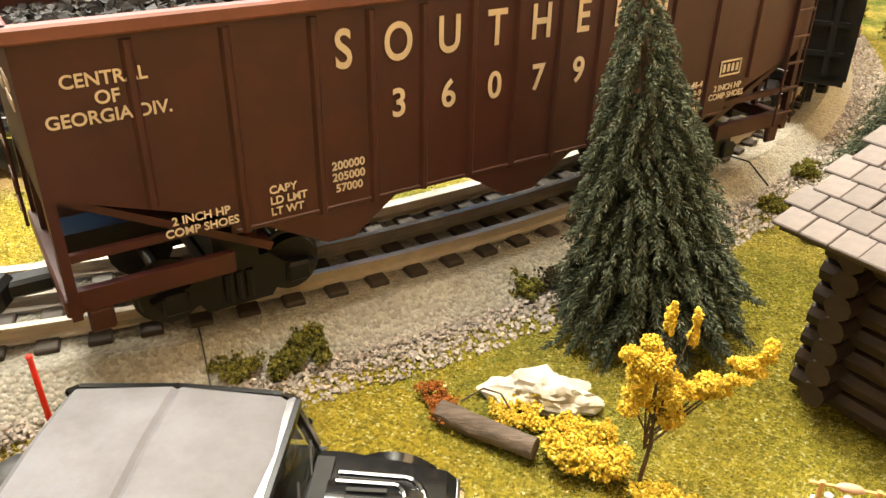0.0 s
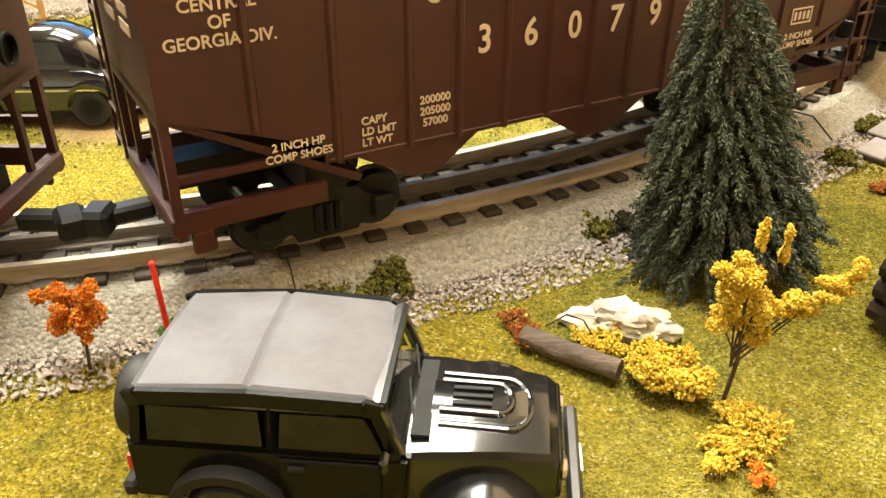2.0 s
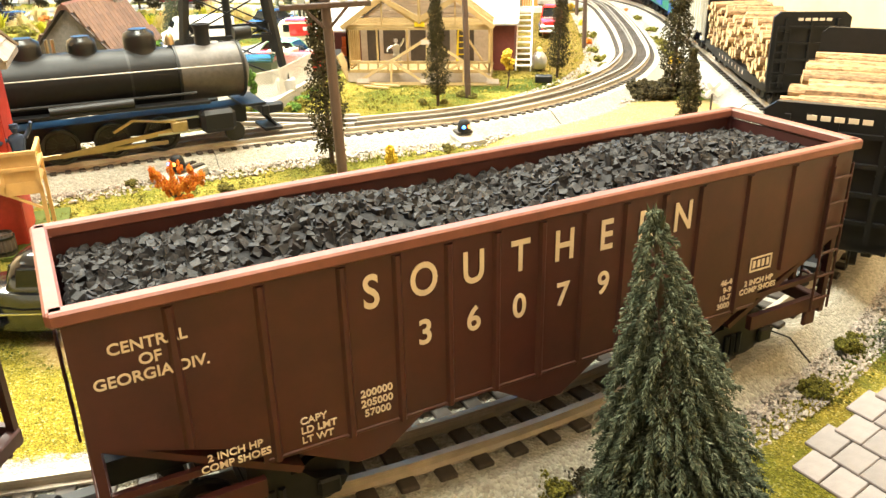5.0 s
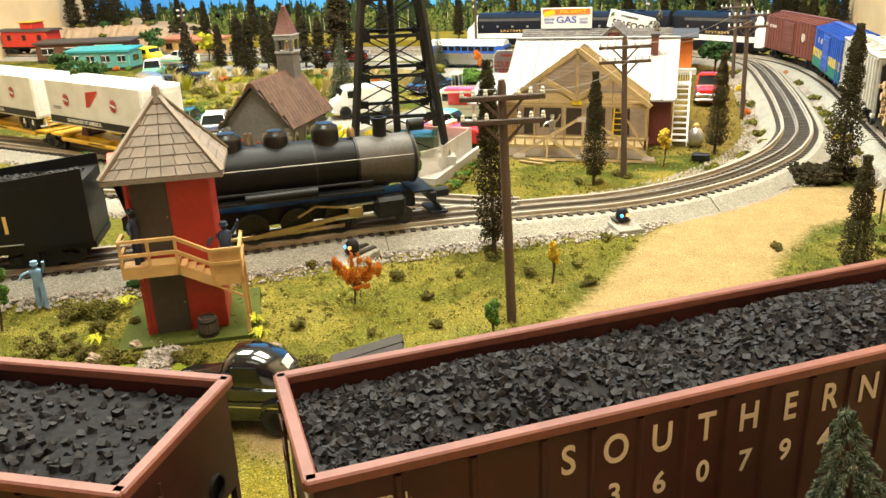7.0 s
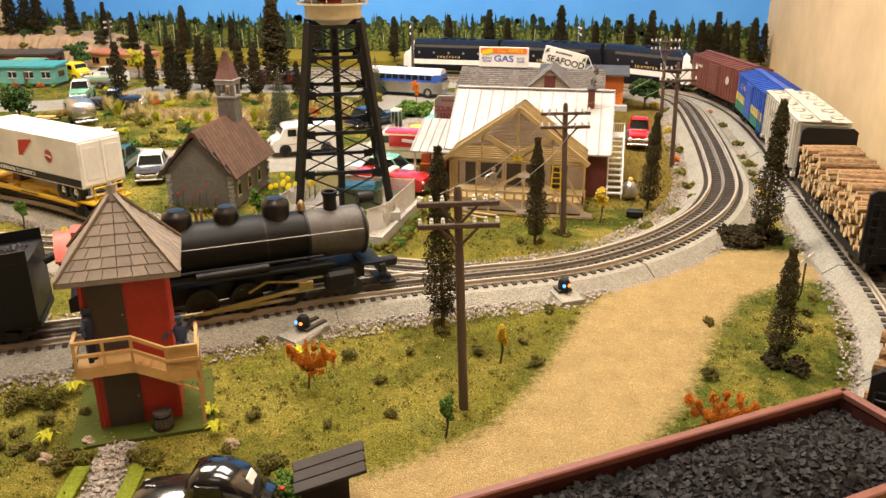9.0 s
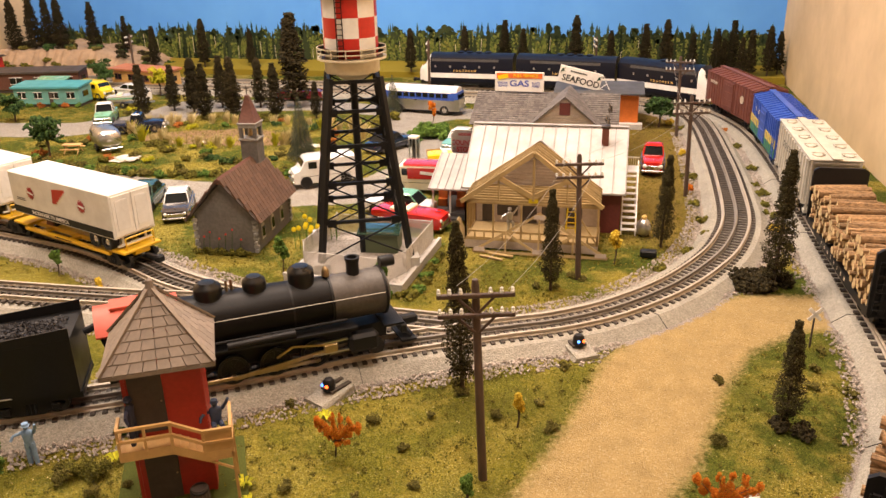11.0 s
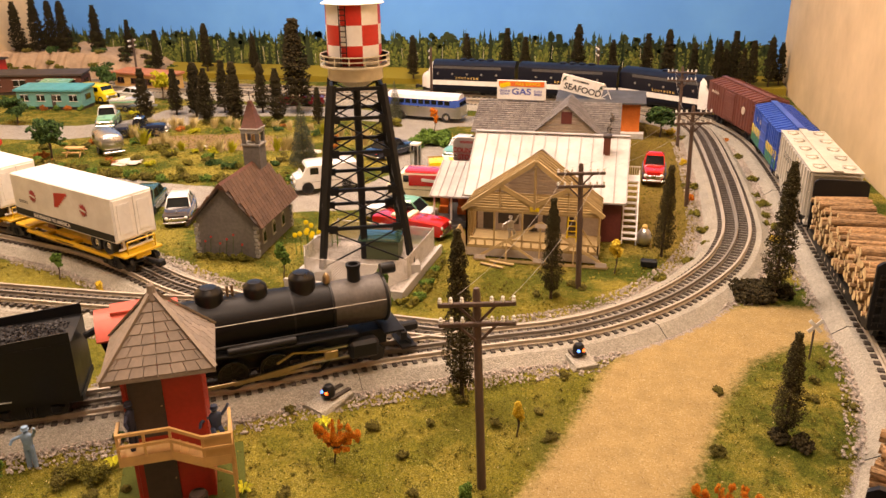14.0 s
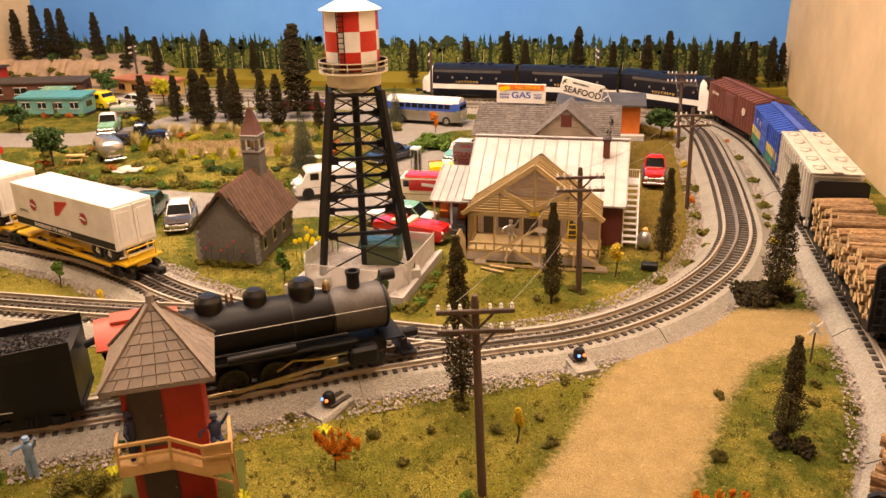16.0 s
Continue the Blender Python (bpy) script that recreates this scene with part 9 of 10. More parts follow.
# ---- trailer homes ----
def trailer_home(at, label, L, W, H, wall, roof, name="trailer_home", slope=0.004):
    t = thing(name, label, "trailer home", "trailer homes", at=at)
    part("wall", box(B(), (0, 0, 0.006 + H / 2), (L, W, H), bevel=0.001), wall, t)
    part("skirt", box(B(), (0, 0, 0.003), (L - 0.004, W - 0.004, 0.006)), "brown_dark", t)
    part("roof", prism(B(), [(-W / 2 - 0.004, H + 0.006), (W / 2 + 0.004, H + 0.006 + slope), (W / 2 + 0.004, H + 0.011 + slope), (-W / 2 - 0.004, H + 0.0105)], "x", -L / 2 - 0.004, L / 2 + 0.004), roof, t)
    for x in [-L / 2 + L * (k + 0.5) / 4 for k in range(4)]:
        w = part("window", box(B(), (x, -W / 2 - 0.0004, 0.006 + H * 0.58), (L * 0.12, 0.0012, H * 0.36)), "dark_glass", t)
        bm = box(B(), (x, -W / 2 - 0.0008, 0.006 + H * 0.78), (L * 0.135, 0.0014, 0.0012))
        box(bm, (x, -W / 2 - 0.0008, 0.006 + H * 0.38), (L * 0.135, 0.0014, 0.0012))
        box(bm, (x, -W / 2 - 0.0008, 0.006 + H * 0.58), (0.0010, 0.0014, H * 0.38))
        part("window_frame", bm, "freight_red" if wall == "home_tan" else "white_paint", w)
    part("window", box(B(), (L / 2 + 0.0004, 0, 0.006 + H * 0.58), (0.0012, W * 0.4, H * 0.34)), "dark_glass", t)
    part("door", box(B(), (L * 0.07, -W / 2 - 0.0005, 0.006 + H * 0.42), (L * 0.055, 0.0014, H * 0.78)), "brown_dark", t)
    for k in range(7):
        part("siding_strip", box(B(), (0, -W / 2 - 0.0002, 0.008 + k * H / 7), (L - 0.002, 0.0007, 0.0006)), roof if k == 0 else wall, t)
    return t


trailer_home(pose(-1.225, 1.690, 0, 0, 0, 8), "aqua trailer home with a flat teal roof", 0.155, 0.060, 0.036, "teal", "teal_dark")
trailer_home(pose(-1.130, 1.925, 0, 0, 0, -14), "tan trailer home with a terracotta roof", 0.190, 0.050, 0.036, "home_tan", "roof_terra")
trailer_home(pose(-1.400, 1.850, 0, 0, 0, 14), "dark brown low house with a brown roof", 0.250, 0.060, 0.040, "steeple_brown", "brown_dark", name="low_house")
tagged(part("green_awning", box(B(), (-1.305, 1.80, 0.040), (0.075, 0.030, 0.003), rot=(10, 0, 8)), "car_green"), "pale green awning beside the low house", "awning")
for k in range(6):
    bush("pink-flowered shrub beside the aqua trailer home", -1.29 + k * 0.028, 1.648 + 0.004 * k, 0.011, "f_green" if k % 2 else "f_rust", 120, 0.0018, 200 + k, 1.0, group="garden shrubs")

# ---- phone booth, bench ----
pb = thing("phone_booth", "grey glass phone booth beside the gravel street", "phone booth", at=pose(-0.268, 1.330, 0, 0, 0, -10))
for a in (-0.0062, 0.0062):
    for b in (-0.0062, 0.0062):
        part("post", box(B(), (a, b, 0.021), (0.0016, 0.0016, 0.042)), "silver", pb)
part("roof", box(B(), (0, 0, 0.0425), (0.0150, 0.0150, 0.004), bevel=0.0006), "white_paint", pb)
part("floor", box(B(), (0, 0, 0.0006), (0.014, 0.014, 0.0012)), "concrete", pb)
part("back_panel", box(B(), (0, 0.0058, 0.021), (0.011, 0.0008, 0.040)), "dark_grey", pb)
part("phone", box(B(), (0, 0.0040, 0.026), (0.005, 0.003, 0.009)), "black_plastic", pb)
for a in (-0.0062, 0.0062):
    part("pane", box(B(), (a, 0, 0.021), (0.0004, 0.011, 0.036)), "glass", pb)
be = thing("bench", "brown slatted park bench beside the phone booth", "bench", at=pose(-0.236, 1.335, 0, 0, 0, 25))
for k in range(3):
    part("seat_slat", box(B(), (0, -0.004 + k * 0.0026, 0.0095), (0.024, 0.0018, 0.0008)), "wood_deck", be)
    part("back_slat", box(B(), (0, 0.0042 + k * 0.0005, 0.0125 + k * 0.0034), (0.024, 0.0008, 0.0022)), "wood_deck", be)
for x in (-0.010, 0.010):
    part("leg", box(B(), (x, 0, 0.0048), (0.0012, 0.009, 0.0096)), "brown_dark", be)
pt = thing("picnic_table", "small wooden picnic table on the grass", "picnic table", at=pose(-0.895, 1.300, 0, 0, 0, 12))
part("tabletop", box(B(), (0, 0, 0.015), (0.034, 0.014, 0.0014)), "wood_deck", pt)
for y in (-0.013, 0.013):
    part("seat", box(B(), (0, y, 0.009), (0.034, 0.005, 0.0012)), "wood_deck", pt)
for x in (-0.012, 0.012):
    part("leg", beam(B(), (x, -0.012, 0), (x, 0.006, 0.0148), 0.0014, 0.0014), "wood_deck", pt)
    part("leg", beam(B(), (x, 0.012, 0), (x, -0.006, 0.0148), 0.0014, 0.0014), "wood_deck", pt)
for k, (x, y) in enumerate(((-0.305, 1.482), (-0.282, 1.498), (-0.271, 1.535), (-0.262, 1.50), (-0.295, 1.52), (-0.393, 1.640), (-0.405, 1.60), (-0.41, 1.56), (-0.40, 1.52))):
    bush("green leafy shrub beside the gravel street", x, y, 0.024 if k < 5 else 0.016, "f_green" if k < 5 else "f_olive", 420, 0.0026, 220 + k, 1.0, group="street shrubs")
# hedge along the street, grasses round the pond
for k in range(34):
    x = -1.02 + k * 0.0175
    bush("low olive foam hedge along the gravel street", x, 1.235 - 0.05 * math.sin(max(0, (k - 5)) / 30 * math.pi) + 0.006 * (k % 3), 0.014, ("f_olive", "f_green", "f_olive", "f_moss")[k % 4], 240, 0.0017, 240 + k, 0.8, group="hedge")
for k in range(44):
    a, q = k * 2.39996, 0.78 + 0.62 * ((k * 0.618) % 1)
    x, y = -0.665 + 0.19 * q * math.cos(a), 1.455 + 0.088 * q * math.sin(a)
    rg = np.random.default_rng(300 + k)
    big = 0.75 + 0.75 * ((k * 0.7549) % 1)
    bm = B()
    for j in range(90):
        a, s = rg.uniform(0, 6.28), abs(rg.normal(0, 0.0075)) * big
        h = rg.uniform(0.012, 0.025) * big
        bx, by = rg.normal(0, 0.0018, 2)
        w = 0.00055
        v = [bm.verts.new(p) for p in ((bx - w, by, 0), (bx + w, by, 0), (bx + s * 0.55 * math.cos(a) + w, by + s * 0.55 * math.sin(a), h * 0.62), (bx + s * math.cos(a), by + s * math.sin(a), h), (bx + s * 0.5 * math.cos(a) - w, by + s * 0.5 * math.sin(a), h * 0.62))]
        bm.faces.new(v)
    green = k % 5 == 3
    tagged(part("grass_tuft", bm, "f_lime" if green else "f_straw", at=pose(x, y, -0.001)), "tuft of yellow-green grass by the pond" if green else "tuft of dry straw-coloured grass by the pond", "grass", "grass tufts")

# ---- hill with a bare cliff ----
def hill_height(x, y):
    u, v = (x - X0) / 0.52, (y - 2.02) / 0.235
    front = 0.10 + 0.09 * noise.noise((x * 26, 0.5, 7)) + 0.05 * noise.noise((x * 70, 1.5, 3))
    rise = min(1.0, max(0.0, (v - front) / 0.20))
    return 0.070 * rise ** 0.7 * (1 - max(0, (u - 0.60) / 0.40) ** 1.5) + 0.012 * noise.noise((x * 14, y * 14, 2)) * rise + 0.004 * noise.noise((x * 60, y * 60, 5)) * rise


bm = B()
nxh, nyh = 110, 54
gridv = [[bm.verts.new((X0 + 0.004 + 0.52 * i / (nxh - 1), 2.02 + 0.235 * j / (nyh - 1), hill_height(X0 + 0.004 + 0.52 * i / (nxh - 1), 2.02 + 0.235 * j / (nyh - 1)) - 0.003)) for j in range(nyh)] for i in range(nxh)]
for i in range(nxh - 1):
    for j in range(nyh - 1):
        bm.faces.new((gridv[i][j], gridv[i + 1][j], gridv[i + 1][j + 1], gridv[i][j + 1]))
tagged(part("hill", bm, "hill_earth", smooth=True), "bare tan earth hill in the layout corner", "hill", kind="structure")
for k in range(64):
    x, y = X0 + 0.02 + 0.47 * ((k * 0.618) % 1), (2.095 + 0.11 * ((k * 0.29) % 1)) if k % 4 else 2.045 + 0.02 * ((k * 0.29) % 1)
    bush("olive scrub on the bare hill", x, y, 0.016 + 0.008 * ((k * 0.37) % 1), ("f_olive", "f_dark", "f_moss", "f_deep")[k % 4], 190, 0.0026, 400 + k, 0.6, z=hill_height(x, y) - 0.004, group="hill scrub")

# ---- cars: x ahead ----
def car(at, label, L, W, H, body, roof=None, kind="sedan", glass="dark_glass", name="toy_car", group="parked cars", trim="chrome"):
    c = thing(name, label, "car", group, at=at)
    h2 = W / 2
    waist = H * (0.56 if kind != "van" else 0.52)
    r = H * 0.205
    low = H * 0.16

    def ring(x, w, z, zl=low):
        return [(x, -w, zl), (x, -w * 1.0, zl + (z - zl) * 0.55), (x, -w * 0.94, z - (z - zl) * 0.08), (x, -w * 0.70, z), (x, w * 0.70, z), (x, w * 0.94, z - (z - zl) * 0.08), (x, w, zl + (z - zl) * 0.55), (x, w, zl)]
    if kind == "van":
        prof = [(-0.5, 0.93, 0.62), (-0.485, 0.98, 0.95), (-0.44, 1, 1.0), (0.22, 1, 1.0), (0.30, 0.98, 0.97), (0.40, 0.95, 0.62), (0.49, 0.88, 0.54), (0.5, 0.82, 0.40)]
        part("body", loft(B(), [ring(x * L, w * h2, z * H) for x, w, z in prof]), body, c)
        zc = 0.76 * H
        for s in (-1, 1):
            part("side_window", box(B(), (0.20 * L, s * h2 * 0.985, zc), (L * 0.13, h2 * 0.06, H * 0.22)), glass, c)
        part("windscreen", box(B(), (0.352 * L, 0, 0.79 * H), (0.0008, W * 0.78, H * 0.26), rot=(0, -24, 0)), glass, c)
        if roof:
            part("roof_panel", loft(B(), [[(x * L, -h2 * 0.93, H * 0.97), (x * L, -h2 * 0.7, H * 1.012), (x * L, h2 * 0.7, H * 1.012), (x * L, h2 * 0.93, H * 0.97)] for x in (-0.45, 0.25)]), roof, c)
    else:
        prof = {"sedan": [(-0.5, 0.80, 0.40), (-0.49, 0.90, 0.52), (-0.40, 0.97, 0.57), (-0.1, 1, 0.58), (0.15, 1, 0.60), (0.42, 0.95, 0.575), (0.49, 0.88, 0.50), (0.5, 0.80, 0.38)],
                "pickup": [(-0.5, 0.90, 0.50), (-0.49, 0.95, 0.54), (-0.15, 1, 0.54), (0.0, 1, 0.58), (0.16, 0.94, 0.62), (0.42, 0.82, 0.60), (0.49, 0.74, 0.54), (0.5, 0.66, 0.40)],
                "coupe": [(-0.5, 0.55, 0.34), (-0.46, 0.72, 0.50), (-0.30, 0.82, 0.60), (0.0, 0.86, 0.62), (0.12, 0.80, 0.63), (0.40, 0.62, 0.60), (0.49, 0.52, 0.55), (0.5, 0.48, 0.34)],
                "open": [(-0.5, 0.80, 0.50), (-0.49, 0.90, 0.68), (-0.40, 0.97, 0.74), (-0.1, 1, 0.74), (0.15, 1, 0.74), (0.42, 0.95, 0.70), (0.49, 0.88, 0.62), (0.5, 0.80, 0.48)]}[kind]
        part("body", loft(B(), [ring(x * L, w * h2, z * H) for x, w, z in prof]), body, c)
        zb = {"sedan": 0.575, "pickup": 0.56, "coupe": 0.60, "open": 0.74}[kind] * H
        x0, x1, x2, x3 = {"sedan": (-0.34, -0.22, 0.08, 0.20), "pickup": (-0.14, -0.10, 0.06, 0.13), "coupe": (-0.36, -0.22, 0.02, 0.09), "open": (0.10, 0.11, 0.12, 0.17)}[kind]
        if kind == "open":
            part("windscreen", box(B(), (0.15 * L, 0, 0.86 * H), (0.0006, W * 0.84, H * 0.26), rot=(0, -30, 0)), "glass", c)
            part("seat", box(B(), (0.0, 0, 0.76 * H), (L * 0.10, W * 0.74, H * 0.16), bevel=0.001), "cream", c)
            part("seat", box(B(), (-0.18 * L, 0, 0.76 * H), (L * 0.10, W * 0.74, H * 0.16), bevel=0.001), "cream", c)
        elif kind == "coupe":
            dome = []
            for x, w, z in ((-0.40, 0.50, 0.60), (-0.36, 0.64, 0.76), (-0.28, 0.70, 0.90), (-0.16, 0.72, 0.985), (-0.02, 0.72, 1.0), (0.05, 0.70, 0.95), (0.09, 0.68, 0.80), (0.12, 0.66, 0.60)):
                dome.append([(x * L, w * h2 * math.copysign(abs(math.cos(radians(q))) ** 0.55, math.cos(radians(q))), H * 0.52 + (z - 0.52) * H * max(0.0, math.sin(radians(q))) ** 0.55) for q in range(0, 181, 18)])
            part("cabin", loft(B(), dome), body, c, smooth=True)
            for s in (-1, 1):
                part("side_window", prism(B(), [(-0.20 * L, 0.66 * H), (0.03 * L, 0.66 * H), (0.005 * L, 0.86 * H), (-0.17 * L, 0.86 * H)], "y", min(s * h2 * 0.66, s * h2 * 0.735), max(s * h2 * 0.66, s * h2 * 0.735)), glass, c)
            part("rear_window", box(B(), (-0.335 * L, 0, 0.80 * H), (0.0012, W * 0.26, H * 0.13), rot=(0, 32, 0), bevel=0.0004), "insulator", c)
            part("windscreen", box(B(), (0.083 * L, 0, 0.78 * H), (0.0014, W * 0.52, H * 0.20), rot=(0, -20, 0)), glass, c)
        else:
            w0, w1 = h2 * 0.86, h2 * 0.72
            part("cabin_glass", loft(B(), [[(x0 * L, -w0, zb), (x3 * L, -w0, zb), (x3 * L, w0, zb), (x0 * L, w0, zb)], [(x1 * L, -w1, H * 0.95), (x2 * L, -w1, H * 0.95), (x2 * L, w1, H * 0.95), (x1 * L, w1, H * 0.95)]]), glass, c)
            part("roof_panel", loft(B(), [[((x1 - 0.015) * L, -w1 * 1.04, H * 0.93), (x2 * L + 0.002, -w1 * 1.04, H * 0.93), (x2 * L + 0.002, w1 * 1.04, H * 0.93), ((x1 - 0.015) * L, w1 * 1.04, H * 0.93)],
                                          [((x1 + 0.03) * L, -w1 * 0.8, H), ((x2 - 0.03) * L, -w1 * 0.8, H), ((x2 - 0.03) * L, w1 * 0.8, H), ((x1 + 0.03) * L, w1 * 0.8, H)]]), roof or body, c)
            for s in (-1, 1):
                for a, b in ((x0, x1), (x3, x2), ((x0 + x3) / 2 - 0.02, (x1 + x2) / 2 - 0.01)):
                    part("pillar", beam(B(), (a * L, s * w0, zb), (b * L, s * w1, H * 0.95), 0.0012, 0.0012), roof or body, c)
        if kind == "pickup":
            part("load_bed", box(B(), (-0.325 * L, 0, 0.545 * H), (L * 0.30, W * 0.76, 0.0012)), "dark_grey", c)
        if kind == "coupe":
            for s in (-1, 1):
                for x in (0.31, -0.31):
                    arc = [(x * L + r * 1.35 * math.cos(radians(a)), r + r * 1.3 * math.sin(radians(a))) for a in range(0, 181, 20)]
                    arc2 = [(x * L + r * 1.15 * math.cos(radians(a)), r + r * 1.08 * math.sin(radians(a))) for a in range(180, -1, -20)]
                    y0, y1 = sorted((s * h2 * 0.60, s * h2 * 1.02))
                    part("fender", prism(B(), arc + arc2, "y", y0, y1), body, c)
    for s in (-1, 1):
        for x in (0.31, -0.31):
            wheel(c, pose(x * L, s * h2 * 0.86, r), r, W * 0.14)
        part("headlight", ball(B(), (0.492 * L, s * h2 * 0.66, H * (0.40 if kind != "open" else 0.5)), H * 0.078, 2), "insulator", c)
        part("tail_lamp", ball(B(), (-0.492 * L, s * h2 * 0.7, H * 0.40), H * 0.04, 1), "red_paint", c)
        part("trim_strip", box(B(), (0, s * h2 * 1.0, H * 0.40), (L * 0.78, 0.0006, 0.0008)), trim, c)
    part("grille", box(B(), (0.497 * L, 0, H * 0.35), (0.0020, W * 0.60, H * 0.15), bevel=0.0006), trim, c)
    part("hood_ornament", box(B(), (0.40 * L, 0, H * (0.60 if kind != "open" else 0.75)), (L * 0.07, 0.0012, 0.0012)), trim, c)
    for s in (-1, 1):
        part("bumper", box(B(), (s * 0.507 * L, 0, H * 0.22), (0.003, W * 0.92, H * 0.08), bevel=0.0008), trim, c)
    return c


car(pose(-0.531, 1.030, 0, 0, 0, -66), "dark grey fifties car with a white roof and chrome grille", 0.098, 0.038, 0.033, "car_grey", "car_white", "sedan")
car(pose(-0.598, 1.055, 0, 0, 0, -74), "dark green fifties sedan behind the trailer", 0.100, 0.038, 0.032, "car_dkgreen", None)
car(pose(-0.378, 1.195, 0, 0, 0, 212), "boxy white mail van on the gravel street", 0.098, 0.042, 0.046, "car_white", None, "van", name="mail_van")
van = car(pose(-0.214, 1.180, 0, 0, 0, 181), "red and cream delivery van beside the store", 0.112, 0.040, 0.044, "cream", "car_red", "van", name="delivery_van")
for s in (-1, 1):
    part("red_side_panel", box(B(), (-0.014, s * 0.0203, 0.0315), (0.070, 0.0008, 0.016)), "car_red", van)
    part("white_emblem", box(B(), (-0.010, s * 0.0209, 0.032), (0.024, 0.0005, 0.0045), rot=(0, -5 * s, 0)), "white_paint", van)
car(pose(-0.197, 1.030, 0, 0, 0, -12), "red open roadster with a cream interior", 0.100, 0.038, 0.032, "car_red", None, "open")
car(pose(-0.225, 1.078, 0, 0, 0, 172), "white and pale green fifties car", 0.100, 0.038, 0.032, "car_white", "car_green")
car(pose(0.118, 1.345, 0, 0, 0, -92), "red pickup truck with dark blue fenders", 0.096, 0.036, 0.042, "car_red", None, "pickup")
car(pose(-0.866, 1.468, 0, 0, 0, 24), "dark blue old pickup truck", 0.098, 0.038, 0.038, "car_navy", None, "pickup")
car(pose(-0.985, 1.535, 0, 0, 0, -64), "pale green panel truck on the gravel", 0.100, 0.040, 0.042, "car_green", "car_white", "pickup")
car(pose(-1.168, 1.765, 0, 0, 0, -14), "bright yellow panel van beside the trailer home", 0.092, 0.040, 0.044, "bright_yellow", None, "van")
car(pose(-1.120, 1.835, 0, 0, 0, 168), "white sports car near the tan home", 0.100, 0.038, 0.026, "car_white", None)
car(pose(-0.665, 1.815, 0, 0, 0, 12), "dark red fifties car on the back street", 0.105, 0.040, 0.032, "car_maroon", None, "open")
car(pose(-0.335, 1.410, 0, 0, 0, 62), "dark blue sedan on the gravel street", 0.098, 0.038, 0.032, "car_navy", None)
car(pose(-0.200, 1.330, 0, 0, 0, 18), "yellow open sports car behind the store", 0.090, 0.036, 0.028, "bright_yellow", None, "open")
car(pose(-0.212, 1.440, 0, 0, 0, -100), "turquoise and white car by the gas station", 0.098, 0.038, 0.032, "teal", "car_white")
old = car(pose(-0.128, 0.396, 0, 0, 0, 188), "glossy black thirties coupe beside the sand road", 0.074, 0.036, 0.041, "car_black", None, "coupe")

# ---- silver and blue coach ----
bus = thing("coach", "silver and blue coach with a white roof", "bus", at=pose(-0.345, 1.722, 0, 0, 0, -9))
BL, BW, BH = 0.170, 0.046, 0.056
part("body", loft(B(), [[(x, -w, 0.008), (x, -w, 0.032), (x, w, 0.032), (x, w, 0.008)] for x, w in ((-BL / 2, BW * 0.46), (-BL / 2 + 0.006, BW / 2), (BL / 2 - 0.008, BW / 2), (BL / 2, BW * 0.42))]), "silver", bus)
part("blue_band", loft(B(), [[(x, -w, 0.030), (x, -w * 0.97, 0.046), (x, w * 0.97, 0.046), (x, w, 0.030)] for x, w in ((-BL / 2 + 0.001, BW * 0.462), (-BL / 2 + 0.006, BW * 0.503), (BL / 2 - 0.010, BW * 0.503), (BL / 2 - 0.003, BW * 0.42))]), "blue_car", bus)
part("roof_panel", loft(B(), [[(x, -w, 0.045), (x, -w * 0.85, 0.052), (x, -w * 0.4, 0.0555), (x, w * 0.4, 0.0555), (x, w * 0.85, 0.052), (x, w, 0.045)] for x, w in ((-BL / 2 + 0.002, BW * 0.44), (-BL / 2 + 0.010, BW * 0.50), (BL / 2 - 0.018, BW * 0.50), (BL / 2 - 0.006, BW * 0.40))]), "white_paint", bus)
for s in (-1, 1):
    for k in range(9):
        part("window", box(B(), (-BL / 2 + 0.022 + k * 0.0148, s * BW * 0.499, 0.0395), (0.0115, 0.0012, 0.0085)), "dark_glass", bus)
    for x in (BL / 2 - 0.032, -BL / 2 + 0.035):
        wheel(bus, pose(x, s * BW * 0.46, 0.0095), 0.0095, 0.006)
for y in (-0.0095, 0.0095):
    part("windscreen", box(B(), (BL / 2 - 0.0032, y, 0.040), (0.001, 0.0165, 0.0125), rot=(0, -12, 0)), "dark_glass", bus)
    part("headlight", ball(B(), (BL / 2, y * 1.5, 0.018), 0.0022, 2), "insulator", bus)
part("bumper", box(B(), (BL / 2 + 0.001, 0, 0.0095), (0.002, BW * 0.85, 0.004), bevel=0.0006), "chrome", bus)

# ---- rounded silver camper ----
cmp_ = thing("camper_trailer", "rounded silver camper trailer on the grass", "camper", at=pose(-0.846, 1.330, 0, 0, 0, -42))
sec = []
for x, k in ((-0.038, 0.55), (-0.034, 0.8), (-0.022, 0.97), (0.0, 1.0), (0.022, 0.97), (0.033, 0.82), (0.038, 0.6)):
    sec.append([(x, 0.021 * math.copysign(abs(math.cos(a)) ** 0.6, math.cos(a)) * (0.75 + 0.25 * k), 0.026 + 0.0185 * math.copysign(abs(math.sin(a)) ** 0.65, math.sin(a)) * k) for a in [2 * math.pi * i / 16 for i in range(16)]])
part("body", loft(B(), sec), "silver", cmp_, smooth=True)
part("end_window", box(B(), (0.0352, 0, 0.031), (0.003, 0.020, 0.008), rot=(0, -20, 0)), "dark_glass", cmp_)
part("side_window", box(B(), (-0.012, -0.0205, 0.031), (0.014, 0.0016, 0.008)), "dark_glass", cmp_)
part("bumper", box(B(), (0.038, 0, 0.0085), (0.004, 0.038, 0.004), bevel=0.0008), "chrome", cmp_)
for s in (-1, 1):
    wheel(cmp_, pose(0, s * 0.0175, 0.0075), 0.0075, 0.005)

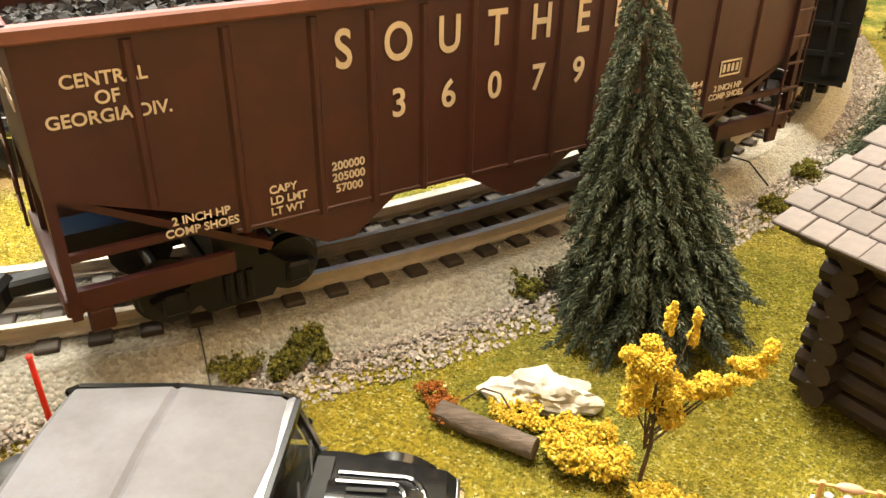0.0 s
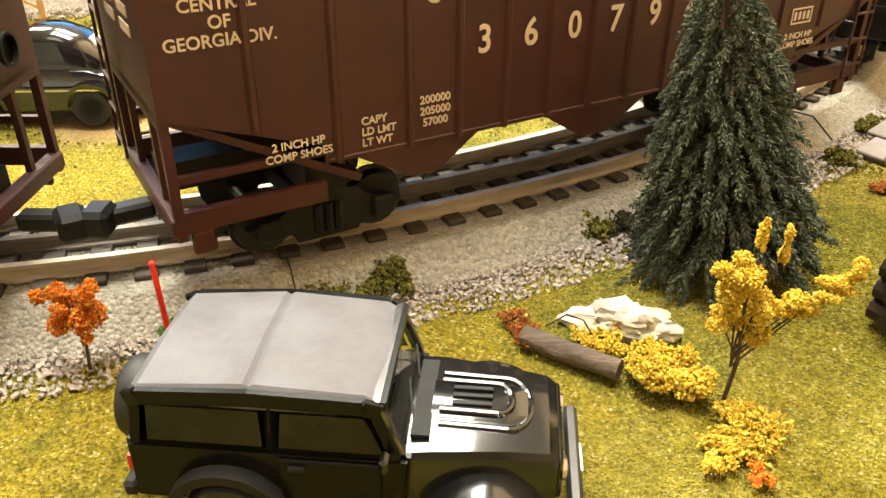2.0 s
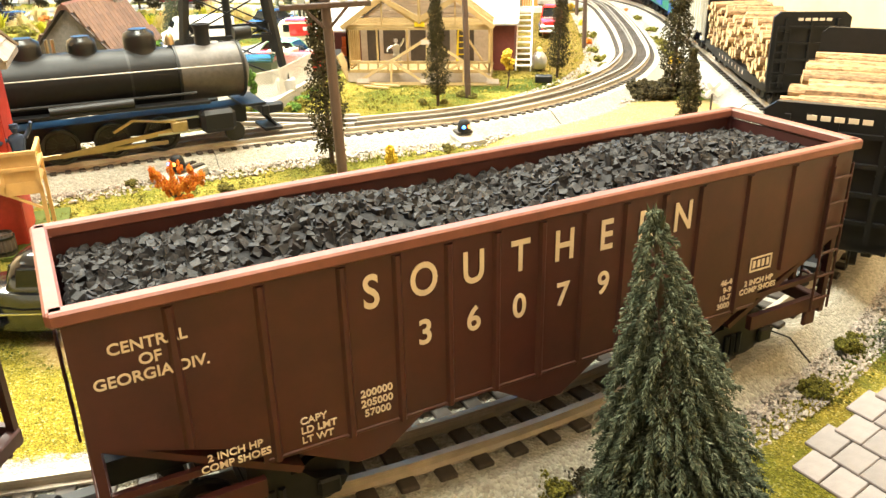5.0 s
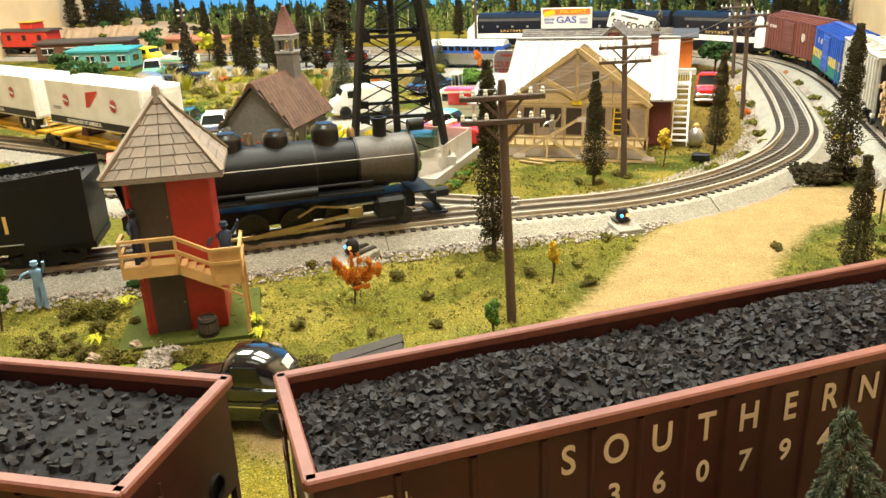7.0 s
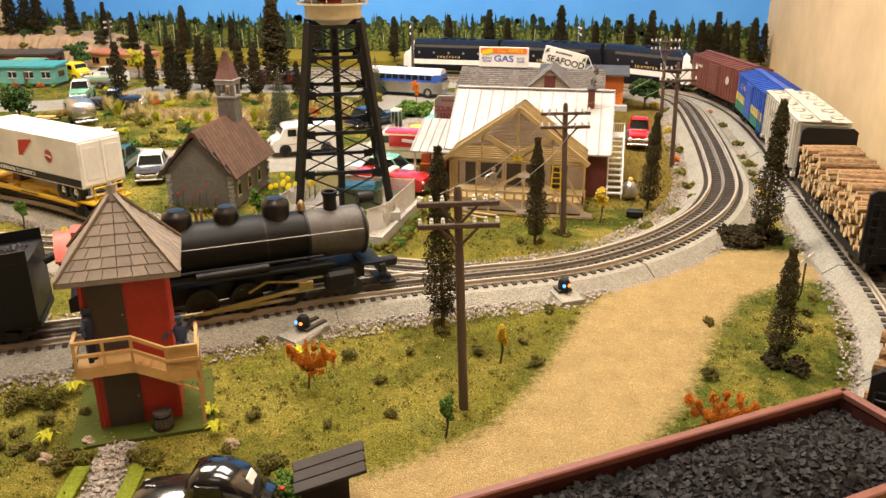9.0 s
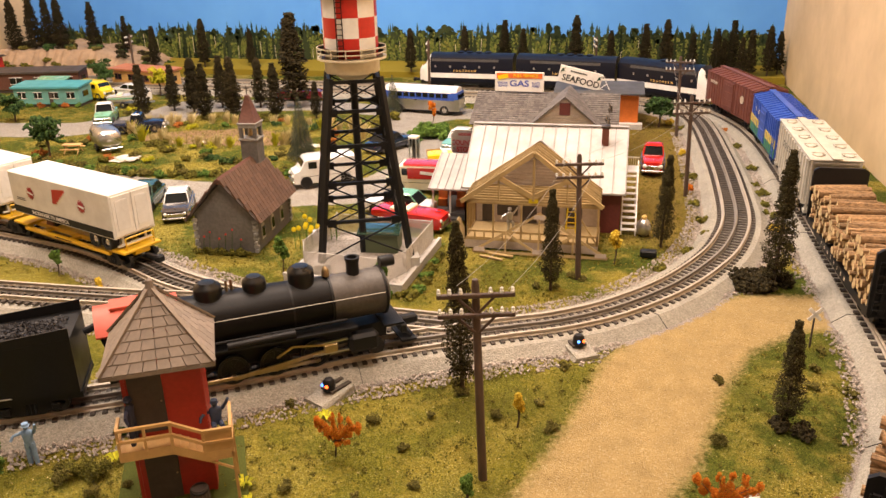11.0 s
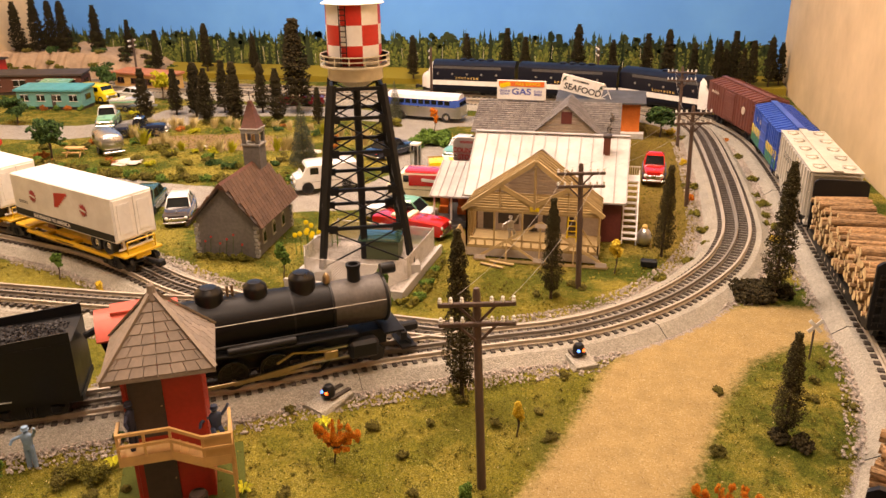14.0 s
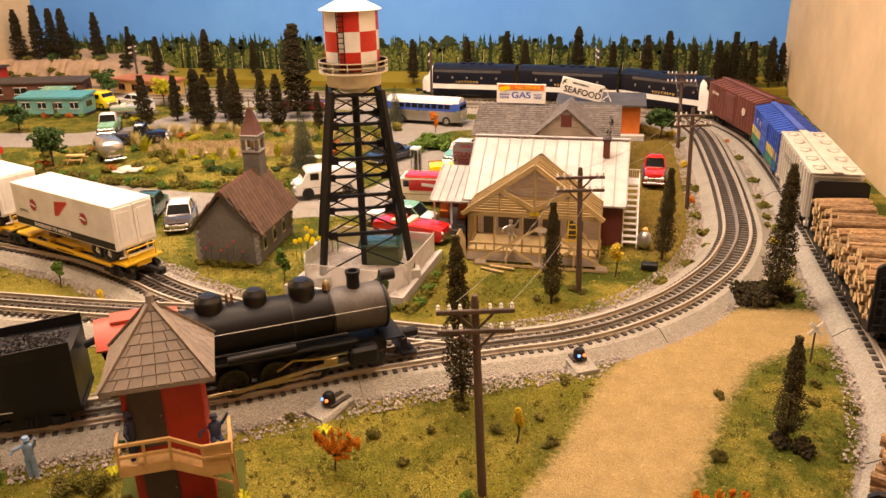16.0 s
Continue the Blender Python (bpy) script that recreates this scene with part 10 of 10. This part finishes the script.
# ---- boat on a trailer ----
bt = thing("boat_trailer", "white speedboat with a green stripe on a trailer", "boat", at=pose(-1.030, 1.690, 0, 0, 0, 22))
sec = [[(x, -w, zt), (x, -w * 0.75, 0.014), (x, 0, 0.010 + kz), (x, w * 0.75, 0.014 + kz), (x, w, zt)] for x, w, zt, kz in ((-0.045, 0.016, 0.026, 0), (-0.01, 0.017, 0.027, 0), (0.025, 0.013, 0.029, 0.003), (0.045, 0.005, 0.031, 0.010), (0.051, 0.001, 0.032, 0.018))]
part("hull", loft(B(), sec), "car_white", bt)
part("stripe", box(B(), (-0.012, -0.0168, 0.0215), (0.060, 0.001, 0.003)), "car_green", bt)
part("windscreen", box(B(), (0.008, 0, 0.0315), (0.0010, 0.024, 0.008), rot=(0, -30, 0)), "dark_glass", bt)
part("seat", box(B(), (-0.018, 0, 0.0285), (0.012, 0.022, 0.005), bevel=0.001), "cream", bt)
part("frame", box(B(), (0.005, 0, 0.0085), (0.100, 0.012, 0.0025)), "silver", bt)
for s in (-1, 1):
    wheel(bt, pose(-0.012, s * 0.015, 0.0065), 0.0065, 0.004)

# ---- dark plank lean-to and shrubs by the sand road ----
hut = thing("plank_shelter", "dark brown plank lean-to in the green shrubs", "shelter", at=pose(-0.072, 0.428, 0, 0, 0, 22))
for k in range(3):
    part("roof_plank", box(B(), (0, -0.007 + k * 0.0066, 0.0205 + 0.0022 * k), (0.040, 0.0062, 0.0030), rot=(24, -14, 0), bevel=0.0004), "plank_dark", hut)
part("front_wall", box(B(), (-0.003, -0.004, 0.009), (0.026, 0.0024, 0.019)), "plank_dark", hut)
for x in (-0.015, 0.009):
    part("post", box(B(), (x, 0.005, 0.009), (0.0028, 0.0028, 0.020)), "plank_dark", hut)
part("bench_plank", box(B(), (0.002, -0.0125, 0.0052), (0.020, 0.0055, 0.0016)), "dark_grey", hut)
for x in (-0.005, 0.009):
    part("bench_leg", box(B(), (x, -0.0125, 0.0020), (0.0016, 0.0045, 0.0050)), "dark_grey", hut)
for k, (x, y, s, m) in enumerate(((-0.101, 0.422, 0.019, "f_green"), (-0.092, 0.405, 0.016, "f_green"), (-0.104, 0.408, 0.013, "f_olive"), (-0.055, 0.409, 0.013, "f_green"), (-0.073, 0.404, 0.011, "f_olive"), (-0.094, 0.414, 0.014, "f_green"))):
    bush("bright green leafy shrub by the plank lean-to", x, y, s, m, 480, 0.0015, 500 + k, 1.0, group="roadside shrubs")

# ---- shrubs in the meadow, by the tracks and round the dark conifers ----
MEADOW = [(-0.062, 0.520, "f_moss"), (-0.080, 0.560, "f_moss"), (-0.112, 0.588, "f_moss"), (-0.070, 0.605, "f_moss"), (-0.020, 0.615, "f_moss"), (0.025, 0.605, "f_moss"), (0.012, 0.640, "f_moss"), (-0.052, 0.642, "f_moss"), (-0.060, 0.653, "f_moss"),
          (-0.115, 0.455, "f_moss"), (-0.150, 0.500, "f_moss"), (-0.100, 0.500, "f_moss"), (-0.258, 0.478, "f_moss"), (-0.278, 0.468, "f_moss"), (-0.288, 0.452, "f_moss"), (-0.262, 0.435, "f_moss"), (-0.300, 0.498, "f_moss"), (-0.318, 0.488, "f_moss"),
          (-0.200, 0.445, "f_moss"), (-0.240, 0.428, "f_moss"), (-0.186, 0.600, "f_moss"), (0.030, 0.700, "f_moss"), (0.006, 0.868, "f_moss"), (0.034, 0.893, "f_moss"), (0.022, 0.898, "f_moss"), (-0.014, 0.865, "f_moss"),
          (0.158, 0.700, "f_moss"), (0.148, 0.610, "f_moss"), (0.232, 0.705, "f_moss"), (0.240, 0.735, "f_moss"), (0.252, 0.770, "f_moss"), (0.262, 0.700, "f_moss"), (-0.30, 0.535, "f_deep")]
for k, (x, y, m) in enumerate(MEADOW):
    bush("small dark foam shrub on the meadow", x, y, 0.0050 + 0.0042 * ((k * 0.37) % 1), m, 260, 0.0009, 540 + k, 0.75, group="meadow shrubs")
for k in range(16):
    a = k * 2.4
    bush("black-green foam shrub under the tall conifer", 0.225 + 0.028 * math.cos(a) * ((k * 0.618) % 1) ** 0.5 - 0.008, 0.908 + 0.022 * math.sin(a) * ((k * 0.618) % 1) ** 0.5, 0.016, "f_dark", 260, 0.0020, 600 + k, 0.8, group="conifer shrubs")
for k in range(4):
    bush("black-green foam shrub under the short conifer", 0.192 + 0.007 * k, 0.640 - 0.003 * k, 0.011, "f_dark", 220, 0.0014, 620 + k, 0.8, group="conifer shrubs")
TRACKSIDE = [(0.268, 1.02, "f_olive"), (0.262, 1.08, "f_yellow"), (0.264, 1.14, "f_olive"), (0.262, 1.18, "f_olive"), (0.266, 1.23, "f_olive"), (0.262, 1.27, "f_olive"), (0.268, 1.36, "f_olive"), (0.262, 1.50, "f_olive"), (0.255, 1.62, "f_rust"), (0.175, 1.10, "f_olive"),
             (0.172, 1.17, "f_olive"), (0.170, 1.24, "f_orange"), (0.172, 1.30, "f_olive"), (0.168, 1.44, "f_yellow"), (0.16, 1.66, "f_yellow"), (0.150, 0.99, "f_olive"), (0.118, 0.93, "f_olive"), (0.175, 1.62, "f_olive"), (0.178, 1.05, "f_olive")]
for k, (x, y, m) in enumerate(TRACKSIDE):
    bush("small foam shrub in the pale gravel beside the tracks", x, y, 0.009 + 0.004 * ((k * 0.41) % 1), m, 200, 0.0017, 640 + k, 0.75, group="trackside shrubs")
for k, (x, y) in enumerate(((-0.178, 0.497), (-0.165, 0.478), (-0.285, 0.505), (-0.262, 0.448), (-0.150, 0.585))):
    rg = np.random.default_rng(700 + k)
    bm = B()
    for j in range(16):
        a = rg.uniform(0, 6.28)
        d = Vector((math.cos(a), math.sin(a), 0))
        p = d.cross(Vector((0, 0, 1))) * 0.0011
        l = rg.uniform(0.006, 0.010)
        v = [bm.verts.new(q) for q in (-p * 0.4, d * l * 0.5 - p + Vector((0, 0, l * 0.8)), d * l + Vector((0, 0, l * 0.55)), d * l * 0.5 + p + Vector((0, 0, l * 0.8)))]
        bm.faces.new(v)
    tagged(part("fern", bm, "f_lime", at=pose(x, y, 0)), "yellow-green fern in the meadow grass", "fern", "ferns")
# crossing post
cp = thing("crossing_post", "white crossing sign on a short dark post", "sign", at=pose(0.243, 0.776, 0, 0, 0, 10))
part("post", rod(B(), (0, 0, 0), (0, 0, 0.030), 0.0009, 0.0009, 8), "brown_dark", cp)
for a in (45, -45):
    part("arm", box(B(), (0, -0.0012, 0.034), (0.016, 0.0008, 0.0032), rot=(0, a, 0)), "white_paint", cp)
# corrugated lean-to roof by the tower path
cs = thing("corrugated_shed", "grey corrugated metal shed by the tower path", "shed", at=pose(-0.300, 0.352, 0, 0, 0, -20))
part("wall", box(B(), (0, 0, 0.012), (0.050, 0.034, 0.024)), "dark_grey", cs)
prof = [(-0.030 + k * 0.0015, 0.0255 + (0.0012 if k % 2 else 0)) for k in range(41)]
part("roof", prism(B(), prof + [(x, z - 0.0012) for x, z in reversed(prof)], "y", -0.021, 0.021), "silver", cs)

for k, (x, y, s) in enumerate(((0.118, 0.492, 0.016), (0.132, 0.500, 0.014), (0.104, 0.486, 0.012), (0.146, 0.508, 0.010))):
    bush("olive-brown foam bush beside the coal train", x, y, s, "f_olive", 420, 0.0014, 640 + k, 0.85, group="trackside bushes")
# ---- octagonal stop sign ----
st = thing("stop_sign", "small red octagonal road sign on a thin post", "road sign", at=pose(-0.985, 1.225, 0, 0, 0, 25))
part("post", rod(B(), (0, 0, 0), (0, 0, 0.036), 0.0008, 0.0008, 8), "silver", st)
part("plate", prism(B(), [(0.0075 * math.cos(radians(22.5 + 45 * k)), 0.040 + 0.0075 * math.sin(radians(22.5 + 45 * k))) for k in range(8)], "y", -0.0014, -0.0008), "red_paint", st, "red octagonal plate")

# ---- red caboose on the back siding ----
cb = thing("caboose", "red wooden caboose with a yellow cupola on the back siding", "caboose", at=pose(-1.615, 1.8935, RAIL_TOP, 0, 0, -0.8))
part("body", box(B(), (0, 0, 0.040), (0.150, 0.052, 0.040), bevel=0.001), "red_paint", cb)
part("roof", prism(B(), [(-0.029, 0.060), (0.029, 0.060), (0.022, 0.065), (0, 0.067), (-0.022, 0.065)], "x", -0.085, 0.085), "brown_dark", cb)
part("cupola", box(B(), (0.01, 0, 0.074), (0.040, 0.044, 0.016), bevel=0.0008), "red_paint", cb)
part("cupola_roof", box(B(), (0.01, 0, 0.0832), (0.046, 0.050, 0.0024), bevel=0.0006), "yellow_paint", cb)
part("underframe", box(B(), (0, 0, 0.0175), (0.168, 0.044, 0.005)), "black_plastic", cb)
for x in (-0.05, 0.0, 0.05):
    part("window", box(B(), (x, -0.0264, 0.044), (0.012, 0.001, 0.014)), "dark_glass", cb)
for x in (-0.055, 0.055):
    truck(cb, x)

# ---- clumps and grass strips beside the tower path ----
for k, (x, y, s, m) in enumerate(((-0.303, 0.486, 0.016, "f_olive"), (-0.292, 0.490, 0.013, "f_olive"), (-0.312, 0.482, 0.012, "f_moss"), (-0.297, 0.433, 0.013, "f_moss"), (-0.276, 0.437, 0.008, "f_moss"), (-0.238, 0.430, 0.012, "f_moss"),
                                  (-0.229, 0.436, 0.008, "f_olive"), (-0.188, 0.440, 0.010, "f_olive"), (-0.118, 0.452, 0.009, "f_moss"), (-0.150, 0.462, 0.006, "f_moss"))):
    bush("olive-brown foam clump beside the tower path", x, y, s, m, 300, 0.0013, 800 + k, 0.75, group="path clumps")
for s in (-1, 1):
    strip = part("grass_strip", box(B(), (s * 0.0165, 0, 0.0004), (0.0095, 0.085, 0.0028), bevel=0.0006), "f_lime_strip", at=pose(-0.1990, 0.392, 0, 0, 0, 15.5))
    tagged(strip, "bright green strip of grass matting beside the path", "grass strip", "grass strips")

# ---- loose gravel, flock and small stones ----
rng = np.random.default_rng(21)


def beside(line, lo, hi, d0, d1, n, side):
    """Places beside a track: s between lo and hi, d0 to d1 from its middle; side 1 is to its right."""
    p, u = LINES[line]
    s = rng.uniform(lo, hi, n)
    x, y = np.interp(s, u, p[:, 0]), np.interp(s, u, p[:, 1])
    x2, y2 = np.interp(s + 0.004, u, p[:, 0]), np.interp(s + 0.004, u, p[:, 1])
    k = np.hypot(x2 - x, y2 - y)
    d = d0 + (d1 - d0) * rng.uniform(0, 1, n) ** 1.4
    return np.c_[x + side * d * (y2 - y) / k, y - side * d * (x2 - x) / k]


def far_from_tracks(q, keep=0.0375):
    d = np.minimum.reduce([track_distance(q[:, 0], q[:, 1], n) for n in LINES])
    return q[d > keep]


s0, s1 = nearest("outer", -0.10, 0.25), nearest("outer", 0.3165, 0.95)
q = far_from_tracks(beside("outer", s0, s1, 0.039, 0.058, 13000, 1))
size = rng.uniform(0.0004, 0.00088, len(q))
near_gravel = thing("track_gravel", "loose pinkish-grey gravel along the front roadbed", "gravel", kind="stuff")
part_of("gravel", grains("gravel", np.c_[q, size * 0.25], size, rng, "cube"), "gravel_pink", near_gravel)["kind"] = "stuff"
si0, si1 = nearest("inner", -0.5, 0.487), nearest("inner", 0.216, 1.60)
qs = [beside("inner", si0, si1, 0.040, 0.066, 5200, 1), beside("inner", si0, si1, 0.040, 0.062, 3600, -1), beside("outer", nearest("outer", 0.3165, 0.6), nearest("outer", 0.29, 1.64), 0.040, 0.056, 1500, -1),
      beside("flat", 0.15, 1.0, 0.040, 0.060, 2500, 1), beside("mid", 0.05, 0.6, 0.040, 0.060, 1500, -1), beside("flat", 0.3, 1.0, 0.040, 0.055, 900, -1)]
q = far_from_tracks(np.concatenate(qs))
q = q[poly_distance(q[:, 0], q[:, 1], DIRT, DIRT_W) > 0.002]
size = rng.uniform(0.0007, 0.0016, len(q))
far_gravel = thing("yard_gravel", "loose pale gravel beside the yard tracks", "gravel", kind="stuff")
part_of("gravel", grains("gravel", np.c_[q, size * 0.2], size, rng, "cube"), "gravel_pink", far_gravel)["kind"] = "stuff"


def free(q, margin=0.004):
    d = np.minimum.reduce([poly_distance(q[:, 0], q[:, 1], DIRT, DIRT_W), poly_distance(q[:, 0], q[:, 1], PATHWAY, PATHWAY_W), track_distance(q[:, 0], q[:, 1], "outer") - 0.043, track_distance(q[:, 0], q[:, 1], "inner") - 0.050])
    return q[d > margin]


q = free(np.c_[rng.uniform(-0.10, 0.30, 14000), rng.uniform(0.12, 0.40, 14000)])
size = rng.uniform(0.00015, 0.00038, len(q)) * (1 + 1.2 * (rng.uniform(0, 1, len(q)) > 0.98))
fl = thing("ground_flock", "fine yellow-green flock strewn over the front grass", "grass", kind="stuff")
part_of("flock", grains("flock", np.c_[q, np.full(len(q), 0.0003)], size, rng), "flock", fl)["kind"] = "stuff"
q = free(np.c_[rng.uniform(-0.40, 0.30, 16000), rng.uniform(0.36, 0.72, 16000)])
size = rng.uniform(0.0003, 0.0008, len(q))
fl = thing("meadow_flock", "coarse green and yellow flock strewn over the meadow", "grass", kind="stuff")
part_of("flock", grains("flock", np.c_[q, np.full(len(q), 0.0002)], size, rng), "flock_dark", fl)["kind"] = "stuff"
q = free(np.c_[rng.uniform(-0.35, 0.26, 1500), rng.uniform(0.12, 1.0, 1500)])
size = rng.uniform(0.0002, 0.0006, len(q))
bits = thing("leaf_litter", "pale straw-coloured bits lying in the grass", "litter", kind="stuff")
part_of("bits", grains("bits", np.c_[q, np.full(len(q), 0.0006)], size, rng, "cube"), "f_straw", bits)["kind"] = "stuff"
clump = free(np.c_[rng.uniform(-0.38, 0.28, 900), rng.uniform(0.36, 0.78, 900)])
spread = np.repeat(clump, 26, 0) + rng.normal(0, 1, (len(clump) * 26, 2)) * np.repeat(rng.uniform(0.0006, 0.0026, (len(clump), 1)), 26, 0)
tufts = thing("meadow_tufts", "low uneven tufts of dark and olive foam in the meadow", "grass", kind="stuff")
part_of("tuft", grains("tuft", np.c_[spread, np.abs(rng.normal(0, 0.0009, len(spread)))], rng.uniform(0.0003, 0.0007, len(spread)), rng), "f_tuft", tufts)["kind"] = "stuff"
p0 = np.array(PATHWAY)
u = rng.uniform(0, 1, 700)
q = np.c_[np.interp(u * 3, range(4), p0[:, 0]), np.interp(u * 3, range(4), p0[:, 1])] + rng.uniform(-0.0105, 0.0105, (700, 2)) * np.array([1, 0.3])
path_g = thing("path_gravel", "pale pebbles of the path to the switch tower", "gravel", kind="stuff")
part_of("gravel", grains("gravel", np.c_[q, np.zeros(700)], rng.uniform(0.0008, 0.0016, 700), rng, "cube"), "gravel_pink", path_g)["kind"] = "stuff"

# growth of the town green: foam shrubs, coarse flock and flat stones
qx, qy = rng.uniform(-1.0, -0.42, 150), rng.uniform(1.24, 1.64, 150)
keep = np.minimum.reduce([poly_distance(qx, qy, STREET, STREET_W), poly_distance(qx, qy, STREET2, STREET2_W), poly_distance(qx, qy, POND, POND_W), np.hypot(qx + 0.832, qy - 1.318) - 0.05, np.hypot(qx + 0.866, qy - 1.468) - 0.05]) > 0.012
for k, (x, y) in enumerate(np.c_[qx, qy][keep][:80]):
    bush("olive foam shrub on the town green", x, y, 0.008 + 0.010 * ((k * 0.37) % 1), ("f_olive", "f_green", "f_olive", "f_moss", "f_lime", "f_olive", "f_moss", "f_rust", "f_deep")[k % 9], 230, 0.0015, 700 + k, 0.7, group="green shrubs")
for k, (x, y, a) in enumerate(((-0.775, 1.272, 0.026), (-0.48, 1.40, 0.015), (-0.60, 1.40, 0.012), (-0.70, 1.40, 0.010))):
    rock("flat pale stone slab in the grass", x, y, (a, a * 0.7, 0.003), "white_rock", 90 + k)
q = np.c_[rng.uniform(-1.3, 0.24, 34000), rng.uniform(0.80, 1.80, 34000)]
d = np.minimum.reduce([poly_distance(q[:, 0], q[:, 1], STREET, STREET_W), poly_distance(q[:, 0], q[:, 1], STREET2, STREET2_W), poly_distance(q[:, 0], q[:, 1], DIRT, DIRT_W)] + [track_distance(q[:, 0], q[:, 1], n) - 0.055 for n in LINES])
q = q[(d > 0.004) & ~((abs(q[:, 0] + 0.2165) < 0.075) & (abs(q[:, 1] - 0.899) < 0.078))]
size = rng.uniform(0.0005, 0.0015, len(q))
fl = thing("town_flock", "coarse olive flock strewn over the town lawns", "grass", kind="stuff")
part_of("flock", grains("flock", np.c_[q, np.full(len(q), -0.0002)], size, rng), "flock_town", fl)["kind"] = "stuff"
